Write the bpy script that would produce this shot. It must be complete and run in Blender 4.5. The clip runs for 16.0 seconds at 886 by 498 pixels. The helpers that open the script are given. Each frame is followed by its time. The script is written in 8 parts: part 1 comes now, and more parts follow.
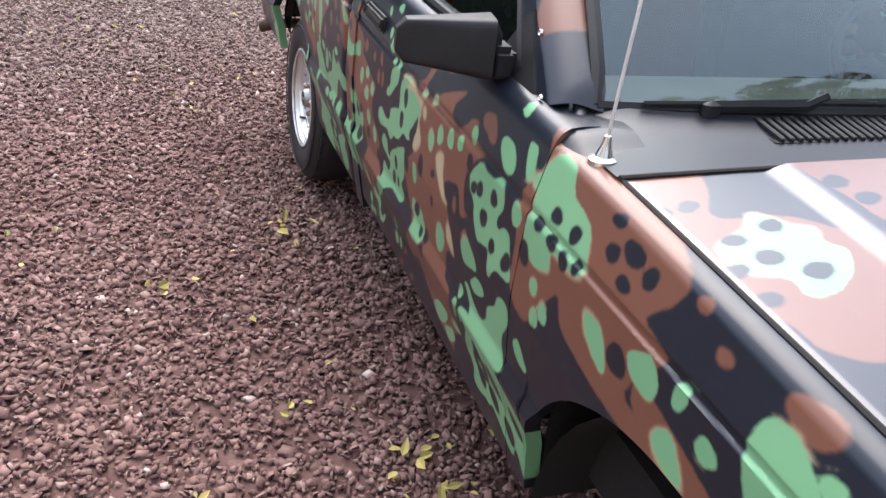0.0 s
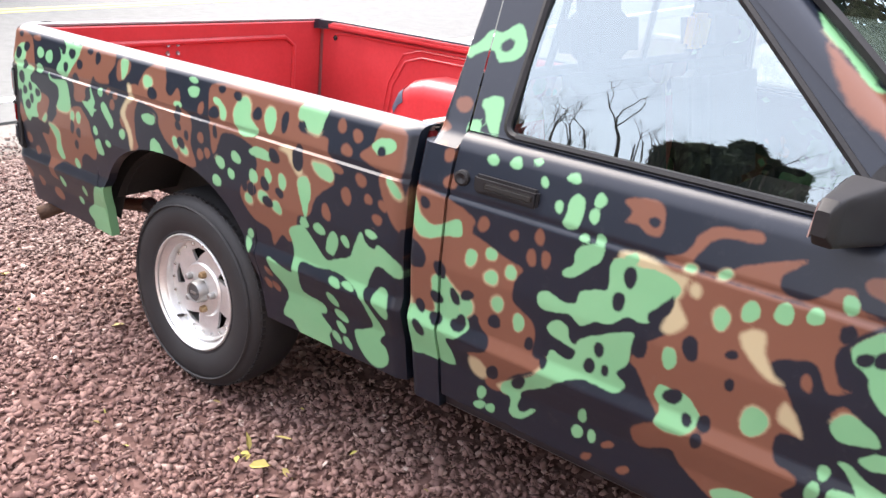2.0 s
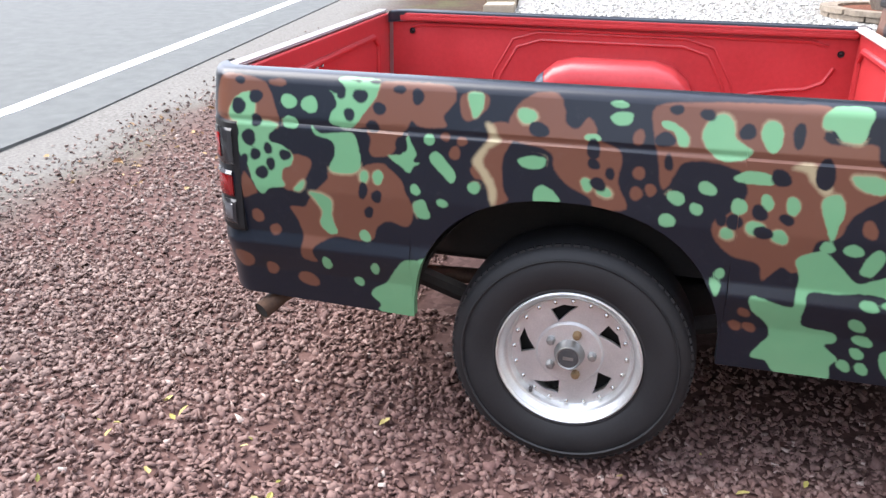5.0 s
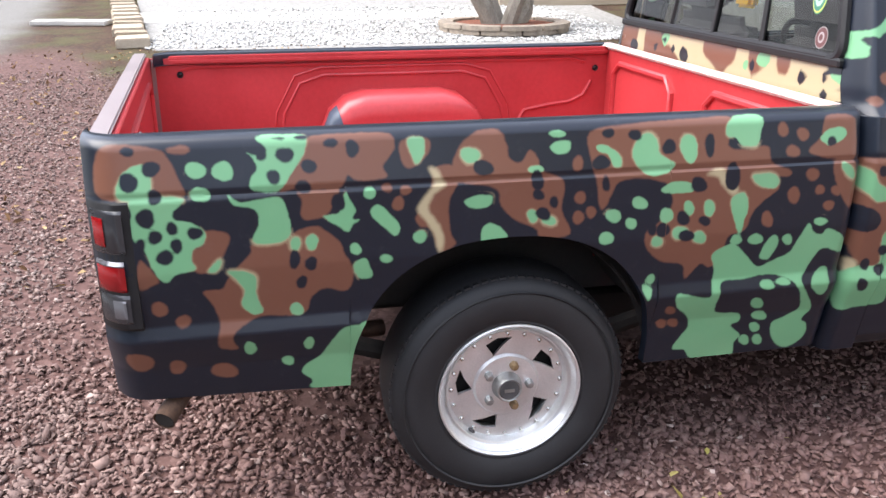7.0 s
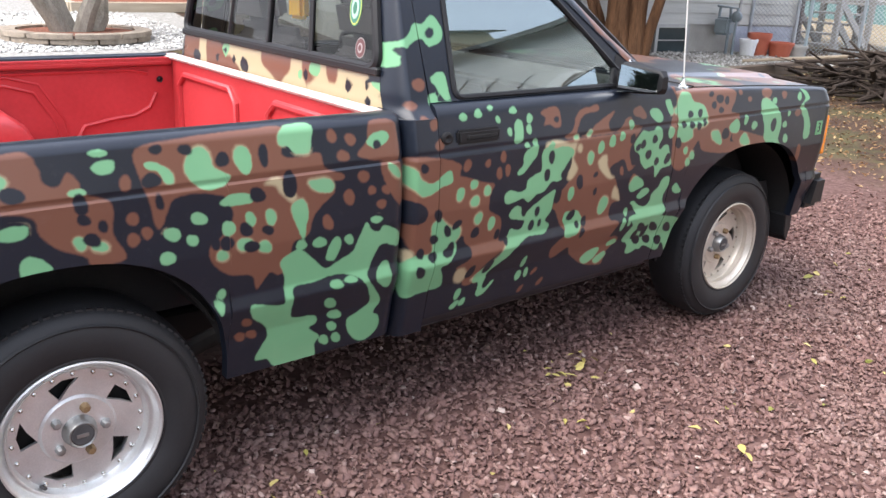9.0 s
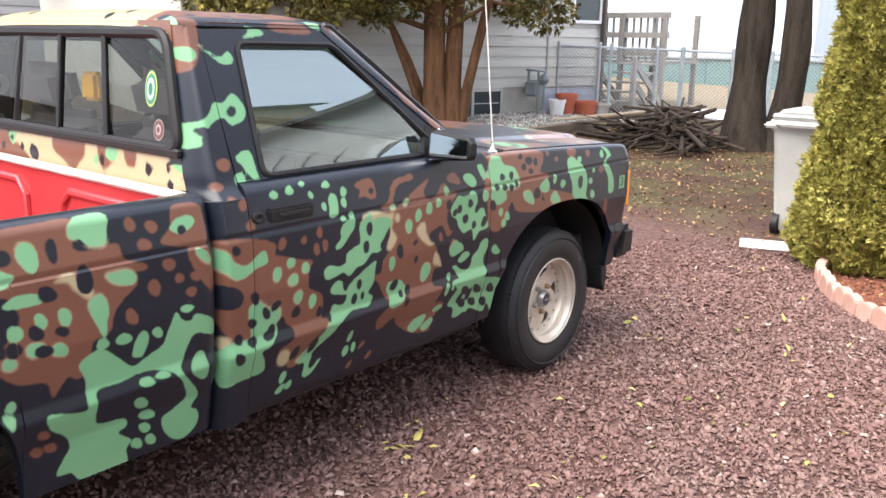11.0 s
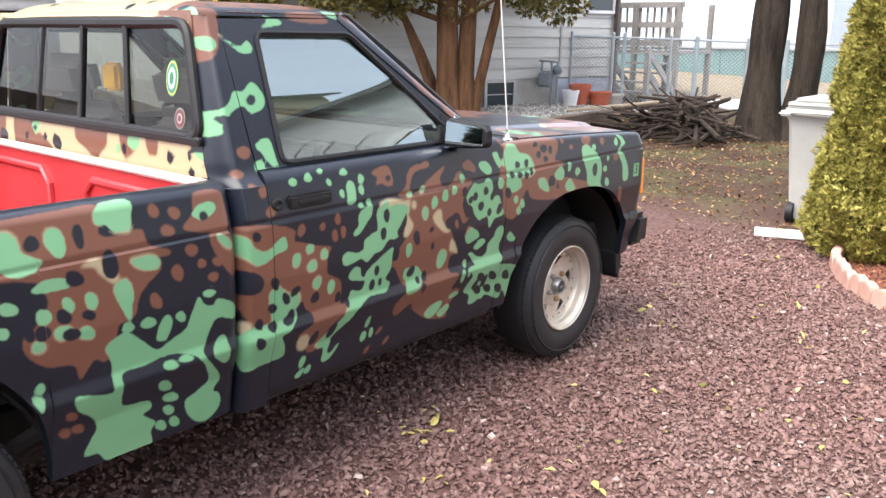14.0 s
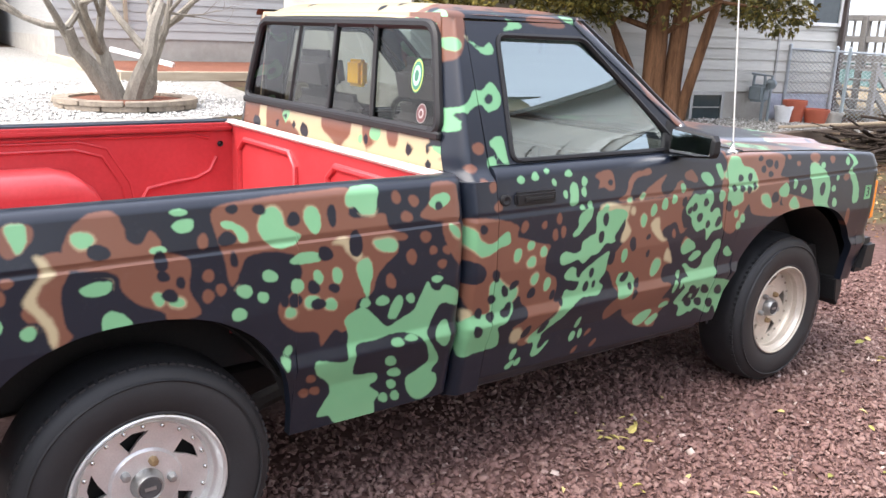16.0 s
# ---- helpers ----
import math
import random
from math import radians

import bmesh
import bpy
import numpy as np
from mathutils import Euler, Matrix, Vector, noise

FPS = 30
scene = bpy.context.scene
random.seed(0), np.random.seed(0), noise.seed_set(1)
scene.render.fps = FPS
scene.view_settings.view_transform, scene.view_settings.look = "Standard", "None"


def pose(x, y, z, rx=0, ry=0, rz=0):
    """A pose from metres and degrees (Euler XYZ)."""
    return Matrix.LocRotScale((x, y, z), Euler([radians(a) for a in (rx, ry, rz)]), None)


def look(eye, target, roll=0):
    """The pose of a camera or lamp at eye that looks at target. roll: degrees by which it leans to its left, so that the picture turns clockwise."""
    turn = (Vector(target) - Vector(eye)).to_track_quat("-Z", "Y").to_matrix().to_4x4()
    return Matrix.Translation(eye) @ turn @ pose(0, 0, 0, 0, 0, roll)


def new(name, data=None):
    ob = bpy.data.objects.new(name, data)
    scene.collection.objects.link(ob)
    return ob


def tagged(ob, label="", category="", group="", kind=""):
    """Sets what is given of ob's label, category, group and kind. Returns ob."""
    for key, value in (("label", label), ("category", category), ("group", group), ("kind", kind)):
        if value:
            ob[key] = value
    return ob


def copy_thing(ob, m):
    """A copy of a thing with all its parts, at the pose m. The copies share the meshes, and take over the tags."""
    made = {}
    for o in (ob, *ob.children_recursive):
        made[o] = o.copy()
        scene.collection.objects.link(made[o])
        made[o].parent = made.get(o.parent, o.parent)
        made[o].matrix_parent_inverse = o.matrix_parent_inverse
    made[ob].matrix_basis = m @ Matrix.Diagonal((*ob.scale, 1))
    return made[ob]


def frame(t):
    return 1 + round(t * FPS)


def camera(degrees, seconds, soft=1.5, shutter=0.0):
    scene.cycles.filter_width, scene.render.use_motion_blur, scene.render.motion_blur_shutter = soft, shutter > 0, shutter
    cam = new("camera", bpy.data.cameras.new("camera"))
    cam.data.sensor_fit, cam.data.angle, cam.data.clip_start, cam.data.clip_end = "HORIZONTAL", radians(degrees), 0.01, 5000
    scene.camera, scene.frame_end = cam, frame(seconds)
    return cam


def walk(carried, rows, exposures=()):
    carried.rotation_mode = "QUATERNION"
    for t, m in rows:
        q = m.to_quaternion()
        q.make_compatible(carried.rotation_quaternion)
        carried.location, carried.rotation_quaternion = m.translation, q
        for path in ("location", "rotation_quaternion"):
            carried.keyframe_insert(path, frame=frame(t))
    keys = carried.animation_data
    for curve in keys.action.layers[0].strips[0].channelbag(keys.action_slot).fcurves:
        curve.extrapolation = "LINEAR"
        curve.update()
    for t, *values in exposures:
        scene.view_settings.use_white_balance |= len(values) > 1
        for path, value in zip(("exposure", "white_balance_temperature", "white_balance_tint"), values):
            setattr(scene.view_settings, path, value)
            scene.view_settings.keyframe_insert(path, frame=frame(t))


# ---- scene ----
# ---------------------------------------------------------------- camera
cam = camera(55.9, 16.0, soft=1.5)
PATH = [
    (0, (-0.586, -0.367, 1.484), (0.1, 1.241, 0.512), 8.1),
    (0.5, (-0.785, -0.121, 1.432), (0.272, 1.352, 0.587), 8.9),
    (1, (-1.055, 0.129, 1.46), (0.246, 1.433, 0.68), 7.4),
    (1.5, (-1.31, 0.396, 1.465), (0.134, 1.547, 0.696), 6.2),
    (2, (-1.436, 0.721, 1.431), (0.092, 1.817, 0.749), 5.7),
    (2.5, (-1.622, 1.066, 1.401), (0.028, 1.986, 0.747), 5.1),
    (3, (-1.701, 1.388, 1.442), (-0.014, 2.116, 0.651), 3.8),
    (3.5, (-1.771, 1.739, 1.442), (-0.075, 2.471, 0.673), 2.8),
    (4, (-1.872, 2.025, 1.414), (-0.106, 2.604, 0.675), 3.2),
    (4.5, (-1.884, 2.291, 1.392), (-0.115, 2.866, 0.656), 1.7),
    (7, (-1.765, 3.302, 1.414), (0.074, 2.905, 0.735), 0.1),
    (7.5, (-1.766, 3.316, 1.402), (0.067, 2.831, 0.765), 1.4),
    (8, (-1.775, 3.284, 1.402), (-0.004, 2.619, 0.754), 2.3),
    (8.5, (-1.782, 3.227, 1.43), (-0.165, 2.272, 0.742), 3.0),
    (9, (-1.791, 3.175, 1.423), (-0.326, 1.975, 0.78), 2.5),
    (9.5, (-1.784, 3.146, 1.427), (-0.423, 1.794, 0.865), 2.4),
    (12, (-1.806, 3.09, 1.44), (-0.65, 1.53, 0.96), 0.6),
    (12.5, (-1.814, 3.087, 1.437), (-0.725, 1.479, 0.958), 0.7),
    (13, (-1.812, 3.088, 1.436), (-0.755, 1.461, 0.951), 0.7),
    (13.5, (-1.813, 3.102, 1.43), (-0.719, 1.5, 0.946), 0.6),
    (14, (-1.805, 3.136, 1.427), (-0.554, 1.659, 0.926), 0.6),
    (14.5, (-1.789, 3.183, 1.423), (-0.405, 1.83, 0.92), 1.0),
    (15, (-1.793, 3.209, 1.429), (-0.329, 1.943, 0.923), 1.8),
    (15.5, (-1.784, 3.238, 1.422), (-0.288, 2.009, 0.92), 1.9),
    (16, (-1.778, 3.264, 1.419), (-0.229, 2.1, 0.921), 2.2),
]
walk(cam, [(t, look(eye, target, roll)) for t, eye, target, roll in PATH], exposures=[(0.0, 1.72, 6450, 12), (0.6, 2.14, 6500, 12), (1.3, 2.56, 6900, 14), (2.0, 2.44, 7000, 14), (2.5, 2.12, 7100, 14), (3.0, 2.02, 6900, 12), (4.3, 1.95, 6400, 10), (7.0, 1.86, 6450, 10), (8.0, 1.76, 6400, 10), (9.5, 1.88, 6600, 10), (12.2, 1.93, 6850, 10), (14.0, 1.97, 6700, 10), (16.0, 2.05, 6700, 11)])
# ---------------------------------------------------------------- light
world = bpy.data.worlds.new("world")
scene.world = world
world.use_nodes = True
wn = world.node_tree.nodes
sky = wn.new("ShaderNodeTexSky")
sky.sky_type = "NISHITA"
sky.sun_disc = False
SUN_EL, SUN_AZ = 54.0, 8.0          # degrees; azimuth from +y towards +x
sky.sun_elevation, sky.sun_rotation = radians(SUN_EL), radians(SUN_AZ)
sky.dust_density = 3.5
sky.air_density = 1.0
veil = wn.new("ShaderNodeMix")         # thin cloud takes most of the blue out of the sky
veil.data_type = "RGBA"
veil.inputs["Factor"].default_value = 0.62
veil.inputs["B"].default_value = (5.4, 5.7, 6.7, 1)
world.node_tree.links.new(sky.outputs[0], veil.inputs["A"])
bg = wn["Background"]
world.node_tree.links.new(veil.outputs["Result"], bg.inputs[0])
bg.inputs[1].default_value = 0.145
sun_data = bpy.data.lights.new("sun", "SUN")
sun_data.energy, sun_data.angle, sun_data.color = 1.8, radians(60), (1.0, 0.97, 0.95)
sun = new("sun", sun_data)
el, az = radians(SUN_EL), radians(SUN_AZ)
sun.matrix_world = look((20 * math.sin(az) * math.cos(el), 20 * math.cos(az) * math.cos(el), 20 * math.sin(el)), (0, 0, 0))

# ---------------------------------------------------------------- materials
class Nodes:
    """A small builder for node materials."""

    def __init__(self, name, rough=0.6, metal=0.0, spec=0.5):
        self.mat = bpy.data.materials.new(name)
        self.mat.use_nodes = True
        self.t = self.mat.node_tree
        self.p = self.t.nodes["Principled BSDF"]
        self.p.inputs["Roughness"].default_value = rough
        self.p.inputs["Metallic"].default_value = metal
        self.p.inputs["Specular IOR Level"].default_value = spec

    def add(self, kind, **values):
        n = self.t.nodes.new(kind)
        for k, v in values.items():
            n.inputs[k].default_value = v
        return n

    def link(self, a, b):
        self.t.links.new(a, b)

    def coords(self, scale=(1, 1, 1), generated=False):
        c = self.t.nodes.new("ShaderNodeTexCoord")
        m = self.add("ShaderNodeMapping", Scale=scale)
        self.link(c.outputs["Object"], m.inputs["Vector"])
        return m.outputs["Vector"]

    def noise(self, scale, detail=4.0, rough=0.55, stretch=(1, 1, 1), distortion=0.0):
        n = self.add("ShaderNodeTexNoise", Scale=scale, Detail=detail, Roughness=rough, Distortion=distortion)
        self.link(self.coords(stretch), n.inputs["Vector"])
        return n.outputs["Fac"]

    def voronoi(self, scale, feature="F1"):
        n = self.add("ShaderNodeTexVoronoi", Scale=scale)
        n.feature = feature
        self.link(self.coords(), n.inputs["Vector"])
        return n

    def ramp(self, fac, *stops):
        r = self.t.nodes.new("ShaderNodeValToRGB")
        e = r.color_ramp.elements
        while len(e) < len(stops):
            e.new(0.5)
        for k, (pos, col) in zip(e, stops):
            k.position, k.color = pos, (*col, 1) if len(col) == 3 else col
        self.link(fac, r.inputs["Fac"])
        return r.outputs["Color"]

    def smooth(self, value, lo, hi):
        r = self.add("ShaderNodeMapRange")
        r.interpolation_type = "SMOOTHSTEP"
        r.inputs["From Min"].default_value, r.inputs["From Max"].default_value = lo, hi
        self.link(value, r.inputs["Value"])
        return r.outputs["Result"]

    def math(self, op, a, b):
        m = self.t.nodes.new("ShaderNodeMath")
        m.operation = op
        for k, v in enumerate((a, b)):
            if isinstance(v, (int, float)):
                m.inputs[k].default_value = v
            else:
                self.link(v, m.inputs[k])
        return m.outputs[0]

    def mix(self, fac, a, b, blend="MIX"):
        m = self.t.nodes.new("ShaderNodeMix")
        m.data_type, m.blend_type = "RGBA", blend
        for key, v in (("Factor", fac), ("A", a), ("B", b)):
            if isinstance(v, (int, float)):
                m.inputs[key].default_value = v
            elif isinstance(v, tuple):
                m.inputs[key].default_value = (*v, 1)
            else:
                self.link(v, m.inputs[key])
        return m.outputs["Result"]

    def attr(self, name):
        a = self.t.nodes.new("ShaderNodeAttribute")
        a.attribute_name = name
        return a.outputs["Fac"]

    def random(self):
        return self.t.nodes.new("ShaderNodeObjectInfo").outputs["Random"]

    def island(self):
        return self.t.nodes.new("ShaderNodeNewGeometry").outputs["Random Per Island"]

    def color(self, c):
        if isinstance(c, tuple):
            self.p.inputs["Base Color"].default_value = (*c, 1)
        else:
            self.link(c, self.p.inputs["Base Color"])
        return self

    def rough(self, v):
        self.link(v, self.p.inputs["Roughness"])
        return self

    def bump(self, height, strength=0.3, distance=0.01):
        b = self.add("ShaderNodeBump", Strength=strength, Distance=distance)
        self.link(height, b.inputs["Height"])
        self.link(b.outputs["Normal"], self.p.inputs["Normal"])
        return self


def mottled(name, dark, light, scale=8.0, fine=90.0, rough=0.7, metal=0.0, bump=0.15, distance=0.004, stretch=(1, 1, 1), spec=0.5):
    """A surface that varies at two scales between two colours, with a fine relief."""
    n = Nodes(name, rough, metal, spec)
    a, b = n.noise(scale, 5, 0.6, stretch), n.noise(fine, 3, 0.6, stretch)
    both = n.math("ADD", n.math("MULTIPLY", a, 0.65), n.math("MULTIPLY", b, 0.35))
    n.color(n.ramp(both, (0.32, dark), (0.68, light)))
    n.rough(n.math("ADD", n.math("MULTIPLY", a, 0.16), rough - 0.08))
    if bump:
        n.bump(b, bump, distance)
    return n.mat


BLACK_PAINT, BROWN_PAINT, GREEN_PAINT, TAN_PAINT = (0.0075, 0.011, 0.019), (0.145, 0.062, 0.039), (0.145, 0.345, 0.178), (0.38, 0.32, 0.195)


def camouflage(name, rough=0.36, coat=0.35, spec=0.25):
    """Sprayed satin paint in four colours: black ground, brown, green with a dusty tan rim, dark dots over all. The layers' outlines lie on the mesh as distances in metres."""
    n = Nodes(name, rough, 0.0, spec)
    wob = n.math("MULTIPLY", n.math("SUBTRACT", n.noise(55, 2), 0.5), 0.006)
    brown = n.smooth(n.math("ADD", n.attr("brown"), wob), -0.004, 0.004)
    tan = n.smooth(n.math("ADD", n.attr("tan"), wob), -0.007, 0.007)
    green = n.smooth(n.math("ADD", n.attr("green"), wob), -0.003, 0.003)
    dark = n.smooth(n.math("ADD", n.attr("dark"), wob), -0.0035, 0.0035)
    rust = n.smooth(n.math("ADD", n.attr("rust"), wob), -0.003, 0.003)
    dust = n.noise(3.0, 5)
    col = n.mix(brown, BLACK_PAINT, BROWN_PAINT)
    col = n.mix(tan, col, TAN_PAINT)
    col = n.mix(green, col, n.mix(n.smooth(dust, 0.4, 0.7), GREEN_PAINT, (0.168, 0.365, 0.194)))
    col = n.mix(dark, col, BLACK_PAINT)
    col = n.mix(rust, col, BROWN_PAINT)
    fine = n.noise(420, 2)
    col = n.mix(n.math("MULTIPLY", n.smooth(n.noise(26, 6, 0.7), 0.55, 0.85), 0.05), col, (0.27, 0.27, 0.27))
    n.color(col)
    n.rough(n.math("ADD", n.math("MULTIPLY", dust, 0.14), rough - 0.07))
    n.p.inputs["Coat Weight"].default_value, n.p.inputs["Coat Roughness"].default_value = coat, 0.26
    n.bump(fine, 0.04, 0.001)
    return n.mat


CAMO = camouflage("camouflage_paint")
RAIL_CAMO = camouflage("polished_camouflage", rough=0.30, coat=1.0, spec=0.5)
HOOD_CAMO = camouflage("clear_coated_camouflage", coat=0.68, spec=0.48)
BLACK = mottled("black_paint", (0.0095, 0.011, 0.0155), (0.016, 0.017, 0.021), 6, 120, 0.36, bump=0.03, spec=0.4)
TRIM = mottled("black_trim_plastic", (0.009, 0.009, 0.010), (0.018, 0.018, 0.019), 14, 300, 0.5, bump=0.12, distance=0.001, spec=0.28)
RUBBER = mottled("tyre_rubber", (0.0075, 0.0080, 0.0095), (0.017, 0.0175, 0.019), 9, 160, 0.6, bump=0.15, distance=0.001)
UNDER = mottled("underbody", (0.006, 0.006, 0.006), (0.016, 0.014, 0.012), 10, 80, 0.9)
RED = mottled("red_bed_paint", (0.33, 0.026, 0.030), (0.45, 0.045, 0.050), 3, 60, 0.33, bump=0.04, distance=0.001)

def pane(name, tint, gloss=0.0, sheen=(0.85, 0.85, 0.85)):
    """Sheet glass: clear or tinted, with a reflection that grows towards grazing."""
    n = Nodes(name)
    t = n.t
    t.nodes.remove(n.p)
    clear, shine = t.nodes.new("ShaderNodeBsdfTransparent"), t.nodes.new("ShaderNodeBsdfGlossy")
    clear.inputs["Color"].default_value = (*tint, 1)
    shine.inputs["Roughness"].default_value = 0.01
    shine.inputs["Color"].default_value = (*sheen, 1)
    facing = n.add("ShaderNodeLayerWeight", Blend=0.5).outputs["Facing"]
    fac = n.math("ADD", n.math("MULTIPLY", n.math("POWER", facing, 4.0), 0.9), 0.06 + gloss)
    mix = t.nodes.new("ShaderNodeMixShader")
    n.link(fac, mix.inputs[0])
    n.link(clear.outputs[0], mix.inputs[1])
    n.link(shine.outputs[0], mix.inputs[2])
    n.link(mix.outputs[0], t.nodes["Material Output"].inputs[0])
    return n.mat


GLASS = pane("car_glass", (0.50, 0.55, 0.53), 0.19, (0.72, 0.82, 0.83))
REAR_GLASS = pane("rear_glass", (0.62, 0.64, 0.63), -0.03, (0.5, 0.5, 0.5))
SCREEN_GLASS = pane("windscreen_glass", (0.40, 0.52, 0.51), 0.05, (0.66, 0.80, 0.82))


def plain(name, col, rough=0.5, metal=0.0, spec=0.5, bump=0.05):
    return mottled(name, tuple(c * 0.85 for c in col), tuple(min(1, c * 1.12) for c in col), 9, 140, rough, metal, bump, 0.001, spec=spec)


ALLOY = mottled("brushed_alloy", (0.60, 0.61, 0.60), (0.80, 0.80, 0.79), 14, 220, 0.36, 0.75, 0.08, 0.0008)
CHROME = plain("dull_chrome", (0.62, 0.61, 0.58), 0.22, 1.0)
STEEL = plain("dull_steel", (0.34, 0.34, 0.33), 0.42, 0.85)
BRASSY = plain("rusty_nut", (0.28, 0.19, 0.10), 0.5, 0.6)
LAMP_RED = plain("red_lens", (0.20, 0.006, 0.008), 0.12)
LAMP_CLEAR = plain("clear_lens", (0.14, 0.14, 0.15), 0.10, 0.4)
LAMP_SMOKE = plain("smoked_lens", (0.03, 0.03, 0.033), 0.10)
AMBER = plain("amber_lens", (0.80, 0.24, 0.012), 0.2)
MIRROR = plain("mirror_glass", (0.80, 0.84, 0.86), 0.02, 1.0, bump=0.0)
RUST = mottled("rusty_pipe", (0.035, 0.02, 0.014), (0.11, 0.06, 0.036), 30, 150, 0.8, 0.2)
VINYL = mottled("beige_cab_vinyl", (0.34, 0.29, 0.21), (0.44, 0.38, 0.29), 12, 200, 0.6)
SEAT = mottled("dark_seat_cloth", (0.035, 0.033, 0.034), (0.07, 0.065, 0.065), 16, 300, 0.95)
YELLOW = plain("yellow_plastic", (0.92, 0.50, 0.015), 0.4)
DASH = mottled("dash_vinyl", (0.075, 0.068, 0.06), (0.13, 0.118, 0.10), 12, 200, 0.6)
MAST = plain("pale_mast", (0.62, 0.60, 0.57), 0.35, 0.2)

# ---- ground, masonry, timber, foliage
def ground_material():
    """One sheet: red crushed stone on the drive, grey grit by the road, leaf-strewn red-brown earth elsewhere."""
    n = Nodes("ground", 0.92, 0, 0.25)
    c = n.t.nodes.new("ShaderNodeTexCoord")
    s = n.t.nodes.new("ShaderNodeSeparateXYZ")
    n.link(c.outputs["Object"], s.inputs[0])
    x, y = s.outputs[0], s.outputs[1]
    wob = n.math("MULTIPLY", n.math("SUBTRACT", n.noise(0.9, 5), 0.5), 1.6)
    cell = n.voronoi(38)
    stone = n.ramp(cell.outputs["Color"], (0.1, (0.064, 0.033, 0.028)), (0.55, (0.102, 0.055, 0.047)), (0.9, (0.145, 0.086, 0.074)))
    earth_far = n.ramp(n.noise(2.2, 8, 0.7), (0.30, (0.015, 0.010, 0.007)), (0.50, (0.050, 0.026, 0.016)), (0.70, (0.096, 0.058, 0.032)))
    litter = n.ramp(n.noise(26, 4, 0.75), (0.35, (0.012, 0.009, 0.006)), (0.55, (0.060, 0.031, 0.018)), (0.75, (0.17, 0.115, 0.06)))
    earth = n.mix(0.6, earth_far, litter)
    green = n.smooth(n.math("ADD", n.noise(1.3, 6, 0.65), n.math("MULTIPLY", n.noise(14, 4), 0.35)), 0.62, 0.78)
    earth = n.mix(n.math("MULTIPLY", green, 0.45), earth, (0.075, 0.085, 0.028))
    front = n.smooth(n.math("ADD", y, wob), -4.6, -2.6)
    back = n.smooth(n.math("SUBTRACT", n.math("ADD", y, wob), n.math("MULTIPLY", x, 0.09)), 5.95, 5.25)
    spread = n.math("MULTIPLY", n.smooth(y, 3.0, 6.0), 7.0)
    right = n.smooth(n.math("SUBTRACT", n.math("ADD", x, wob), spread), 3.4, 2.0)
    drive = n.math("MULTIPLY", n.math("MULTIPLY", front, back), right)
    col = n.mix(drive, earth, stone)
    grit = n.ramp(n.noise(40, 5, 0.7), (0.3, (0.085, 0.080, 0.073)), (0.7, (0.225, 0.215, 0.195)))
    shoulder = n.math("SUBTRACT", n.math("ADD", y, n.math("MULTIPLY", wob, 0.5)), n.math("MULTIPLY", x, 0.09))
    col = n.mix(n.smooth(shoulder, 5.25, 6.05), col, grit)
    dry = n.ramp(n.noise(9, 6, 0.7), (0.3, (0.10, 0.075, 0.045)), (0.7, (0.28, 0.22, 0.135)))
    col = n.mix(n.smooth(y, -12.6, -14.0), col, dry)
    n.color(col)
    n.bump(n.noise(60, 5), 0.5, 0.006)
    return n.mat


def stones_material():
    n = Nodes("red_crushed_stone", 0.85, 0, 0.3)
    col = n.ramp(n.island(), (0.0, (0.108, 0.055, 0.047)), (0.30, (0.155, 0.083, 0.072)), (0.62, (0.194, 0.110, 0.094)), (0.92, (0.238, 0.145, 0.123)), (0.988, (0.33, 0.23, 0.20)), (1.0, (0.52, 0.43, 0.38)))
    grain = n.noise(220, 3)
    col = n.mix(n.math("MULTIPLY", grain, 0.35), col, (0.20, 0.13, 0.12), "MIX")
    c = n.t.nodes.new("ShaderNodeTexCoord")
    q = n.t.nodes.new("ShaderNodeSeparateXYZ")
    n.link(c.outputs["Object"], q.inputs[0])
    worn = n.math("ADD", n.math("MULTIPLY", n.smooth(q.outputs[1], 2.6, 5.4), 0.55), n.math("MULTIPLY", n.smooth(n.noise(0.7, 4, 0.6), 0.45, 0.75), 0.35))
    col = n.mix(worn, col, n.mix(n.island(), (0.13, 0.10, 0.088), (0.29, 0.235, 0.205)))
    n.color(col)
    n.bump(grain, 0.35, 0.002)
    return n.mat


def leaf_material(name, dark, mid, light, rough=0.65):
    n = Nodes(name, rough, 0, 0.3)
    mixed = n.math("ADD", n.math("MULTIPLY", n.island(), 0.7), n.math("MULTIPLY", n.noise(3.5, 3), 0.45))
    n.color(n.ramp(mixed, (0.18, dark), (0.55, mid), (0.95, light)))
    return n.mat


def board_material(name, dark, light, rough=0.75):
    """Painted or bare boards: each its own shade, with grain along it and dirt."""
    n = Nodes(name, rough, 0, 0.35)
    g = n.noise(30, 5, 0.6, (0.08, 1, 1))
    f = n.math("ADD", n.math("MULTIPLY", n.random(), 0.4), n.math("MULTIPLY", g, 0.6))
    col = n.ramp(f, (0.2, dark), (0.8, light))
    stain = n.smooth(n.noise(1.7, 6, 0.7), 0.55, 0.8)
    n.color(n.mix(n.math("MULTIPLY", stain, 0.25), col, tuple(c * 0.55 for c in dark)))
    n.bump(g, 0.15, 0.002)
    return n.mat


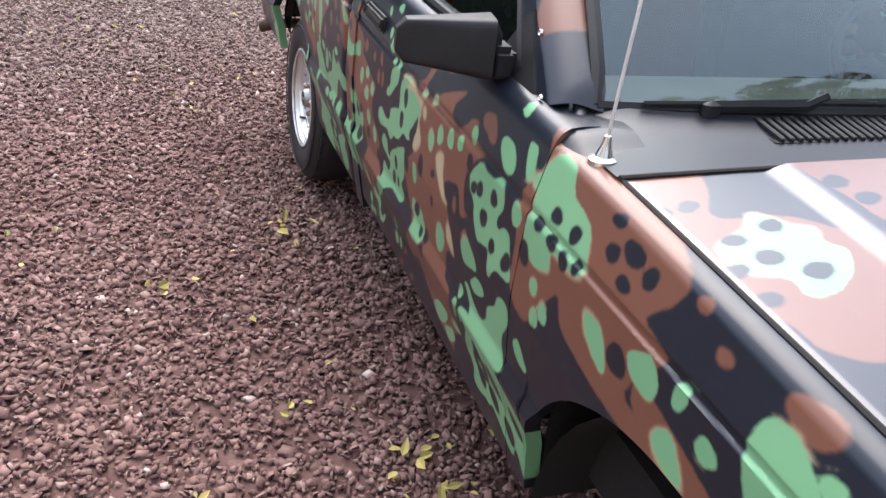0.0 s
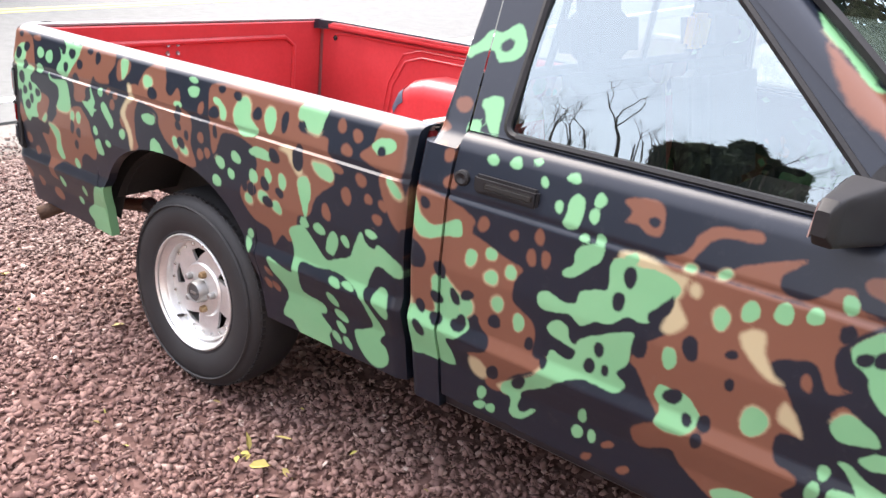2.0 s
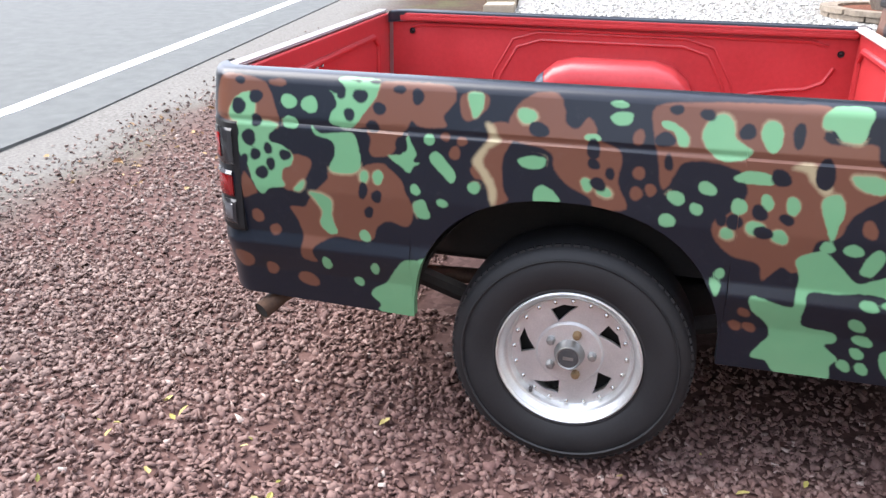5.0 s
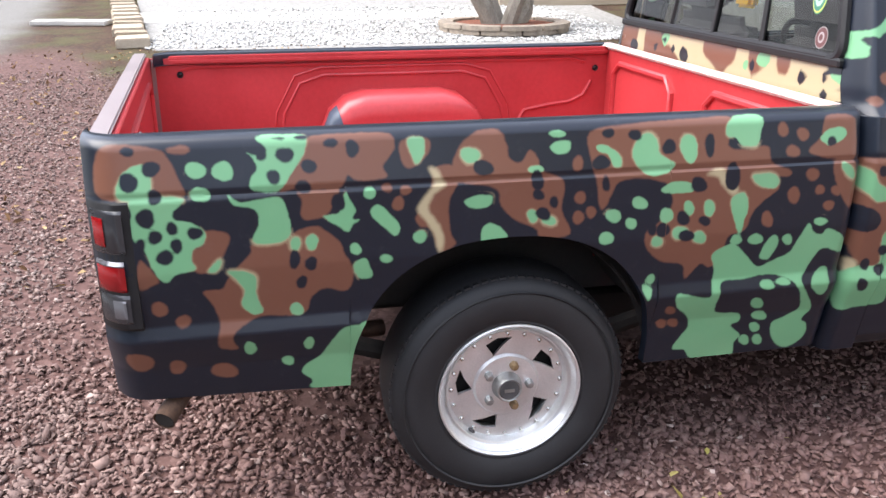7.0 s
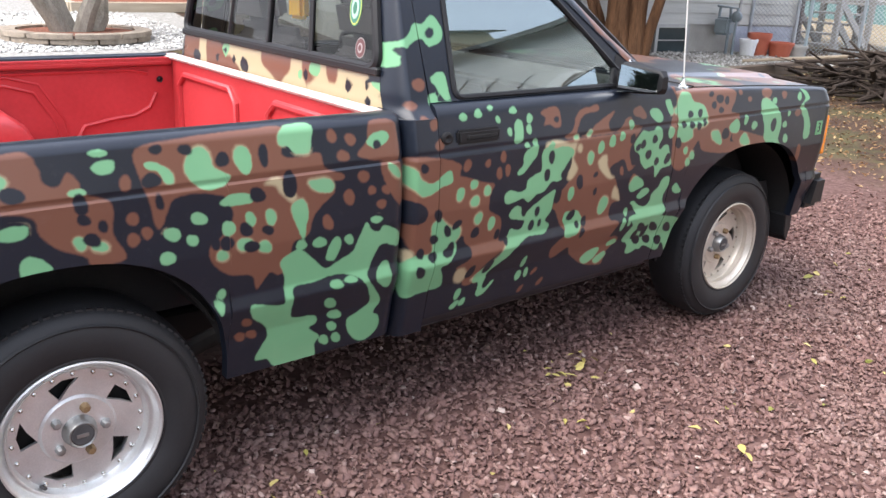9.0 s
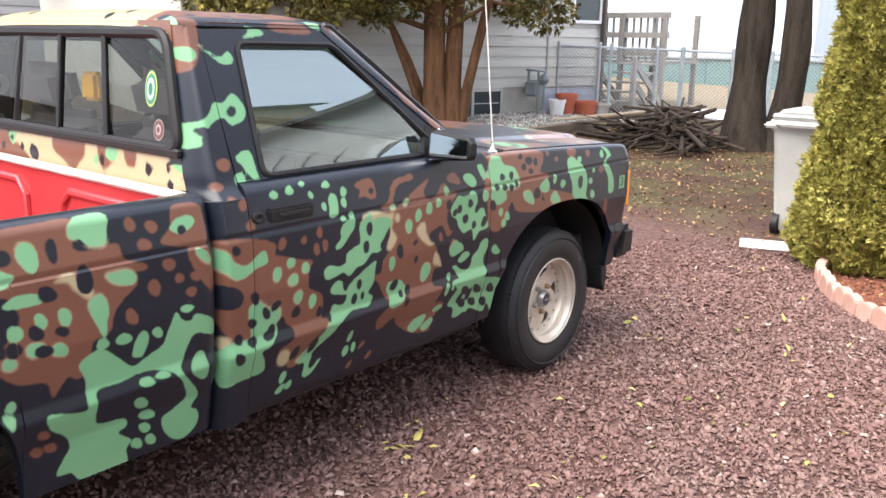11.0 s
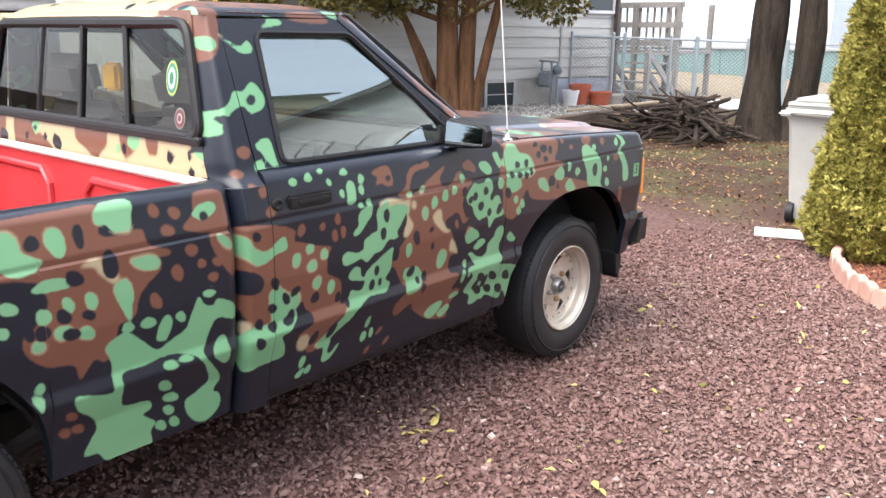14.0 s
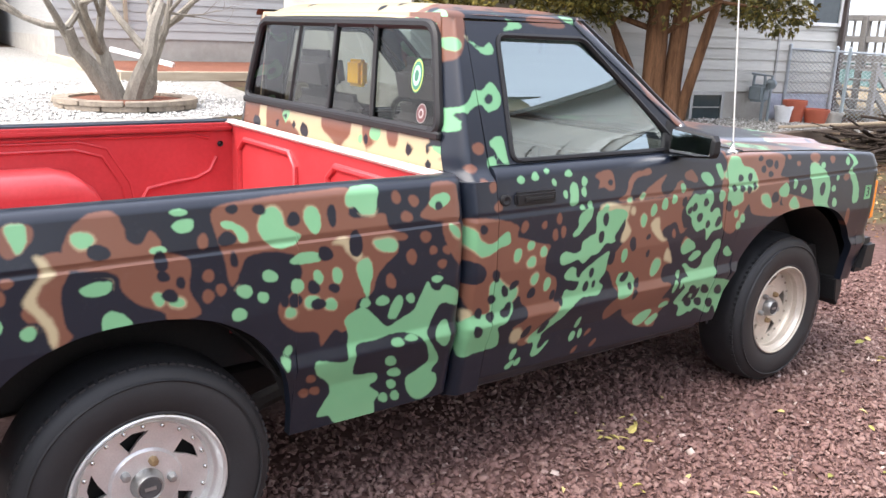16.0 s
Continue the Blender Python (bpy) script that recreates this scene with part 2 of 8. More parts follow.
GROUND, STONES = ground_material(), stones_material()
SIDING_WHITE = board_material("white_vinyl_siding", (0.48, 0.48, 0.465), (0.60, 0.60, 0.58), 0.5)
SIDING_BROWN = board_material("brown_weathered_siding", (0.10, 0.080, 0.066), (0.20, 0.165, 0.14), 0.8)
SIDING_PALE = board_material("pale_mildewed_siding", (0.40, 0.39, 0.355), (0.56, 0.55, 0.505), 0.6)
SIDING_TAN = board_material("tan_vinyl_siding", (0.34, 0.27, 0.16), (0.50, 0.41, 0.26), 0.6)
SIDING_GREY = board_material("weathered_siding", (0.27, 0.27, 0.26), (0.40, 0.395, 0.38), 0.6)
CONCRETE = mottled("concrete", (0.36, 0.34, 0.30), (0.52, 0.50, 0.46), 2.5, 60, 0.85, bump=0.2)
PALE_GRIT = mottled("pale_grit", (0.10, 0.094, 0.082), (0.38, 0.37, 0.345), 17, 75, 0.9, bump=0.5, distance=0.01)
FOUNDATION = mottled("foundation", (0.27, 0.25, 0.22), (0.40, 0.38, 0.34), 3, 70, 0.85, bump=0.2)
ASPHALT = mottled("asphalt", (0.070, 0.075, 0.073), (0.120, 0.126, 0.121), 6, 180, 0.9, bump=0.3)
ROAD_WHITE = mottled("road_white", (0.62, 0.62, 0.60), (0.80, 0.80, 0.78), 12, 120, 0.8)
ROAD_YELLOW = mottled("road_yellow", (0.55, 0.47, 0.10), (0.68, 0.60, 0.16), 12, 120, 0.8)
MULCH = mottled("red_mulch", (0.07, 0.025, 0.014), (0.30, 0.105, 0.055), 30, 120, 0.95, bump=0.8, distance=0.02)
PAVER = mottled("pink_concrete", (0.40, 0.225, 0.175), (0.54, 0.335, 0.275), 9, 120, 0.85, bump=0.2)
CONIFER = leaf_material("golden_conifer", (0.085, 0.085, 0.016), (0.245, 0.225, 0.046), (0.44, 0.385, 0.105))
CEDAR = leaf_material("cedar_foliage", (0.022, 0.026, 0.008), (0.10, 0.090, 0.020), (0.26, 0.195, 0.040))
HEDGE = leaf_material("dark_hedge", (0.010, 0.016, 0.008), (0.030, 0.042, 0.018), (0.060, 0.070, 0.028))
YELLOW_LEAF = leaf_material("yellow_leaf", (0.15, 0.16, 0.04), (0.36, 0.31, 0.09), (0.48, 0.38, 0.18))
LITTER = leaf_material("leaf_litter", (0.06, 0.032, 0.018), (0.19, 0.105, 0.055), (0.40, 0.29, 0.15))
BARK_RED = mottled("cedar_bark", (0.050, 0.025, 0.014), (0.22, 0.115, 0.060), 10, 60, 0.9, bump=0.8, distance=0.02, stretch=(1, 1, 0.12))
BARK_DARK = mottled("dark_bark", (0.014, 0.011, 0.009), (0.060, 0.048, 0.038), 12, 70, 0.95, bump=0.9, distance=0.025, stretch=(1, 1, 0.15))
BARK_PALE = mottled("smooth_pale_bark", (0.12, 0.105, 0.082), (0.33, 0.295, 0.24), 7, 60, 0.8, bump=0.5, distance=0.012, stretch=(1, 1, 0.4))
BRANCH = mottled("dead_branch", (0.016, 0.012, 0.010), (0.075, 0.058, 0.047), 14, 90, 0.95, bump=0.6, distance=0.01)
OLD_WOOD = board_material("weathered_wood", (0.15, 0.14, 0.125), (0.30, 0.285, 0.265), 0.85)
TIMBER = board_material("garden_timber", (0.075, 0.055, 0.042), (0.22, 0.16, 0.11), 0.9)
PALE_TIMBER = board_material("pale_timber", (0.24, 0.19, 0.13), (0.40, 0.34, 0.26), 0.85)
TERRACOTTA = mottled("terracotta_plastic", (0.36, 0.085, 0.045), (0.46, 0.12, 0.065), 8, 80, 0.6)
BIN_GREY = mottled("grey_bin_plastic", (0.40, 0.40, 0.38), (0.50, 0.50, 0.47), 5, 100, 0.5)
FENCE_METAL = plain("galvanised", (0.38, 0.41, 0.43), 0.5, 0.5)
METER_GREY = plain("meter_paint", (0.20, 0.235, 0.25), 0.5)
FENCE_BLUE = plain("pale_blue_post", (0.30, 0.36, 0.38), 0.6)
TEAL = mottled("teal_paint", (0.075, 0.15, 0.15), (0.11, 0.20, 0.20), 5, 60, 0.7)
SNOW = mottled("old_snow", (0.72, 0.74, 0.78), (0.88, 0.90, 0.93), 8, 60, 0.7, bump=0.4, distance=0.03)
WHITE_PAINT = plain("white_paint", (0.74, 0.74, 0.73), 0.6)
ROOFING = mottled("roof_shingle", (0.05, 0.05, 0.052), (0.12, 0.115, 0.11), 9, 90, 0.9)
WINDOW_DARK = plain("dark_window", (0.03, 0.045, 0.05), 0.08)
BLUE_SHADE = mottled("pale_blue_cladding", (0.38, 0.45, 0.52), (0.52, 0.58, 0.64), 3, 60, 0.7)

# rough, fibrous bark has next to no gloss
for rough in (BARK_RED, BARK_DARK, LITTER, BRANCH):
    for node in rough.node_tree.nodes:
        if node.type == "BSDF_PRINCIPLED":
            node.inputs["Specular IOR Level"].default_value = 0.12

# ---------------------------------------------------------------- mesh helpers
def mesh_object(name, verts, faces, mat, parent=None, smooth=False):
    me = bpy.data.meshes.new(name)
    me.from_pydata([tuple(map(float, v)) for v in verts], [], faces)
    me.update()
    if mat:
        me.materials.append(mat)
    if smooth:
        me.shade_smooth()
    ob = new(name, me)
    ob.parent = parent
    return ob


def part(name, bm, mat, parent=None, label="", smooth=False, edge=35):
    """Links a bmesh as one mesh object."""
    me = bpy.data.meshes.new(name)
    bmesh.ops.recalc_face_normals(bm, faces=bm.faces[:])
    if smooth:
        for f in bm.faces:
            f.smooth = True
        for e in bm.edges:
            e.smooth = e.calc_face_angle(3.2) < radians(edge)
    bm.to_mesh(me)
    bm.free()
    if mat:
        me.materials.append(mat)
    ob = new(name, me)
    ob.parent = parent
    return tagged(ob, label) if label else ob


def box(x0, x1, y0, y1, z0, z1, bevel=0.0, seg=1, bm=None):
    bm = bm or bmesh.new()
    m = Matrix.Translation(((x0 + x1) / 2, (y0 + y1) / 2, (z0 + z1) / 2)) @ Matrix.Diagonal((abs(x1 - x0), abs(y1 - y0), abs(z1 - z0), 1))
    made = bmesh.ops.create_cube(bm, size=1, matrix=m)["verts"]
    if bevel:
        bmesh.ops.bevel(bm, geom=list({e for v in made for e in v.link_edges}), offset=bevel, segments=seg, affect="EDGES")
    return bm


def tube(points, radii, n=10, bm=None, caps=True):
    """A tapered tube along points."""
    bm = bm or bmesh.new()
    rings, pts = [], [Vector(p) for p in points]
    if isinstance(radii, (int, float)):
        radii = [radii] * len(pts)
    radii = [float(r) for r in radii]
    side = None
    for k, p in enumerate(pts):
        d = (pts[min(k + 1, len(pts) - 1)] - pts[max(k - 1, 0)]).normalized()
        if side is None:
            side = d.orthogonal().normalized()
        else:
            side = (side - d * side.dot(d)).normalized()
        up = d.cross(side)
        rings.append([bm.verts.new(p + radii[k] * (math.cos(a) * side + math.sin(a) * up)) for a in (2 * math.pi * j / n for j in range(n))])
    for a, b in zip(rings, rings[1:]):
        for j in range(n):
            bm.faces.new((a[j], a[(j + 1) % n], b[(j + 1) % n], b[j]))
    if caps:
        bm.faces.new(rings[0][::-1])
        bm.faces.new(rings[-1])
    return bm


def lathe(profile, n=48, bm=None, axis="x", centre=(0, 0, 0)):
    """Turns a profile of (along, radius) about an axis."""
    bm = bm or bmesh.new()
    c, rings = Vector(centre), []
    for along, r in profile:
        ring = []
        for j in range(n):
            a = 2 * math.pi * j / n
            u, v = r * math.cos(a), r * math.sin(a)
            ring.append(bm.verts.new(c + Vector({"x": (along, u, v), "z": (u, v, along), "y": (u, along, v)}[axis])))
        rings.append(ring)
    for a, b in zip(rings, rings[1:]):
        for j in range(n):
            bm.faces.new((a[j], a[(j + 1) % n], b[(j + 1) % n], b[j]))
    return bm


def prism(outline, a0, a1, axis="x", bm=None, bevel=0.0):
    """A flat outline of 2D points given depth along an axis."""
    bm = bm or bmesh.new()

    def at(p, a):
        return {"x": (a, p[0], p[1]), "y": (p[0], a, p[1]), "z": (p[0], p[1], a)}[axis]

    lo, hi = [bm.verts.new(at(p, a0)) for p in outline], [bm.verts.new(at(p, a1)) for p in outline]
    n = len(outline)
    faces = [bm.faces.new(lo), bm.faces.new(hi[::-1])]
    for k in range(n):
        faces.append(bm.faces.new((lo[k], hi[k], hi[(k + 1) % n], lo[(k + 1) % n])))
    if bevel:
        bmesh.ops.bevel(bm, geom=list({e for f in faces for e in f.edges}), offset=bevel, segments=2, affect="EDGES")
    return bm


def empty(name, label, category, group="", kind="", at=(0, 0, 0)):
    ob = new(name)
    ob.location = at
    return tagged(ob, label, category, group, kind)

# ---------------------------------------------------------------- the truck's camouflage: patches and dots of sprayed paint, in metres along the body
CAMO_SHAPES = {}


def paint_on(panel):
    """Starts the paint of a panel; patch() and dot() add to it."""
    shapes = CAMO_SHAPES.setdefault(panel, [])

    def patch(layer, *points):
        p = np.array(points)
        q = []
        for k in range(len(p)):
            a, b, c, d = p[k - 1], p[k], p[(k + 1) % len(p)], p[(k + 2) % len(p)]
            for u in (0.0, 0.25, 0.5, 0.75):
                q.append(0.5 * (2 * b + (c - a) * u + (2 * a - 5 * b + 4 * c - d) * u * u + (3 * b - a - 3 * c + d) * u ** 3))
        shapes.append((layer, np.array(q)))

    def dot(layer, y, z, a, b, turn=0):
        w = np.linspace(0, 2 * math.pi, 15)[:-1]
        lobed = 1 + 0.07 * np.sin(2 * w + 31 * y) + 0.05 * np.sin(3 * w + 57 * z)
        c, s = math.cos(radians(turn)), math.sin(radians(turn))
        u, v = a * np.cos(w) * lobed, b * np.sin(w) * lobed
        shapes.append((layer, np.stack([y + c * u - s * v, z + s * u + c * v], 1)))

    return patch, dot


def outline_distance(p, poly):
    """Distance of the points p inside (+) or outside (-) a closed outline."""
    a, b = poly, np.roll(poly, -1, 0)
    ab, ap = (b - a)[None], p[:, None] - a[None]
    h = np.clip((ap * ab).sum(2) / np.maximum((ab * ab).sum(2), 1e-12), 0, 1)
    d = np.sqrt((((ap - h[..., None] * ab) ** 2).sum(2)).min(1))
    cross = (a[None, :, 1] > p[:, 1:]) != (b[None, :, 1] > p[:, 1:])
    slope = np.where(np.abs(b[:, 1] - a[:, 1]) < 1e-9, 1e-9, b[:, 1] - a[:, 1])
    xs = a[None, :, 0] + (p[:, 1:] - a[None, :, 1]) * ((b[:, 0] - a[:, 0]) / slope)[None]
    inside = ((cross & (p[:, :1] < xs)).sum(1) % 2).astype(bool)
    return np.where(inside, d, -d)


def spray(me, places, shapes):
    """Lays the outlines of the paint's layers on a mesh as distances."""
    far = 0.05
    layers = {k: np.full(len(places), -far) for k in ("brown", "tan", "green", "dark")}
    for layer, poly in shapes:
        lo, hi = poly.min(0) - far, poly.max(0) + far
        near = np.nonzero(((places > lo) & (places < hi)).all(1))[0]
        if len(near):
            d = outline_distance(places[near], poly)
            layers[layer][near] = np.maximum(layers[layer][near], d)
    uneven = 0.5 + 0.5 * np.sin(13.0 * places[:, 0] + 2.0) * np.sin(17.0 * places[:, 1] + 5.0 * places[:, 0])
    rim = np.minimum(layers["green"] + 0.005 - 0.011 * uneven, layers["brown"] + 0.010)
    layers["tan"] = np.maximum(layers["tan"], rim)
    for k, v in layers.items():
        me.attributes.new(k, "FLOAT", "POINT").data.foreach_set("value", np.clip(v, -far, far).astype(np.float32))
    me.attributes.new("rust", "FLOAT", "POINT").data.foreach_set("value", np.full(len(places), -far, np.float32))


patch, dot = paint_on("side")
patch("brown", (3.649, 1.031), (3.543, 1.023), (3.516, 0.996), (3.500, 0.954), (3.499, 0.921), (3.619, 0.920), (3.673, 0.938))
dot("brown", 3.497, 1.019, 0.023, 0.010, 1)
dot("dark", 3.599, 1.020, 0.016, 0.010, 1)
dot("dark", 3.555, 0.983, 0.020, 0.016, -2)
dot("dark", 3.602, 0.958, 0.021, 0.019, -5)
dot("dark", 3.553, 0.926, 0.016, 0.015, -43)
patch("green", (3.626, 0.925), (3.618, 0.970), (3.585, 0.991), (3.562, 0.986), (3.557, 0.950), (3.573, 0.922))
patch("green", (3.599, 0.928), (3.502, 0.921), (3.504, 0.906), (3.519, 0.894), (3.517, 0.875), (3.486, 0.867), (3.459, 0.846), (3.463, 0.820), (3.486, 0.806), (3.492, 0.782), (3.484, 0.762), (3.527, 0.752), (3.546, 0.735), (3.563, 0.745), (3.575, 0.775), (3.585, 0.808), (3.607, 0.842), (3.603, 0.892))
dot("dark", 3.576, 0.881, 0.021, 0.020, -30)
dot("dark", 3.561, 0.839, 0.016, 0.015, -11)
dot("dark", 3.546, 0.793, 0.019, 0.017, -6)
dot("dark", 3.520, 0.817, 0.016, 0.013, -82)
dot("dark", 3.525, 0.856, 0.015, 0.013, -82)
dot("dark", 3.479, 0.843, 0.016, 0.015, -20)
dot("dark", 3.593, 0.822, 0.018, 0.010, -82)
patch("brown", (3.459, 0.846), (3.418, 0.841), (3.407, 0.823), (3.428, 0.785), (3.449, 0.753), (3.485, 0.755), (3.491, 0.782), (3.486, 0.806), (3.464, 0.814))
patch("green", (3.461, 0.754), (3.435, 0.781), (3.429, 0.772), (3.443, 0.752))
patch("brown", (3.599, 0.790), (3.583, 0.775), (3.563, 0.741), (3.582, 0.728), (3.609, 0.723))
dot("brown", 3.571, 0.671, 0.019, 0.018, -65)
dot("brown", 3.524, 0.636, 0.017, 0.016, -20)
dot("brown", 3.629, 0.539, 0.032, 0.026, 3)
dot("brown", 3.550, 0.517, 0.020, 0.020, -19)
dot("brown", 3.448, 0.494, 0.031, 0.021, 8)
dot("green", 3.466, 0.976, 0.021, 0.018, 1)
dot("green", 3.411, 0.972, 0.022, 0.021, -57)
dot("green", 3.461, 0.926, 0.021, 0.016, -1)
patch("brown", (3.228, 1.034), (3.137, 1.040), (3.043, 1.035), (3.033, 1.002), (3.060, 0.966), (3.054, 0.941), (3.118, 0.937), (3.142, 0.951), (3.162, 0.923), (3.255, 0.927), (3.298, 0.924), (3.265, 0.962), (3.241, 0.998))
patch("green", (3.339, 1.043), (3.248, 1.043), (3.228, 1.032), (3.239, 0.997), (3.271, 0.956), (3.298, 0.924), (3.351, 0.929), (3.356, 0.948), (3.340, 0.977), (3.353, 1.002), (3.361, 1.008), (3.335, 1.001), (3.316, 1.012))
dot("dark", 3.279, 0.999, 0.020, 0.017, 2)
dot("dark", 3.306, 0.954, 0.016, 0.015, 69)
dot("dark", 3.329, 1.001, 0.012, 0.012, -43)
dot("dark", 3.291, 1.036, 0.015, 0.004, 2)
dot("dark", 3.176, 1.020, 0.019, 0.009, 0)
dot("dark", 3.128, 1.006, 0.019, 0.016, -82)
dot("dark", 3.227, 0.973, 0.018, 0.015, -6)
dot("dark", 3.239, 1.034, 0.017, 0.006, 1)
dot("dark", 3.243, 0.930, 0.019, 0.015, 1)
patch("green", (3.405, 0.923), (3.383, 0.906), (3.353, 0.907), (3.298, 0.912), (3.282, 0.882), (3.276, 0.835), (3.299, 0.810), (3.360, 0.814), (3.345, 0.852), (3.348, 0.885), (3.372, 0.895), (3.395, 0.900))
patch("brown", (3.360, 0.811), (3.285, 0.822), (3.260, 0.834), (3.222, 0.843), (3.198, 0.831), (3.167, 0.802), (3.156, 0.774), (3.138, 0.738), (3.139, 0.702), (3.159, 0.681), (3.204, 0.692), (3.237, 0.673), (3.251, 0.637), (3.297, 0.629), (3.360, 0.632), (3.420, 0.593), (3.411, 0.557), (3.436, 0.556), (3.454, 0.570), (3.446, 0.625), (3.457, 0.669), (3.475, 0.706), (3.435, 0.710), (3.413, 0.743), (3.368, 0.788))
patch("green", (3.419, 0.751), (3.383, 0.748), (3.359, 0.732), (3.362, 0.690), (3.349, 0.646), (3.372, 0.640), (3.395, 0.664), (3.386, 0.699), (3.402, 0.729))
dot("dark", 3.272, 0.768, 0.023, 0.013, -87)
dot("dark", 3.235, 0.756, 0.017, 0.015, 78)
dot("dark", 3.258, 0.711, 0.016, 0.014, -88)
dot("green", 3.268, 0.804, 0.016, 0.012, -88)
dot("green", 3.230, 0.806, 0.020, 0.014, -88)
dot("green", 3.274, 0.644, 0.017, 0.016, 47)
patch("brown", (3.255, 0.922), (3.194, 0.922), (3.162, 0.923), (3.177, 0.889), (3.196, 0.864), (3.234, 0.857), (3.252, 0.867), (3.247, 0.899))
patch("green", (3.203, 0.864), (3.165, 0.869), (3.150, 0.914), (3.139, 0.897), (3.127, 0.873), (3.134, 0.854), (3.119, 0.850), (3.134, 0.840), (3.145, 0.825), (3.166, 0.836))
dot("dark", 3.166, 0.893, 0.020, 0.016, 86)
dot("green", 3.094, 0.909, 0.014, 0.014, 2)
dot("green", 3.130, 0.782, 0.015, 0.014, 78)
dot("green", 3.059, 0.754, 0.016, 0.011, 7)
dot("green", 2.979, 0.801, 0.016, 0.015, 23)
patch("green", (3.088, 0.878), (3.069, 0.880), (3.031, 0.841), (3.025, 0.821), (3.038, 0.808), (3.070, 0.837), (3.092, 0.858))
dot("brown", 3.053, 0.919, 0.012, 0.011, 1)
dot("brown", 3.010, 0.911, 0.012, 0.012, -66)
dot("brown", 3.028, 0.882, 0.016, 0.015, 68)
patch("green", (3.137, 0.745), (3.111, 0.760), (3.099, 0.742), (3.093, 0.710), (3.125, 0.712))
patch("brown", (2.944, 0.955), (2.904, 0.960), (2.885, 0.934), (2.906, 0.896), (2.913, 0.855), (2.906, 0.800), (2.896, 0.778), (2.933, 0.762), (2.953, 0.816), (2.979, 0.825), (2.989, 0.846), (2.972, 0.872), (2.952, 0.911))
patch("tan", (2.957, 0.956), (2.940, 0.955), (2.925, 0.929), (2.919, 0.916), (2.946, 0.898), (2.959, 0.865), (2.936, 0.829), (2.923, 0.794), (2.929, 0.762), (2.939, 0.767), (2.946, 0.802), (2.966, 0.838), (2.985, 0.866), (2.965, 0.899), (2.945, 0.924))
patch("brown", (3.019, 1.014), (2.993, 1.023), (2.955, 1.019), (2.951, 1.000), (2.969, 0.975), (3.002, 0.958), (3.017, 0.977))
patch("green", (3.002, 1.020), (2.967, 1.023), (2.966, 0.988), (2.983, 0.966), (2.995, 0.989))
patch("brown", (2.894, 0.985), (2.876, 1.010), (2.841, 1.032), (2.794, 1.033), (2.776, 1.000), (2.770, 0.968), (2.743, 0.960), (2.722, 0.985), (2.702, 0.965), (2.696, 0.939), (2.647, 0.917), (2.640, 0.890), (2.644, 0.841), (2.620, 0.783), (2.691, 0.777), (2.706, 0.802), (2.756, 0.826), (2.791, 0.863), (2.799, 0.897), (2.826, 0.912), (2.872, 0.918), (2.905, 0.928), (2.904, 0.960))
dot("green", 2.861, 0.980, 0.022, 0.018, 5)
dot("green", 2.709, 0.942, 0.018, 0.009, 4)
dot("green", 2.714, 0.833, 0.016, 0.014, 73)
dot("green", 2.674, 0.819, 0.017, 0.012, 10)
dot("green", 2.656, 1.018, 0.020, 0.008, 3)
dot("dark", 2.832, 0.951, 0.025, 0.017, 3)
dot("dark", 2.705, 0.916, 0.023, 0.016, 88)
dot("dark", 2.702, 0.883, 0.015, 0.013, 46)
dot("dark", 2.664, 0.863, 0.015, 0.011, 79)
dot("dark", 2.689, 0.836, 0.019, 0.016, 32)
patch("green", (2.875, 0.881), (2.846, 0.890), (2.812, 0.886), (2.818, 0.864), (2.852, 0.859), (2.872, 0.867))
patch("green", (2.834, 0.809), (2.815, 0.822), (2.787, 0.807), (2.775, 0.785), (2.831, 0.778))
patch("green", (2.674, 0.990), (2.653, 1.002), (2.625, 0.999), (2.632, 0.976), (2.660, 0.974))
dot("brown", 2.608, 0.949, 0.019, 0.012, -89)
dot("brown", 2.600, 0.870, 0.017, 0.013, 79)
dot("brown", 2.602, 0.822, 0.018, 0.014, 78)
dot("brown", 2.571, 0.833, 0.016, 0.012, 78)
patch("brown", (2.576, 1.019), (2.465, 1.034), (2.300, 1.041), (2.218, 1.039), (2.229, 0.975), (2.186, 0.962), (2.124, 0.968), (2.112, 0.929), (2.059, 0.906), (2.065, 0.892), (2.097, 0.893), (2.085, 0.863), (2.121, 0.835), (2.148, 0.807), (2.160, 0.770), (2.174, 0.756), (2.204, 0.750), (2.214, 0.711), (2.225, 0.680), (2.246, 0.666), (2.271, 0.676), (2.305, 0.638), (2.319, 0.679), (2.374, 0.691), (2.417, 0.725), (2.429, 0.771), (2.394, 0.798), (2.367, 0.833), (2.370, 0.870), (2.387, 0.892), (2.447, 0.908), (2.505, 0.902), (2.524, 0.870), (2.537, 0.842), (2.551, 0.843), (2.562, 0.907), (2.576, 0.960))
dot("dark", 2.533, 1.014, 0.015, 0.011, 5)
dot("dark", 2.466, 1.007, 0.016, 0.013, 6)
dot("dark", 2.381, 0.977, 0.018, 0.017, 45)
dot("dark", 2.551, 0.949, 0.024, 0.016, 4)
dot("dark", 2.538, 0.899, 0.020, 0.010, 85)
dot("dark", 2.277, 0.976, 0.027, 0.014, 89)
dot("dark", 2.214, 0.898, 0.036, 0.020, 82)
dot("dark", 2.301, 0.884, 0.022, 0.019, 40)
dot("dark", 2.334, 0.802, 0.020, 0.016, 70)
dot("dark", 2.276, 0.792, 0.016, 0.013, 25)
dot("dark", 2.384, 0.776, 0.020, 0.017, 44)
dot("dark", 2.321, 0.757, 0.021, 0.016, 22)
dot("dark", 2.412, 0.780, 0.018, 0.012, 78)
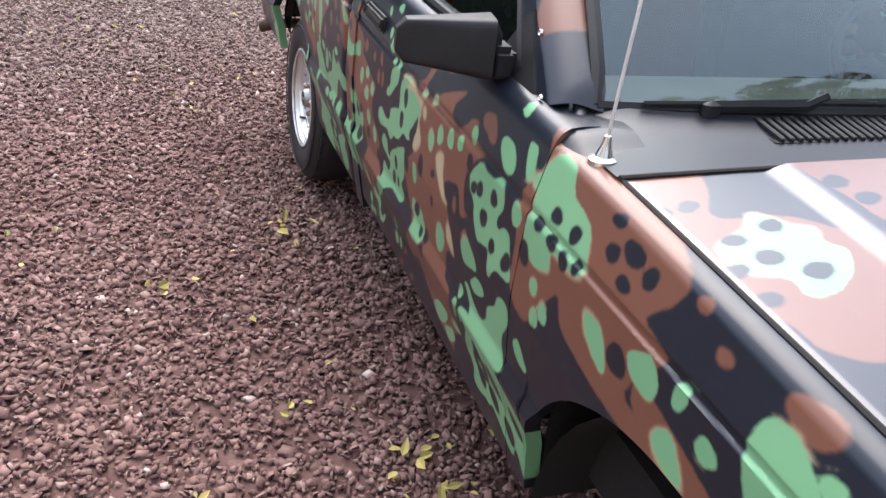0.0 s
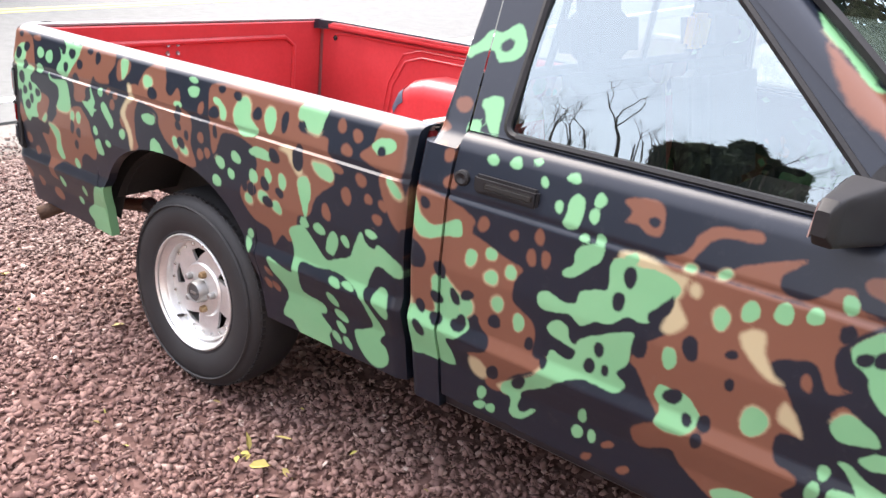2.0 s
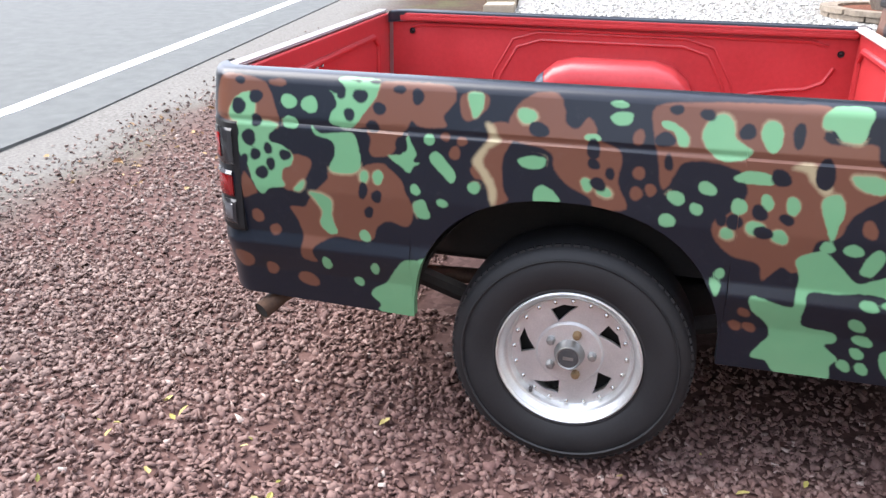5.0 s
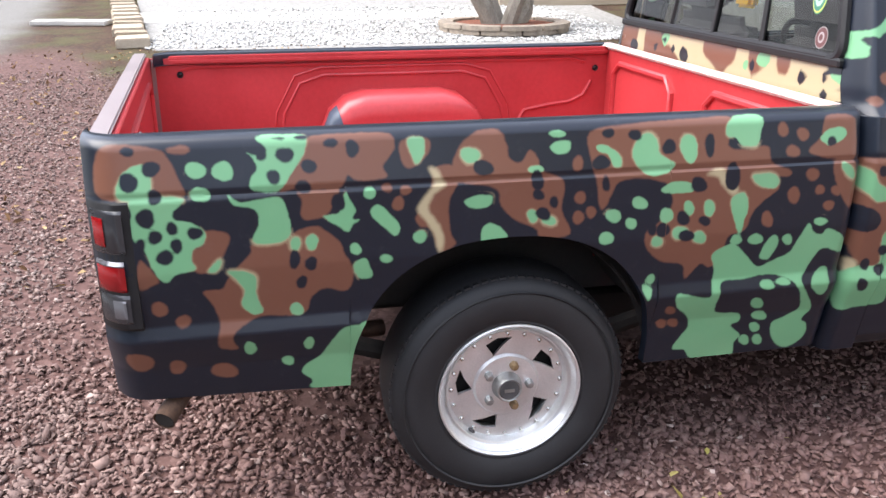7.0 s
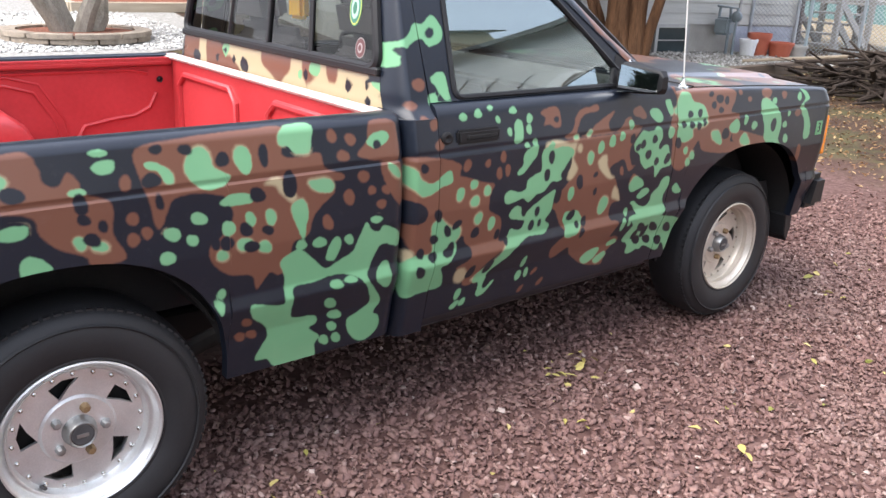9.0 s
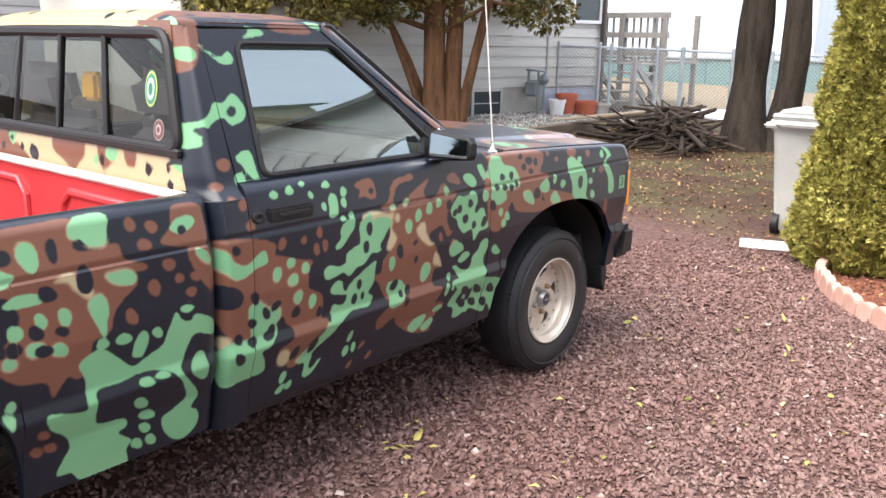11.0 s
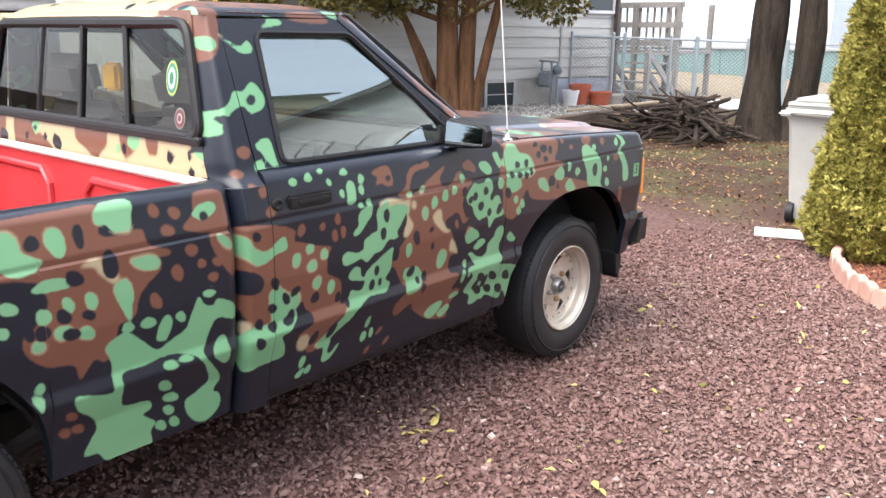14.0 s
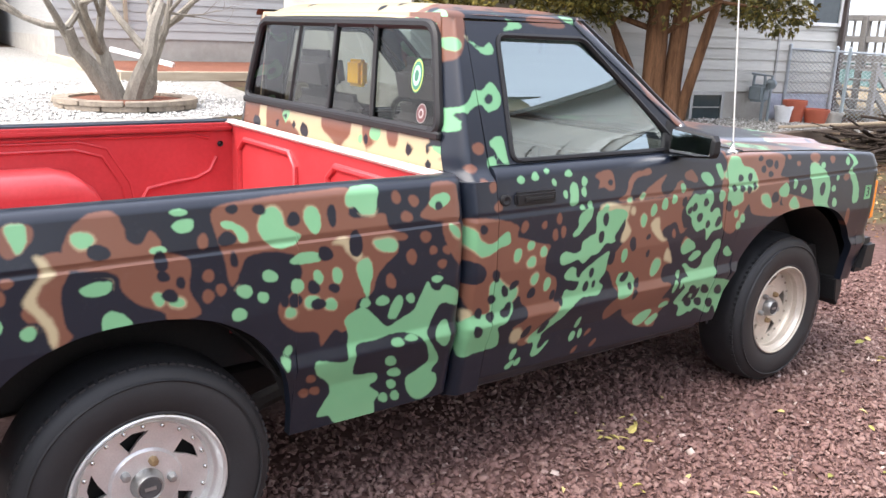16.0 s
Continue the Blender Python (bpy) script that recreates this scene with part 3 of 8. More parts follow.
patch("green", (2.473, 0.957), (2.462, 0.996), (2.433, 1.011), (2.411, 0.994), (2.403, 0.961), (2.366, 0.939), (2.381, 0.919), (2.417, 0.911), (2.447, 0.922))
patch("green", (2.562, 0.986), (2.541, 0.988), (2.505, 0.964), (2.502, 0.938), (2.520, 0.939), (2.534, 0.965), (2.555, 0.973))
dot("green", 2.330, 0.971, 0.034, 0.022, 87)
dot("green", 2.450, 0.848, 0.021, 0.016, 14)
dot("green", 2.514, 0.820, 0.020, 0.017, 39)
dot("green", 2.468, 0.798, 0.016, 0.014, 38)
dot("green", 2.529, 0.765, 0.019, 0.017, 38)
dot("green", 2.321, 0.827, 0.020, 0.013, 77)
dot("green", 2.378, 0.812, 0.021, 0.016, 71)
dot("green", 2.267, 0.824, 0.021, 0.015, 75)
dot("green", 2.338, 0.766, 0.022, 0.017, 20)
dot("green", 2.285, 0.750, 0.019, 0.016, 44)
dot("green", 2.396, 0.747, 0.017, 0.013, 19)
patch("tan", (2.283, 0.908), (2.246, 0.921), (2.222, 0.899), (2.195, 0.868), (2.209, 0.852), (2.238, 0.878), (2.253, 0.900))
patch("green", (2.396, 0.881), (2.365, 0.895), (2.319, 0.889), (2.317, 0.867), (2.370, 0.867), (2.395, 0.871))
patch("green", (2.160, 0.900), (2.106, 0.901), (2.087, 0.878), (2.101, 0.864), (2.141, 0.873))
patch("green", (2.208, 0.847), (2.178, 0.857), (2.163, 0.823), (2.169, 0.786), (2.177, 0.748), (2.192, 0.779), (2.208, 0.818))
patch("green", (2.232, 1.022), (2.201, 1.044), (2.140, 1.042), (2.143, 0.999), (2.155, 0.969), (2.194, 0.973), (2.209, 0.990), (2.232, 0.995))
dot("brown", 2.084, 1.004, 0.017, 0.015, 67)
dot("brown", 2.030, 0.991, 0.018, 0.015, 11)
dot("brown", 2.056, 0.952, 0.019, 0.015, 11)
dot("brown", 1.998, 0.893, 0.020, 0.015, 16)
dot("brown", 2.042, 0.843, 0.022, 0.017, 62)
dot("brown", 1.971, 0.853, 0.015, 0.012, 18)
dot("brown", 1.940, 0.811, 0.017, 0.013, 24)
dot("brown", 2.106, 0.785, 0.022, 0.015, 69)
dot("brown", 1.925, 0.848, 0.016, 0.012, 55)
patch("brown", (1.963, 1.033), (1.898, 1.032), (1.883, 1.005), (1.883, 0.923), (1.948, 0.930), (1.989, 0.938), (2.013, 0.953), (1.982, 0.980), (1.975, 1.008))
patch("brown", (1.940, 0.922), (1.879, 0.917), (1.860, 0.799), (1.880, 0.800), (1.912, 0.840), (1.936, 0.886))
patch("green", (1.982, 0.980), (1.959, 1.000), (1.919, 1.003), (1.910, 0.985), (1.926, 0.971), (1.950, 0.965), (1.962, 0.963))
dot("dark", 1.950, 0.971, 0.013, 0.012, 23)
patch("green", (1.915, 0.921), (1.890, 0.906), (1.875, 0.883), (1.887, 0.876), (1.917, 0.904))
patch("green", (2.324, 0.600), (2.274, 0.590), (2.232, 0.582), (2.230, 0.608), (2.230, 0.665), (2.243, 0.698), (2.215, 0.719), (2.185, 0.725), (2.147, 0.691), (2.108, 0.656), (2.070, 0.670), (2.025, 0.691), (2.008, 0.730), (1.987, 0.768), (1.970, 0.743), (1.943, 0.734), (1.930, 0.749), (1.874, 0.721), (1.864, 0.680), (1.890, 0.682), (1.927, 0.695), (1.948, 0.677), (1.965, 0.637), (1.975, 0.605), (1.941, 0.555), (1.916, 0.516), (1.936, 0.481), (1.914, 0.464), (1.913, 0.423), (1.949, 0.393), (1.986, 0.402), (2.017, 0.442), (2.022, 0.480), (1.991, 0.495), (1.955, 0.519), (1.970, 0.567), (2.001, 0.607), (2.046, 0.627), (2.096, 0.631), (2.143, 0.623), (2.200, 0.622), (2.205, 0.589), (2.202, 0.533), (2.133, 0.521), (2.122, 0.494), (2.144, 0.482), (2.109, 0.451), (2.121, 0.425), (2.123, 0.378), (2.231, 0.384), (2.262, 0.417), (2.300, 0.425), (2.286, 0.460), (2.267, 0.494), (2.283, 0.531), (2.317, 0.562))
dot("green", 2.183, 0.736, 0.018, 0.013, 16)
dot("green", 2.130, 0.734, 0.022, 0.015, 19)
dot("green", 2.040, 0.727, 0.017, 0.013, 39)
dot("green", 2.075, 0.605, 0.021, 0.013, 16)
dot("green", 2.029, 0.609, 0.022, 0.010, 7)
dot("green", 2.088, 0.550, 0.023, 0.015, 42)
dot("green", 2.067, 0.507, 0.024, 0.015, 21)
dot("green", 2.071, 0.470, 0.019, 0.014, 45)
dot("green", 2.092, 0.431, 0.019, 0.014, 52)
dot("green", 2.053, 0.428, 0.020, 0.014, 50)
dot("green", 1.955, 0.770, 0.022, 0.010, 8)
patch("green", (2.109, 0.688), (2.097, 0.727), (2.076, 0.742), (2.063, 0.717), (2.080, 0.678), (2.101, 0.677))
patch("green", (1.917, 0.563), (1.948, 0.595), (1.930, 0.635), (1.906, 0.638), (1.895, 0.590), (1.899, 0.561))
dot("brown", 2.332, 0.551, 0.017, 0.012, 44)
dot("brown", 2.346, 0.510, 0.018, 0.013, 53)
dot("brown", 2.314, 0.510, 0.017, 0.013, 40)
dot("green", 2.399, 0.645, 0.015, 0.012, 66)
patch("green", (2.418, 0.631), (2.393, 0.621), (2.400, 0.589), (2.414, 0.607))
dot("green", 3.385, 0.554, 0.021, 0.013, -87)
dot("green", 3.301, 0.506, 0.015, 0.014, 47)
dot("green", 3.249, 0.553, 0.019, 0.013, 87)
patch("green", (3.168, 0.587), (3.128, 0.594), (3.107, 0.588), (3.130, 0.426), (3.145, 0.400), (3.248, 0.419), (3.244, 0.439), (3.269, 0.467), (3.258, 0.490), (3.224, 0.511), (3.196, 0.551))
dot("brown", 1.758, 1.006, 0.016, 0.015, 25)
dot("brown", 1.742, 0.950, 0.018, 0.016, 16)
patch("green", (0.607, 0.687), (0.588, 0.701), (0.561, 0.681), (0.545, 0.668), (0.560, 0.658), (0.594, 0.667))
patch("brown", (0.650, 1.055), (0.599, 1.049), (0.399, 1.060), (0.266, 1.025), (0.260, 0.987), (0.292, 0.945), (0.233, 0.927), (0.259, 0.884), (0.278, 0.828), (0.128, 0.830), (0.012, 0.800), (0.104, 0.789), (0.319, 0.788), (0.458, 0.811), (0.496, 0.850), (0.569, 0.752), (0.640, 0.776), (0.650, 0.853), (0.666, 0.939), (0.627, 0.996))
patch("green", (0.607, 1.025), (0.556, 1.029), (0.529, 0.995), (0.467, 0.977), (0.443, 0.920), (0.469, 0.902), (0.533, 0.900), (0.533, 0.867), (0.587, 0.853), (0.629, 0.881), (0.622, 0.933), (0.632, 0.976))
dot("dark", 0.551, 0.951, 0.018, 0.012, -0)
dot("dark", 0.492, 0.952, 0.016, 0.014, -39)
dot("dark", 0.541, 0.912, 0.018, 0.013, 5)
dot("dark", 0.498, 0.906, 0.015, 0.015, -86)
dot("dark", 0.463, 0.916, 0.015, 0.011, -72)
dot("dark", 0.590, 0.918, 0.015, 0.014, -62)
dot("dark", 0.615, 0.854, 0.022, 0.018, 36)
dot("dark", 0.416, 1.015, 0.017, 0.011, -20)
dot("dark", 0.363, 0.994, 0.027, 0.015, 1)
dot("dark", 0.317, 0.986, 0.017, 0.015, -32)
dot("dark", 0.403, 0.974, 0.016, 0.014, -39)
dot("dark", 0.320, 0.862, 0.026, 0.022, 37)
dot("dark", 0.358, 0.953, 0.019, 0.011, 1)
dot("green", 0.631, 0.970, 0.015, 0.013, -47)
dot("green", 0.565, 0.822, 0.015, 0.013, 37)
dot("green", 0.521, 0.799, 0.018, 0.014, 74)
dot("green", 0.544, 0.776, 0.017, 0.013, 57)
dot("green", 0.190, 0.905, 0.021, 0.013, -87)
dot("green", 0.134, 0.879, 0.019, 0.016, 33)
patch("green", (0.412, 0.878), (0.369, 0.876), (0.340, 0.838), (0.348, 0.823), (0.400, 0.847))
patch("green", (0.300, 0.889), (0.257, 0.914), (0.230, 0.891), (0.237, 0.862), (0.279, 0.863))
patch("green", (0.215, 0.830), (0.186, 0.855), (0.149, 0.809), (0.193, 0.808))
dot("brown", 0.221, 1.010, 0.013, 0.011, -12)
dot("brown", 0.164, 0.981, 0.013, 0.009, -2)
dot("brown", 0.053, 0.999, 0.032, 0.023, -6)
dot("brown", -0.060, 0.983, 0.019, 0.014, -6)
dot("brown", -0.144, 0.905, 0.020, 0.015, 9)
dot("brown", -0.197, 0.729, 0.042, 0.015, 78)
patch("brown", (0.259, 0.872), (0.106, 0.838), (-0.012, 0.797), (0.149, 0.796), (0.258, 0.825))
patch("green", (0.093, 0.968), (0.054, 0.976), (-0.013, 0.932), (-0.042, 0.867), (-0.035, 0.806), (-0.061, 0.777), (0.050, 0.806), (0.070, 0.870), (0.095, 0.921))
dot("dark", 0.010, 0.869, 0.028, 0.019, 80)
dot("green", 0.007, 0.964, 0.015, 0.013, -45)
dot("green", -0.066, 0.864, 0.016, 0.013, 52)
dot("green", -0.084, 0.804, 0.021, 0.015, 75)
dot("green", -0.085, 0.907, 0.012, 0.010, -75)
dot("green", -0.164, 0.970, 0.018, 0.014, -60)
patch("green", (-0.178, 1.001), (-0.211, 0.990), (-0.233, 0.958), (-0.186, 0.938), (-0.220, 0.896), (-0.250, 0.840), (-0.248, 0.793), (-0.211, 0.793), (-0.202, 0.859), (-0.164, 0.928), (-0.203, 0.961))
# the passenger door
patch("brown", (1.718, 0.847), (1.678, 0.855), (1.628, 0.844), (1.592, 0.831), (1.550, 0.821), (1.521, 0.812), (1.539, 0.779), (1.538, 0.738), (1.514, 0.722), (1.481, 0.703), (1.472, 0.670), (1.475, 0.626), (1.428, 0.619), (1.419, 0.601), (1.471, 0.587), (1.531, 0.546), (1.557, 0.495), (1.597, 0.492), (1.614, 0.516), (1.635, 0.552), (1.652, 0.566), (1.602, 0.588), (1.596, 0.619), (1.622, 0.641), (1.637, 0.667), (1.676, 0.659), (1.698, 0.671), (1.713, 0.704))
dot("brown", 1.639, 0.882, 0.019, 0.016, -80)
dot("brown", 1.555, 0.880, 0.014, 0.011, -32)
dot("brown", 1.490, 0.892, 0.018, 0.013, 86)
dot("brown", 1.504, 0.844, 0.018, 0.014, -89)
dot("brown", 1.467, 0.850, 0.018, 0.013, 87)
dot("brown", 1.267, 0.479, 0.018, 0.009, -36)
dot("brown", 1.318, 0.423, 0.018, 0.009, -35)
dot("brown", 1.227, 0.431, 0.018, 0.010, -45)
patch("brown", (1.317, 1.010), (1.271, 1.023), (1.237, 1.020), (1.225, 0.986), (1.229, 0.963), (1.252, 0.960), (1.278, 0.972), (1.305, 0.970), (1.295, 0.992))
dot("dark", 1.245, 0.985, 0.012, 0.010, -13)
patch("brown", (1.210, 0.928), (1.182, 0.942), (1.165, 0.962), (1.156, 0.987), (1.128, 1.008), (1.091, 1.012), (1.054, 1.018), (1.048, 0.999), (1.102, 0.993), (1.131, 0.981), (1.150, 0.952), (1.160, 0.927), (1.188, 0.919))
patch("brown", (1.132, 0.921), (1.094, 0.935), (1.058, 0.958), (0.968, 0.993), (1.000, 0.956), (0.993, 0.930), (0.957, 0.926), (0.927, 0.946), (0.912, 0.962), (0.886, 0.966), (0.871, 0.940), (0.843, 0.934), (0.913, 0.918), (1.038, 0.921))
patch("brown", (0.874, 0.986), (0.842, 1.000), (0.820, 0.988), (0.803, 0.963), (0.818, 0.954), (0.843, 0.963), (0.865, 0.968))
patch("brown", (1.305, 0.906), (1.203, 0.916), (1.124, 0.919), (1.045, 0.918), (0.973, 0.918), (0.897, 0.921), (0.825, 0.931), (0.860, 0.898), (0.886, 0.854), (0.869, 0.802), (0.847, 0.799), (0.882, 0.781), (0.911, 0.824), (0.946, 0.820), (0.981, 0.803), (0.975, 0.774), (0.949, 0.762), (0.928, 0.728), (0.904, 0.681), (0.940, 0.673), (0.948, 0.640), (0.935, 0.612), (0.892, 0.597), (0.917, 0.547), (0.884, 0.541), (0.863, 0.524), (0.914, 0.480), (0.919, 0.436), (0.987, 0.445), (1.043, 0.465), (1.076, 0.487), (1.109, 0.512), (1.132, 0.542), (1.194, 0.513), (1.217, 0.549), (1.187, 0.583), (1.162, 0.601), (1.192, 0.638), (1.222, 0.687), (1.240, 0.703), (1.213, 0.750), (1.166, 0.802), (1.184, 0.870), (1.248, 0.891))
dot("brown", 0.918, 0.785, 0.017, 0.010, 83)
patch("brown", (0.870, 0.745), (0.854, 0.768), (0.838, 0.760), (0.849, 0.739))
patch("tan", (1.044, 0.834), (1.026, 0.849), (1.004, 0.850), (0.995, 0.815), (0.975, 0.782), (0.954, 0.768), (0.979, 0.766), (1.013, 0.787), (1.038, 0.814))
patch("tan", (0.945, 0.736), (0.924, 0.721), (0.904, 0.681), (0.928, 0.686), (0.951, 0.699))
patch("tan", (1.299, 0.913), (1.245, 0.922), (1.190, 0.907), (1.154, 0.903), (1.167, 0.860), (1.142, 0.819), (1.169, 0.787), (1.189, 0.795), (1.175, 0.857), (1.221, 0.878), (1.249, 0.882), (1.287, 0.884))
dot("tan", 1.139, 0.886, 0.016, 0.011, 89)
patch("tan", (1.649, 0.556), (1.617, 0.560), (1.597, 0.531), (1.615, 0.507), (1.645, 0.517))
patch("tan", (1.572, 0.506), (1.532, 0.538), (1.487, 0.562), (1.459, 0.560), (1.490, 0.531), (1.535, 0.500))
patch("green", (1.475, 0.770), (1.452, 0.786), (1.418, 0.777), (1.381, 0.780), (1.373, 0.808), (1.340, 0.823), (1.312, 0.832), (1.315, 0.878), (1.305, 0.899), (1.280, 0.904), (1.252, 0.897), (1.212, 0.900), (1.172, 0.888), (1.166, 0.868), (1.193, 0.830), (1.212, 0.797), (1.231, 0.787), (1.258, 0.790), (1.293, 0.763), (1.328, 0.757), (1.362, 0.736), (1.389, 0.753), (1.432, 0.744), (1.465, 0.745))
patch("green", (1.442, 0.708), (1.418, 0.731), (1.392, 0.723), (1.383, 0.696), (1.369, 0.689), (1.359, 0.705), (1.324, 0.727), (1.245, 0.763), (1.239, 0.744), (1.241, 0.715), (1.243, 0.691), (1.265, 0.661), (1.241, 0.645), (1.251, 0.623), (1.271, 0.616), (1.309, 0.618), (1.346, 0.616), (1.391, 0.595), (1.432, 0.560), (1.483, 0.531), (1.503, 0.507), (1.484, 0.481), (1.455, 0.487), (1.501, 0.442), (1.534, 0.444), (1.532, 0.488), (1.561, 0.496), (1.547, 0.528), (1.487, 0.562), (1.446, 0.602), (1.436, 0.638), (1.424, 0.657), (1.393, 0.647), (1.373, 0.654), (1.366, 0.676), (1.384, 0.679), (1.407, 0.685), (1.434, 0.693))
patch("green", (1.438, 0.982), (1.424, 0.997), (1.404, 0.990), (1.399, 0.962), (1.405, 0.935), (1.429, 0.925), (1.444, 0.935), (1.438, 0.952))
patch("green", (1.390, 0.899), (1.347, 0.917), (1.333, 0.909), (1.339, 0.882), (1.365, 0.858), (1.391, 0.835), (1.417, 0.827), (1.423, 0.839), (1.401, 0.858), (1.399, 0.880))
dot("green", 1.460, 0.963, 0.013, 0.011, 65)
dot("green", 1.369, 0.996, 0.015, 0.014, 45)
dot("green", 1.374, 0.965, 0.017, 0.012, 70)
dot("green", 1.507, 1.002, 0.012, 0.010, 65)
dot("green", 1.647, 1.019, 0.015, 0.013, -10)
dot("green", 1.588, 1.024, 0.018, 0.013, -12)
dot("green", 1.537, 1.035, 0.016, 0.009, -13)
dot("green", 1.439, 1.025, 0.018, 0.012, -13)
dot("green", 1.384, 0.919, 0.013, 0.008, -8)
dot("green", 1.347, 0.925, 0.012, 0.011, 65)
dot("green", 1.270, 0.907, 0.016, 0.012, -20)
dot("green", 1.157, 0.923, 0.012, 0.007, -15)
dot("green", 1.094, 0.930, 0.014, 0.009, -24)
dot("green", 1.662, 0.800, 0.020, 0.016, -77)
dot("green", 1.609, 0.823, 0.017, 0.014, -37)
dot("green", 1.602, 0.771, 0.019, 0.016, -46)
dot("green", 1.551, 0.797, 0.017, 0.015, -46)
dot("green", 1.579, 0.715, 0.021, 0.015, -76)
dot("green", 1.519, 0.690, 0.023, 0.016, -77)
dot("green", 1.083, 0.849, 0.021, 0.016, 90)
dot("green", 1.036, 0.879, 0.020, 0.017, -86)
dot("green", 0.981, 0.894, 0.022, 0.016, 86)
dot("green", 0.932, 0.906, 0.016, 0.014, -40)
dot("green", 0.886, 0.941, 0.017, 0.014, 83)
dot("green", 1.162, 0.738, 0.026, 0.014, 88)
dot("green", 0.989, 0.673, 0.034, 0.023, -83)
dot("green", 1.333, 0.527, 0.022, 0.011, -76)
dot("green", 1.345, 0.479, 0.020, 0.014, -61)
dot("green", 1.308, 0.482, 0.018, 0.011, -79)
dot("green", 1.618, 0.467, 0.021, 0.012, -74)
dot("green", 1.624, 0.429, 0.021, 0.011, -38)
dot("green", 1.591, 0.433, 0.017, 0.011, -49)
dot("green", 1.666, 0.676, 0.025, 0.018, -72)
patch("green", (1.716, 0.715), (1.699, 0.709), (1.677, 0.691), (1.686, 0.662), (1.663, 0.651), (1.655, 0.625), (1.675, 0.607), (1.705, 0.606))
patch("green", (1.179, 0.649), (1.173, 0.675), (1.150, 0.674), (1.122, 0.675), (1.099, 0.657), (1.085, 0.635), (1.096, 0.602), (1.119, 0.586), (1.153, 0.584), (1.169, 0.594), (1.164, 0.622))
patch("dark", (1.175, 0.865), (1.176, 0.831), (1.201, 0.800), (1.215, 0.797), (1.217, 0.813), (1.199, 0.833))
dot("dark", 1.267, 0.870, 0.021, 0.016, 88)
dot("dark", 1.283, 0.815, 0.019, 0.016, -84)
dot("dark", 1.311, 0.698, 0.018, 0.013, -79)
dot("dark", 1.329, 0.654, 0.019, 0.014, -71)
dot("dark", 1.291, 0.656, 0.014, 0.010, -78)
dot("dark", 1.507, 0.542, 0.027, 0.015, -42)
dot("dark", 1.491, 0.487, 0.026, 0.017, -50)
dot("dark", 1.487, 0.648, 0.017, 0.013, -68)
dot("dark", 1.444, 0.620, 0.015, 0.010, 76)
dot("dark", 1.583, 0.538, 0.027, 0.015, -57)
dot("dark", 1.223, 0.736, 0.023, 0.016, -83)
dot("dark", 1.586, 0.669, 0.021, 0.016, -52)
dot("dark", 1.126, 0.773, 0.027, 0.016, 85)
dot("dark", 1.051, 0.789, 0.013, 0.009, -32)
dot("dark", 1.043, 0.730, 0.014, 0.009, -88)
dot("dark", 0.873, 0.894, 0.016, 0.012, 84)
dot("dark", 1.143, 0.660, 0.024, 0.015, -37)
dot("dark", 1.108, 0.623, 0.014, 0.011, 88)
dot("dark", 1.075, 0.629, 0.018, 0.014, -81)
dot("dark", 1.082, 0.589, 0.018, 0.013, -74)
dot("dark", 1.665, 0.707, 0.020, 0.013, -31)
dot("dark", 1.680, 0.633, 0.021, 0.017, -75)
patch("green", (0.865, 0.876), (0.843, 0.901), (0.823, 0.916), (0.800, 0.912), (0.769, 0.911), (0.744, 0.923), (0.722, 0.916), (0.712, 0.883), (0.727, 0.856), (0.720, 0.840), (0.694, 0.854), (0.672, 0.850), (0.662, 0.827), (0.649, 0.800), (0.645, 0.779), (0.677, 0.772), (0.702, 0.768), (0.731, 0.740), (0.743, 0.784), (0.768, 0.783), (0.795, 0.780), (0.823, 0.807), (0.831, 0.831), (0.858, 0.849))
dot("dark", 0.843, 0.859, 0.014, 0.012, -59)
dot("dark", 0.816, 0.868, 0.017, 0.014, -80)
dot("dark", 0.754, 0.880, 0.017, 0.015, -76)
dot("dark", 0.782, 0.829, 0.019, 0.016, -72)
dot("dark", 0.732, 0.799, 0.016, 0.013, -58)
dot("dark", 0.670, 0.802, 0.021, 0.017, -44)
dot("dark", 0.846, 0.822, 0.019, 0.013, 87)
dot("dark", 0.874, 0.841, 0.019, 0.012, 85)
dot("dark", 0.879, 0.891, 0.015, 0.013, -79)
dot("dark", 0.772, 0.528, 0.025, 0.013, -61)
dot("dark", 0.720, 0.531, 0.028, 0.015, -67)
patch("green", (0.786, 0.976), (0.764, 0.987), (0.732, 0.979), (0.713, 0.957), (0.718, 0.939), (0.743, 0.938), (0.774, 0.955))
patch("green", (0.696, 1.006), (0.682, 1.010), (0.666, 1.006), (0.652, 0.966), (0.671, 0.958), (0.688, 0.980))
patch("green", (0.682, 0.903), (0.670, 0.917), (0.647, 0.906), (0.648, 0.883), (0.671, 0.876))
patch("green", (0.866, 0.725), (0.849, 0.755), (0.825, 0.754), (0.796, 0.739), (0.784, 0.717), (0.810, 0.708), (0.848, 0.701))
patch("green", (1.042, 0.480), (1.010, 0.504), (0.963, 0.510), (0.952, 0.494), (0.982, 0.464), (1.018, 0.456))
patch("green", (0.970, 0.462), (0.926, 0.486), (0.908, 0.471), (0.945, 0.444))
patch("green", (0.917, 0.518), (0.890, 0.530), (0.868, 0.523), (0.873, 0.510), (0.911, 0.506))
dot("green", 0.856, 0.629, 0.016, 0.011, 88)
dot("green", 0.866, 0.584, 0.024, 0.013, -83)
dot("green", 0.833, 0.591, 0.018, 0.010, -90)
patch("green", (0.810, 0.680), (0.789, 0.702), (0.757, 0.705), (0.742, 0.691), (0.765, 0.674), (0.793, 0.669))
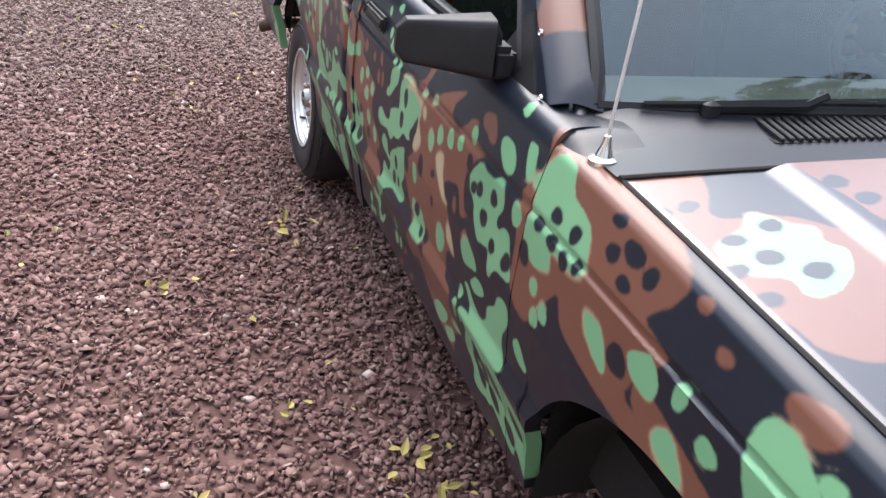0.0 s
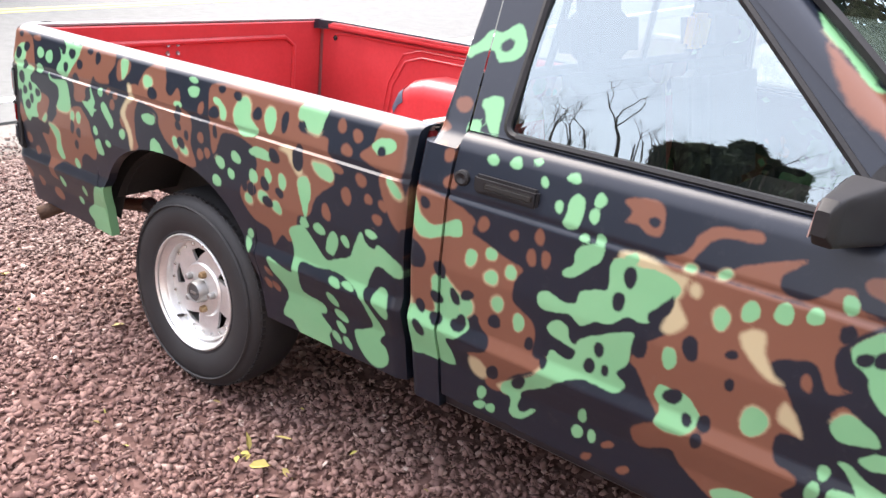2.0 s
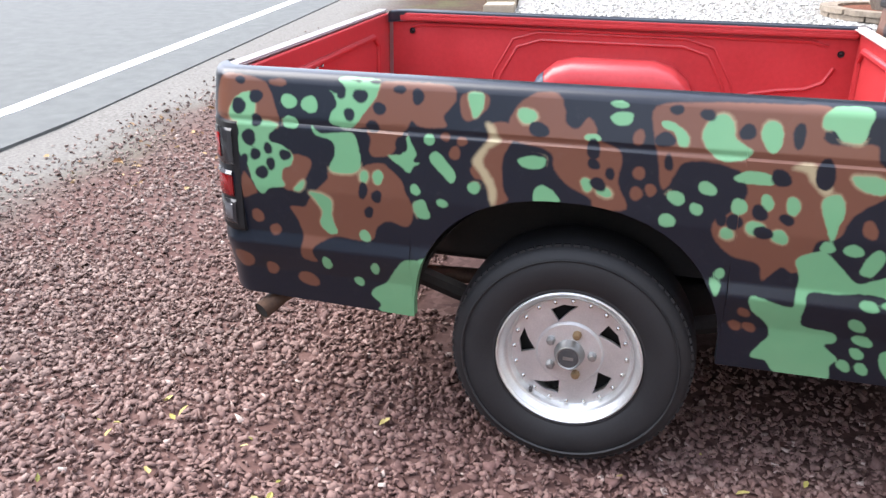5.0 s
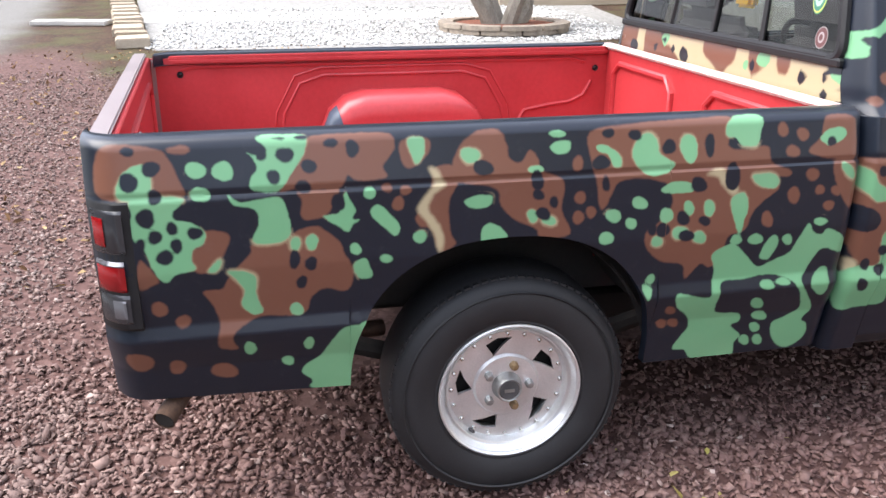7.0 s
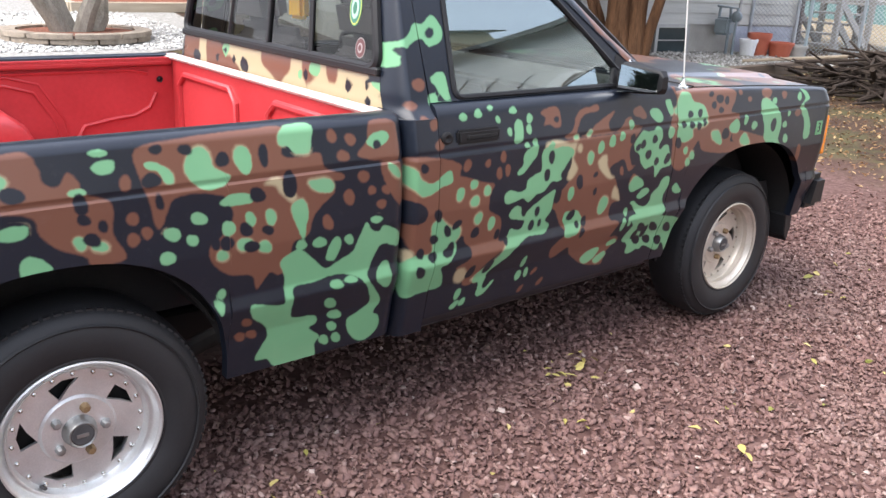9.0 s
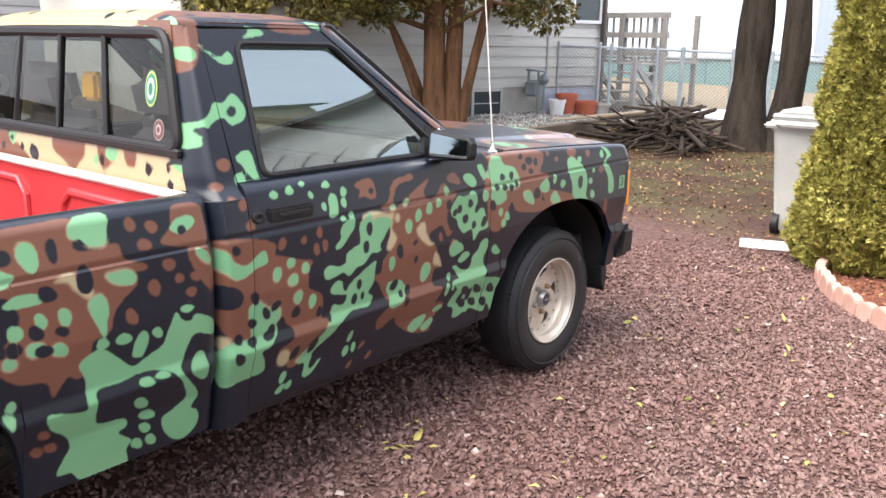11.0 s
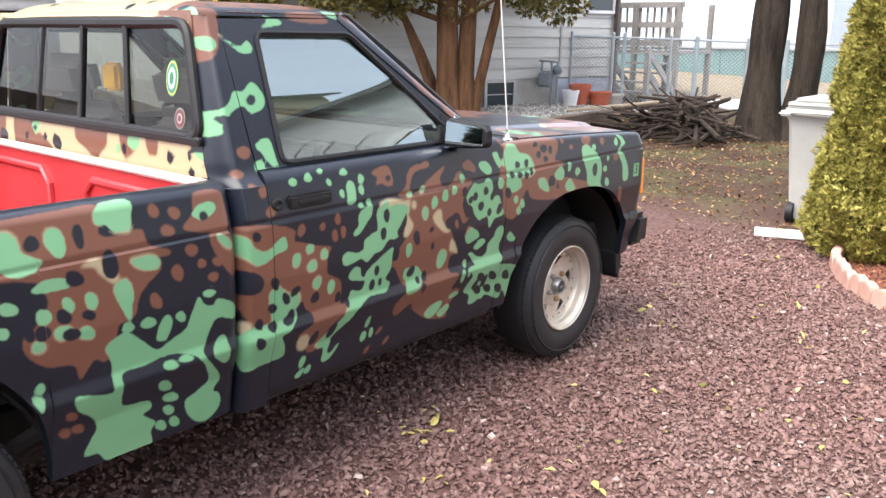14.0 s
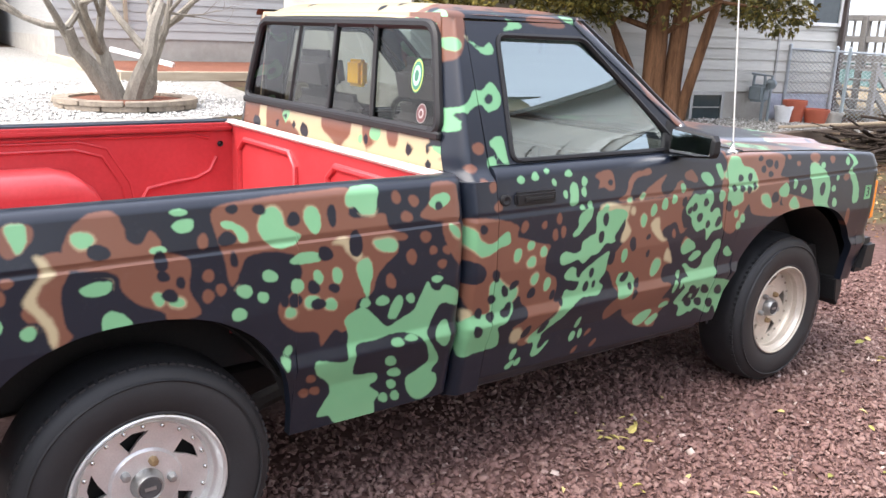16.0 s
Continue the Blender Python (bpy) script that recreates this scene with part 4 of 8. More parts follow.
patch("green", (0.841, 0.660), (0.822, 0.664), (0.788, 0.643), (0.748, 0.635), (0.728, 0.652), (0.724, 0.679), (0.692, 0.702), (0.683, 0.725), (0.660, 0.736), (0.637, 0.728), (0.634, 0.698), (0.652, 0.666), (0.647, 0.636), (0.627, 0.607), (0.650, 0.587), (0.673, 0.550), (0.678, 0.507), (0.740, 0.457), (0.791, 0.452), (0.796, 0.491), (0.830, 0.508), (0.834, 0.526), (0.807, 0.567), (0.798, 0.607), (0.817, 0.638))
patch("green", (0.833, 0.605), (0.761, 0.606), (0.661, 0.588), (0.532, 0.557), (0.490, 0.510), (0.519, 0.401), (0.579, 0.461), (0.601, 0.431), (0.687, 0.466), (0.719, 0.456), (0.785, 0.481), (0.813, 0.511), (0.775, 0.535))
dot("dark", 0.750, 0.554, 0.032, 0.015, 34)
dot("dark", 0.673, 0.544, 0.034, 0.016, 33)
dot("dark", 0.579, 0.525, 0.035, 0.016, 32)
dot("dark", 0.611, 0.476, 0.030, 0.017, 31)
dot("dark", 0.686, 0.493, 0.029, 0.016, 32)
dot("dark", 0.749, 0.501, 0.029, 0.016, 33)
dot("green", 0.747, 1.045, 0.016, 0.013, 20)
# the cab's corner behind the door
patch("brown", (1.855, 0.919), (1.743, 0.914), (1.667, 0.888), (1.666, 0.859), (1.663, 0.766), (1.700, 0.732), (1.736, 0.730), (1.758, 0.702), (1.755, 0.637), (1.816, 0.639), (1.844, 0.686), (1.862, 0.736), (1.865, 0.826))
patch("dark", (1.873, 0.801), (1.834, 0.801), (1.797, 0.786), (1.782, 0.761), (1.795, 0.736), (1.831, 0.733), (1.872, 0.745))
patch("green", (1.853, 0.899), (1.826, 0.890), (1.808, 0.862), (1.780, 0.847), (1.753, 0.851), (1.707, 0.876), (1.694, 0.840), (1.734, 0.830), (1.770, 0.816), (1.802, 0.812), (1.830, 0.834), (1.852, 0.857))
patch("green", (1.761, 0.726), (1.729, 0.737), (1.712, 0.710), (1.717, 0.679), (1.674, 0.630), (1.670, 0.607), (1.691, 0.589), (1.716, 0.579), (1.699, 0.544), (1.701, 0.509), (1.774, 0.508), (1.837, 0.504), (1.856, 0.588), (1.839, 0.622), (1.813, 0.636), (1.755, 0.635), (1.762, 0.691))
patch("tan", (1.845, 0.654), (1.819, 0.645), (1.821, 0.611), (1.841, 0.608))
dot("dark", 1.795, 0.638, 0.019, 0.014, 63)
dot("dark", 1.794, 0.581, 0.024, 0.015, 51)
dot("dark", 1.750, 0.675, 0.020, 0.014, 41)
dot("dark", 1.743, 0.747, 0.023, 0.015, 71)
dot("dark", 1.749, 0.621, 0.018, 0.017, 69)
dot("dark", 1.691, 0.622, 0.018, 0.016, 22)
dot("dark", 1.799, 0.891, 0.016, 0.013, 24)
dot("dark", 1.700, 0.692, 0.021, 0.013, 69)
patch, dot = paint_on("cab")
patch("green", (1.857, 1.223), (1.839, 1.215), (1.785, 1.237), (1.759, 1.268), (1.728, 1.267), (1.693, 1.291), (1.666, 1.266), (1.660, 1.242), (1.675, 1.219), (1.719, 1.207), (1.736, 1.228), (1.768, 1.221), (1.791, 1.206), (1.815, 1.184), (1.819, 1.161), (1.851, 1.150), (1.865, 1.178))
dot("dark", 1.708, 1.243, 0.018, 0.014, -17)
dot("dark", 1.807, 1.196, 0.020, 0.012, -5)
patch("green", (1.731, 1.125), (1.680, 1.139), (1.670, 1.082), (1.666, 1.050), (1.694, 1.068), (1.715, 1.101))
dot("brown", 1.773, 1.109, 0.024, 0.016, -2)
dot("brown", 1.810, 1.056, 0.020, 0.012, -4)
dot("brown", 1.787, 1.014, 0.019, 0.015, -15)
dot("brown", 1.766, 0.952, 0.019, 0.014, 6)
dot("brown", 1.732, 1.023, 0.017, 0.013, -21)
dot("brown", 1.729, 0.977, 0.015, 0.012, 7)
dot("green", 1.732, 1.065, 0.020, 0.018, -41)
dot("green", 1.799, 1.393, 0.023, 0.018, -22)
patch("brown", (1.840, 1.500), (1.756, 1.495), (1.758, 1.433), (1.780, 1.370), (1.825, 1.341), (1.865, 1.331), (1.857, 1.430))
patch("green", (1.761, 1.417), (1.705, 1.386), (1.671, 1.402), (1.662, 1.371), (1.708, 1.370))
patch("green", (1.645, 1.503), (1.603, 1.477), (1.540, 1.462), (1.532, 1.446), (1.611, 1.436), (1.584, 1.461))
patch("brown", (1.490, 1.489), (1.385, 1.492), (1.331, 1.459), (1.357, 1.450), (1.451, 1.453), (1.500, 1.463))
patch("green", (1.347, 1.502), (1.276, 1.487), (1.229, 1.471), (1.257, 1.461), (1.317, 1.468))
patch("green", (1.075, 1.362), (1.030, 1.363), (0.968, 1.322), (0.925, 1.294), (0.930, 1.268), (0.959, 1.262), (0.982, 1.280), (1.023, 1.302), (1.056, 1.331))
dot("dark", 0.954, 1.273, 0.024, 0.018, 6)
dot("green", 0.944, 1.278, 0.011, 0.009, 23)
patch("brown", (1.067, 1.335), (1.030, 1.301), (0.982, 1.272), (0.959, 1.262), (0.909, 1.264), (0.887, 1.237), (0.847, 1.213), (0.845, 1.189), (0.860, 1.190), (0.847, 1.164), (0.853, 1.142), (0.875, 1.157), (0.906, 1.187), (0.941, 1.215), (0.985, 1.238), (1.015, 1.269), (1.047, 1.304))

patch, dot = paint_on("pillar")
patch("brown", (1.067, 1.335), (1.030, 1.301), (0.982, 1.272), (0.909, 1.264), (0.887, 1.237), (0.800, 1.213), (0.770, 1.180), (0.780, 1.150), (0.853, 1.135), (0.906, 1.187), (0.985, 1.238), (1.047, 1.304))
patch("green", (1.095, 1.372), (1.030, 1.375), (0.940, 1.322), (0.895, 1.284), (0.900, 1.258), (0.959, 1.252), (1.023, 1.302), (1.066, 1.331))
patch("brown", (1.10, 1.40), (1.2, 1.42), (1.30, 1.49), (1.18, 1.50), (1.04, 1.42))
dot("dark", 0.944, 1.273, 0.024, 0.016, 6)
dot("green", 0.936, 1.278, 0.011, 0.008, 23)

patch, dot = paint_on("hood")
patch("green", (0.082, 0.312), (0.138, 0.339), (0.171, 0.371), (0.194, 0.361), (0.215, 0.336), (0.242, 0.325), (0.231, 0.291), (0.247, 0.269), (0.214, 0.223), (0.160, 0.191), (0.121, 0.192), (0.125, 0.225), (0.077, 0.245), (0.068, 0.282))
dot("dark", 0.108, 0.315, 0.022, 0.013, 21)
dot("dark", 0.130, 0.273, 0.026, 0.015, 24)
dot("dark", 0.174, 0.236, 0.029, 0.016, 18)
dot("dark", 0.183, 0.340, 0.024, 0.014, 20)
dot("dark", 0.097, 0.403, 0.023, 0.013, 39)
dot("dark", 0.050, 0.386, 0.024, 0.012, 50)
dot("dark", 0.070, 0.195, 0.023, 0.014, 15)
dot("dark", 0.067, 0.252, 0.023, 0.014, 28)
dot("dark", 0.356, 0.423, 0.031, 0.016, 26)
dot("dark", 0.369, 0.371, 0.030, 0.015, 24)
patch("brown", (0.037, 0.484), (0.165, 0.508), (0.156, 0.445), (0.118, 0.370), (0.231, 0.356), (0.298, 0.249), (0.149, 0.097), (0.075, 0.111), (0.064, 0.150), (0.053, 0.193), (0.050, 0.273), (0.046, 0.351), (0.038, 0.418))
patch("brown", (0.324, 0.534), (0.473, 0.554), (0.528, 0.482), (0.358, 0.310), (0.340, 0.382), (0.328, 0.462))


# ---------------------------------------------------------------- the pickup truck: x runs from its right side to its left, y from the front axle to the rear
WIDE = 1.64
SECTION_Z = (0.33, 0.42, 0.50, 0.555, 0.585, 0.62, 0.75, 0.90, 0.921, 0.926, 0.933, 0.94, 1.0, 1.03)
SECTION_X = (0.050, 0.034, 0.020, 0.000, -0.009, 0.000, -0.015, -0.014, -0.014, -0.008, -0.008, -0.010, 0.002, 0.008)
truck = empty("pickup_truck", "compact pickup truck in spotted camouflage with a red bed", "truck")


# the body is drawn on round stations and then set to this truck's own lengths and heights
DRAWN_Y = (-0.90, -0.72, -0.47, 0.38, 0.515, 0.655, 0.845, 1.27, 1.63, 1.722, 1.848, 1.868, 2.373, 3.183, 3.66, 3.75)
TRUE_Y = (-0.66, -0.49, -0.305, 0.515, 0.628, 0.705, 0.905, 1.285, 1.637, 1.741, 1.848, 1.863, 2.375, 3.150, 3.615, 3.70)
DRAWN_Z = (0.0, 0.345, 0.372, 0.437, 0.585, 0.78, 0.926, 1.03, 1.058, 1.085, 1.455, 1.51, 2.0)
TRUE_Z = (0.0, 0.368, 0.395, 0.450, 0.594, 0.785, 0.921, 1.022, 1.045, 1.064, 1.424, 1.478, 1.968)


def true_y(y):
    return np.interp(y, DRAWN_Y, TRUE_Y) + np.maximum(y - DRAWN_Y[-1], 0) + np.minimum(y - DRAWN_Y[0], 0)


def true_z(z):
    return np.interp(z, DRAWN_Z, TRUE_Z)


STRETCH_Y = (-0.66, -0.316, 0.19, 0.55, 0.80, 1.26, 1.60, 1.70, 1.85, 3.02, 3.30, 3.70)
STRETCHED_Y = (-0.691, -0.345, 0.229, 0.585, 0.831, 1.290, 1.604, 1.70, 1.85, 3.018, 3.285, 3.682)


def stretch_y(y):
    """Cab and fenders sit a little further back than drawn, the nose and the tail further forward."""
    return np.interp(y, STRETCH_Y, STRETCHED_Y) + np.minimum(y - STRETCH_Y[0], 0) + np.maximum(y - STRETCH_Y[-1], 0)


def side_x(z):
    return np.interp(z, SECTION_Z, SECTION_X)


def cab_x(z):
    return 0.035 + np.maximum(z - 1.06, 0) * 0.32


def add_camo(ob, places, panel):
    p = np.asarray(places, float)
    flat = panel in ("hood", "roof")
    p = np.stack([p[:, 0], true_y(p[:, 1])] if flat else [true_y(p[:, 0]), true_z(p[:, 1])] if panel != "back" else [p[:, 0], true_z(p[:, 1])], 1)
    spray(ob.data, p, CAMO_SHAPES.get(panel, []))


def flip(v, left):
    return [(WIDE - x, y, z) for x, y, z in v] if left else v


def column_panel(name, ys, lo, tail, nz, parent, label="", left=False, top=lambda y: 1.03, bend=lambda y, z: 0.0, depth=0.03, panel="side", mat=None):
    """A body panel built of upright columns: from lo(y) up the body's section to top(y), then over the tail, a list of (x, dz) steps; its rim is turned in."""
    verts, places, rows = [], [], nz + 1 + len(tail)
    for y in ys:
        a, b = lo(y), top(y)
        for j in range(nz + 1):
            z = a + (b - a) * j / nz
            zs = z if z < 0.94 else 0.94 + (z - 0.94) * (1.03 - 0.94) / max(b - 0.94, 0.01) if b < 1.03 else z
            verts.append((float(side_x(zs)) + bend(y, z), y, z))
            places.append((y, z))
        arc = b
        px, pz = verts[-1][0], verts[-1][2]
        for x, dz in tail:
            q = (x + bend(y, b), b + dz)
            arc += math.hypot(q[0] - px, q[1] - pz)
            px, pz = q
            verts.append((q[0], y, q[1]))
            places.append((y, arc))
    n, faces = len(ys), []
    for i in range(n - 1):
        for j in range(rows - 1):
            k = i * rows + j
            faces.append((k, k + rows, k + rows + 1, k + 1) if not left else (k, k + 1, k + rows + 1, k + rows))
    rim = [i * rows for i in range(n)] + [(n - 1) * rows + j for j in range(1, rows)] + [i * rows + rows - 1 for i in range(n - 2, -1, -1)] + [j for j in range(rows - 2, 0, -1)]
    base = len(verts)
    for k in rim:
        x, y, z = verts[k]
        verts.append((x + depth, y, z))
        places.append(places[k])
    m = len(rim)
    for k in range(m):
        a, b = rim[k], rim[(k + 1) % m]
        c, d = base + k, base + (k + 1) % m
        faces.append((a, c, d, b) if not left else (a, b, d, c))
    ob = mesh_object(name, flip(verts, left), faces, mat or CAMO, parent, True)
    ob.data.set_sharp_from_angle(angle=radians(40))
    add_camo(ob, places, panel)
    return tagged(ob, label) if label else ob


def loop_points(corners, n):
    """Corners of a loop, each side cut into n steps."""
    out = []
    for k, a in enumerate(corners):
        b = corners[(k + 1) % len(corners)]
        out += [(a[0] + (b[0] - a[0]) * j / n, a[1] + (b[1] - a[1]) * j / n) for j in range(n)]
    return out


def rounded(corners, r, n=5):
    """A loop with its corners rounded."""
    out, m = [], len(corners)
    for k in range(m):
        p = Vector(corners[k])
        a, b = (Vector(corners[k - 1]) - p).normalized() * r, (Vector(corners[(k + 1) % m]) - p).normalized() * r
        for j in range(n + 1):
            u = j / n
            q = p + a * (1 - u) ** 2 + b * u ** 2
            out.append((q.x, q.y))
    return out


def ring_panel(name, outer, inner, depth, place, mat, parent, n=36, m=10, left=False, panel=None, label="", lip=0.0):
    """A flat frame between two loops, laid into space by place(a, b); its two edges are turned in by depth."""
    o, i = loop_points(outer, n), loop_points(inner, n)
    verts, places, c = [], [], len(o)
    for r in range(m + 1):
        u = r / m
        for k in range(c):
            a, b = o[k][0] + (i[k][0] - o[k][0]) * u, o[k][1] + (i[k][1] - o[k][1]) * u
            x, y, z = place(a, b)
            verts.append((x - lip * math.sin(math.pi * u), y, z))
            places.append((a, b))
    for ring in (0, m):
        for k in range(c):
            x, y, z = verts[ring * c + k]
            verts.append((x + depth, y, z))
            places.append(places[ring * c + k])
    faces = [(r * c + k, r * c + (k + 1) % c, (r + 1) * c + (k + 1) % c, (r + 1) * c + k) for r in range(m) for k in range(c)]
    for e, ring in enumerate((0, m)):
        s = (m + 1 + e) * c
        faces += [(ring * c + k, s + k, s + (k + 1) % c, ring * c + (k + 1) % c) for k in range(c)]
    ob = mesh_object(name, flip(verts, left), faces, mat, parent, True)
    ob.data.set_sharp_from_angle(angle=radians(40))
    if panel:
        add_camo(ob, places, panel)
    return tagged(ob, label) if label else ob


def arch(yc, zc, r, low, power=2.35, back=0.0):
    """The lower edge of a panel with a wheel arch."""

    def edge(y):
        d = abs(y - yc) / (r if y < yc else r + back)
        return max(low(y), zc + r * (1 - d ** power) ** (1 / power)) if d < 1 else low(y)

    return edge


def fine(a, b, step, *dense):
    """Steps from a to b, closer round the places named."""
    out, y = [], a
    while y < b - 1e-6:
        out.append(y)
        y += 0.0025 if any(abs(y - d) < 0.03 for d in dense) else step
    return out + [b]


BED_TAIL = [(0.014, 0.014), (0.026, 0.023), (0.042, 0.027), (0.060, 0.028), (0.076, 0.027), (0.086, 0.022), (0.089, 0.006), (0.090, -0.02)]
FENDER_TAIL = [(0.012, 0.008), (0.018, 0.014), (0.027, 0.018), (0.036, 0.020)]
DOOR_TAIL = [(0.014, 0.020), (0.022, 0.034), (0.034, 0.044), (0.055, 0.048)]

bed_low = arch(2.778, 0.375, 0.405, lambda y: 0.365 if y < 2.5 else 0.394 + 0.022 * (y - 3.19) / 0.54)
fender_low = arch(-0.045, 0.375, 0.425, lambda y: 0.37 if y > 0 else 0.40, back=0.035)


def bed_bend(y, z):
    """The bed's rear corner rounds in towards the tailgate, and its front edge a little."""
    return 0.06 * max(0.0, (y - 3.66) / 0.09) ** 2.4 + 0.012 * max(0.0, (1.90 - y) / 0.03) ** 2


def fender_bend(y, z):
    return 0.016 * max(0.0, (-0.53 - y) / 0.08) ** 2


def hood_z(y):
    return 1.052 - 0.062 * ((0.45 - y) / 1.15) ** 1.3 if y < 0.45 else 1.052


for left in (False, True):
    rows = 110 if not left else 30
    step = 0.006 if not left else 0.03
    lab = "" if left else "bed side sprayed in brown, green and black spots"
    side = column_panel("bed_side", fine(1.868, 3.75, step, 2.375, 3.182, 3.74), bed_low, BED_TAIL, rows, truck, lab, left, bend=bed_bend)
    side.data.materials.append(RAIL_CAMO)       # the rolled top edge is rubbed shiny
    for f in side.data.polygons:
        f.material_index = int(f.normal.z > 0.6)
    column_panel("fender", fine(-0.612, 0.515, step, -0.468, 0.378), fender_low, FENDER_TAIL, rows, truck, "" if left else "front fender in spotted camouflage", left,
                 top=lambda y: hood_z(y) - 0.022, bend=fender_bend)
    column_panel("cab_corner", fine(1.728, 1.848, step), lambda y: 0.345, [], rows, truck, "", left, bend=lambda y, z: 0.03 * max(0.0, (y - 1.81) / 0.038) ** 2 - 0.004)
    door = column_panel("door", fine(0.521, 1.722, step), lambda y: 0.372 + 0.012 * (y - 0.5), DOOR_TAIL, rows, truck, "" if left else "closed passenger door in spotted camouflage", left)
    part("rocker", prism([(0.085, 0.335), (0.072, 0.345), (0.066, 0.371), (0.14, 0.371), (0.14, 0.335)], 0.50, 1.845, "y"), BLACK, truck) if not left else None

    # the door's upper frame and the pillar behind it
    def on_cab(a, b):
        return float(cab_x(b)), a, b

    ring_panel("window_frame", [(1.722, 1.079), (1.738, 1.490), (1.275, 1.497), (0.665, 1.079)], [(1.640, 1.090), (1.628, 1.452), (1.236, 1.450), (0.795, 1.090)],
               0.03, on_cab, CAMO, door, left=left, panel="cab")
    verts = []
    for k in range(13):                 # the pane bulges out a little between its lower and upper edge
        u = k / 12
        z = 1.070 + 0.382 * u
        ends = (1.640 - 0.012 * u, 0.778 + (1.236 - 0.778) * min(1.0, u * 1.02))
        for j in range(9):
            verts.append((float(cab_x(z)) + 0.014 - 0.013 * math.sin(math.pi * u), ends[0] + (ends[1] - ends[0]) * j / 8, z))
    mesh_object("window_glass", flip(verts, left), [(9 * k + j, 9 * k + j + 1, 9 * k + j + 10, 9 * k + j + 9) for k in range(12) for j in range(8)], None, door, True)
    seal = rounded([(1.642, 1.089), (1.630, 1.454), (1.234, 1.452), (0.792, 1.089)], 0.03)
    seal = seal + seal[:1]
    part("window_seal", tube([(WIDE - (cab_x(b) + 0.001) if left else cab_x(b) + 0.001, a, b) for a, b in seal], 0.009, 6), TRIM, door, "black rubber window seal", smooth=True)
    # pillar between the door's seam and the rear window, leaning in with the cab
    verts, places, faces = [], [], []
    nz, ny = 44, 16
    for k in range(nz + 1):
        z = 1.03 + (1.50 - 1.03) * k / nz
        for j in range(ny + 1):
            u = j / ny
            y = 1.728 + 0.012 * max(0, z - 1.08) / 0.42 + u * (0.120 - 0.065 * max(0, z - 1.10) / 0.4)
            x = (float(cab_x(z)) if z > 1.06 else float(side_x(min(z, 1.03))) + max(0, z - 1.03) * 0.9) + 0.085 * max(0, (u - 0.55) / 0.45) ** 2.2
            verts.append((x, y, z))
            places.append((y + 0.03 * max(0, u - 0.6), z))
    for k in range(nz):
        for j in range(ny):
            q = k * (ny + 1) + j
            faces.append((q, q + ny + 1, q + ny + 2, q + 1))
    ob = mesh_object("cab_pillar", flip(verts, left), faces, CAMO, truck, True)
    add_camo(ob, places, "cab")
    # front pillar strip between the door's seam and the windscreen
    n, verts, places, faces = 40, [], [], []
    for k in range(n + 1):
        u = k / n
        ya, za = 0.672 + (1.279 - 0.672) * u, 1.079 + (1.499 - 1.079) * u
        yb, zb = 0.606 + (1.190 - 0.606) * u, 1.084 + (1.515 - 1.084) * u
        for j in range(7):
            w = j / 6
            verts.append((float(cab_x(za)) - 0.004 + 0.075 * w ** 1.6, ya + (yb - ya) * w, za + (zb - za) * w + 0.012 * math.sin(math.pi * w)))
            places.append((ya - 0.08 * w, za))
    for k in range(n):
        for j in range(6):
            q = k * 7 + j
            faces.append((q, q + 1, q + 8, q + 7))
    ob = mesh_object("front_pillar", flip(verts, left), faces, CAMO, truck, True)
    add_camo(ob, places, "pillar")
    # roof rail above the door
    verts, places, faces = [], [], []
    for k in range(41):
        y = 1.272 + (1.742 + 0.06 - 1.272) * k / 40
        for j in range(6):
            a = j / 5 * math.pi / 2
            verts.append((float(cab_x(1.497)) + 0.002 + 0.035 * (1 - math.cos(a)), y, 1.498 + 0.024 * math.sin(a)))
            places.append((y, 1.50 + 0.05 * j / 5))
    faces = [(k * 6 + j, k * 6 + j + 1, k * 6 + j + 7, k * 6 + j + 6) for k in range(40) for j in range(5)]
    ob = mesh_object("roof_rail", flip(verts, left), faces, CAMO, truck, True)
    add_camo(ob, places, "cab")

# ---- hood, cowl and roof
def sheet(name, nx, ny, place, mat, parent, panel=None, label="", camo_at=lambda p: (p[0], p[1])):
    verts = [place(i / nx, j / ny) for i in range(nx + 1) for j in range(ny + 1)]
    faces = [(i * (ny + 1) + j, (i + 1) * (ny + 1) + j, (i + 1) * (ny + 1) + j + 1, i * (ny + 1) + j + 1) for i in range(nx) for j in range(ny)]
    ob = mesh_object(name, verts, faces, mat, parent, True)
    if panel:
        add_camo(ob, [camo_at(v) for v in verts], panel)
    return tagged(ob, label) if label else ob


def hood_place(u, v):
    x, y = 0.041 + (WIDE - 0.082) * u, 0.350 - 0.962 * v
    e = min(x - 0.04, WIDE - 0.04 - x)
    crown = 0.020 * (1 - (2 * u - 1) ** 2)
    bulge = 0.014 * max(0.0, min(1.0, (e - 0.245 + 0.03 * v) / 0.035)) ** 1.0
    roll = -0.10 * max(0.0, (v - 0.93) / 0.07) ** 2
    inset = 0.02 * max(0.0, 1 - e / 0.012) ** 2
    return x, y + 0.03 * max(0.0, abs(2 * u - 1) - 0.6) * v * 2.2, hood_z(y) + crown + bulge + roll - inset * 0.6


rng = random.Random(11)


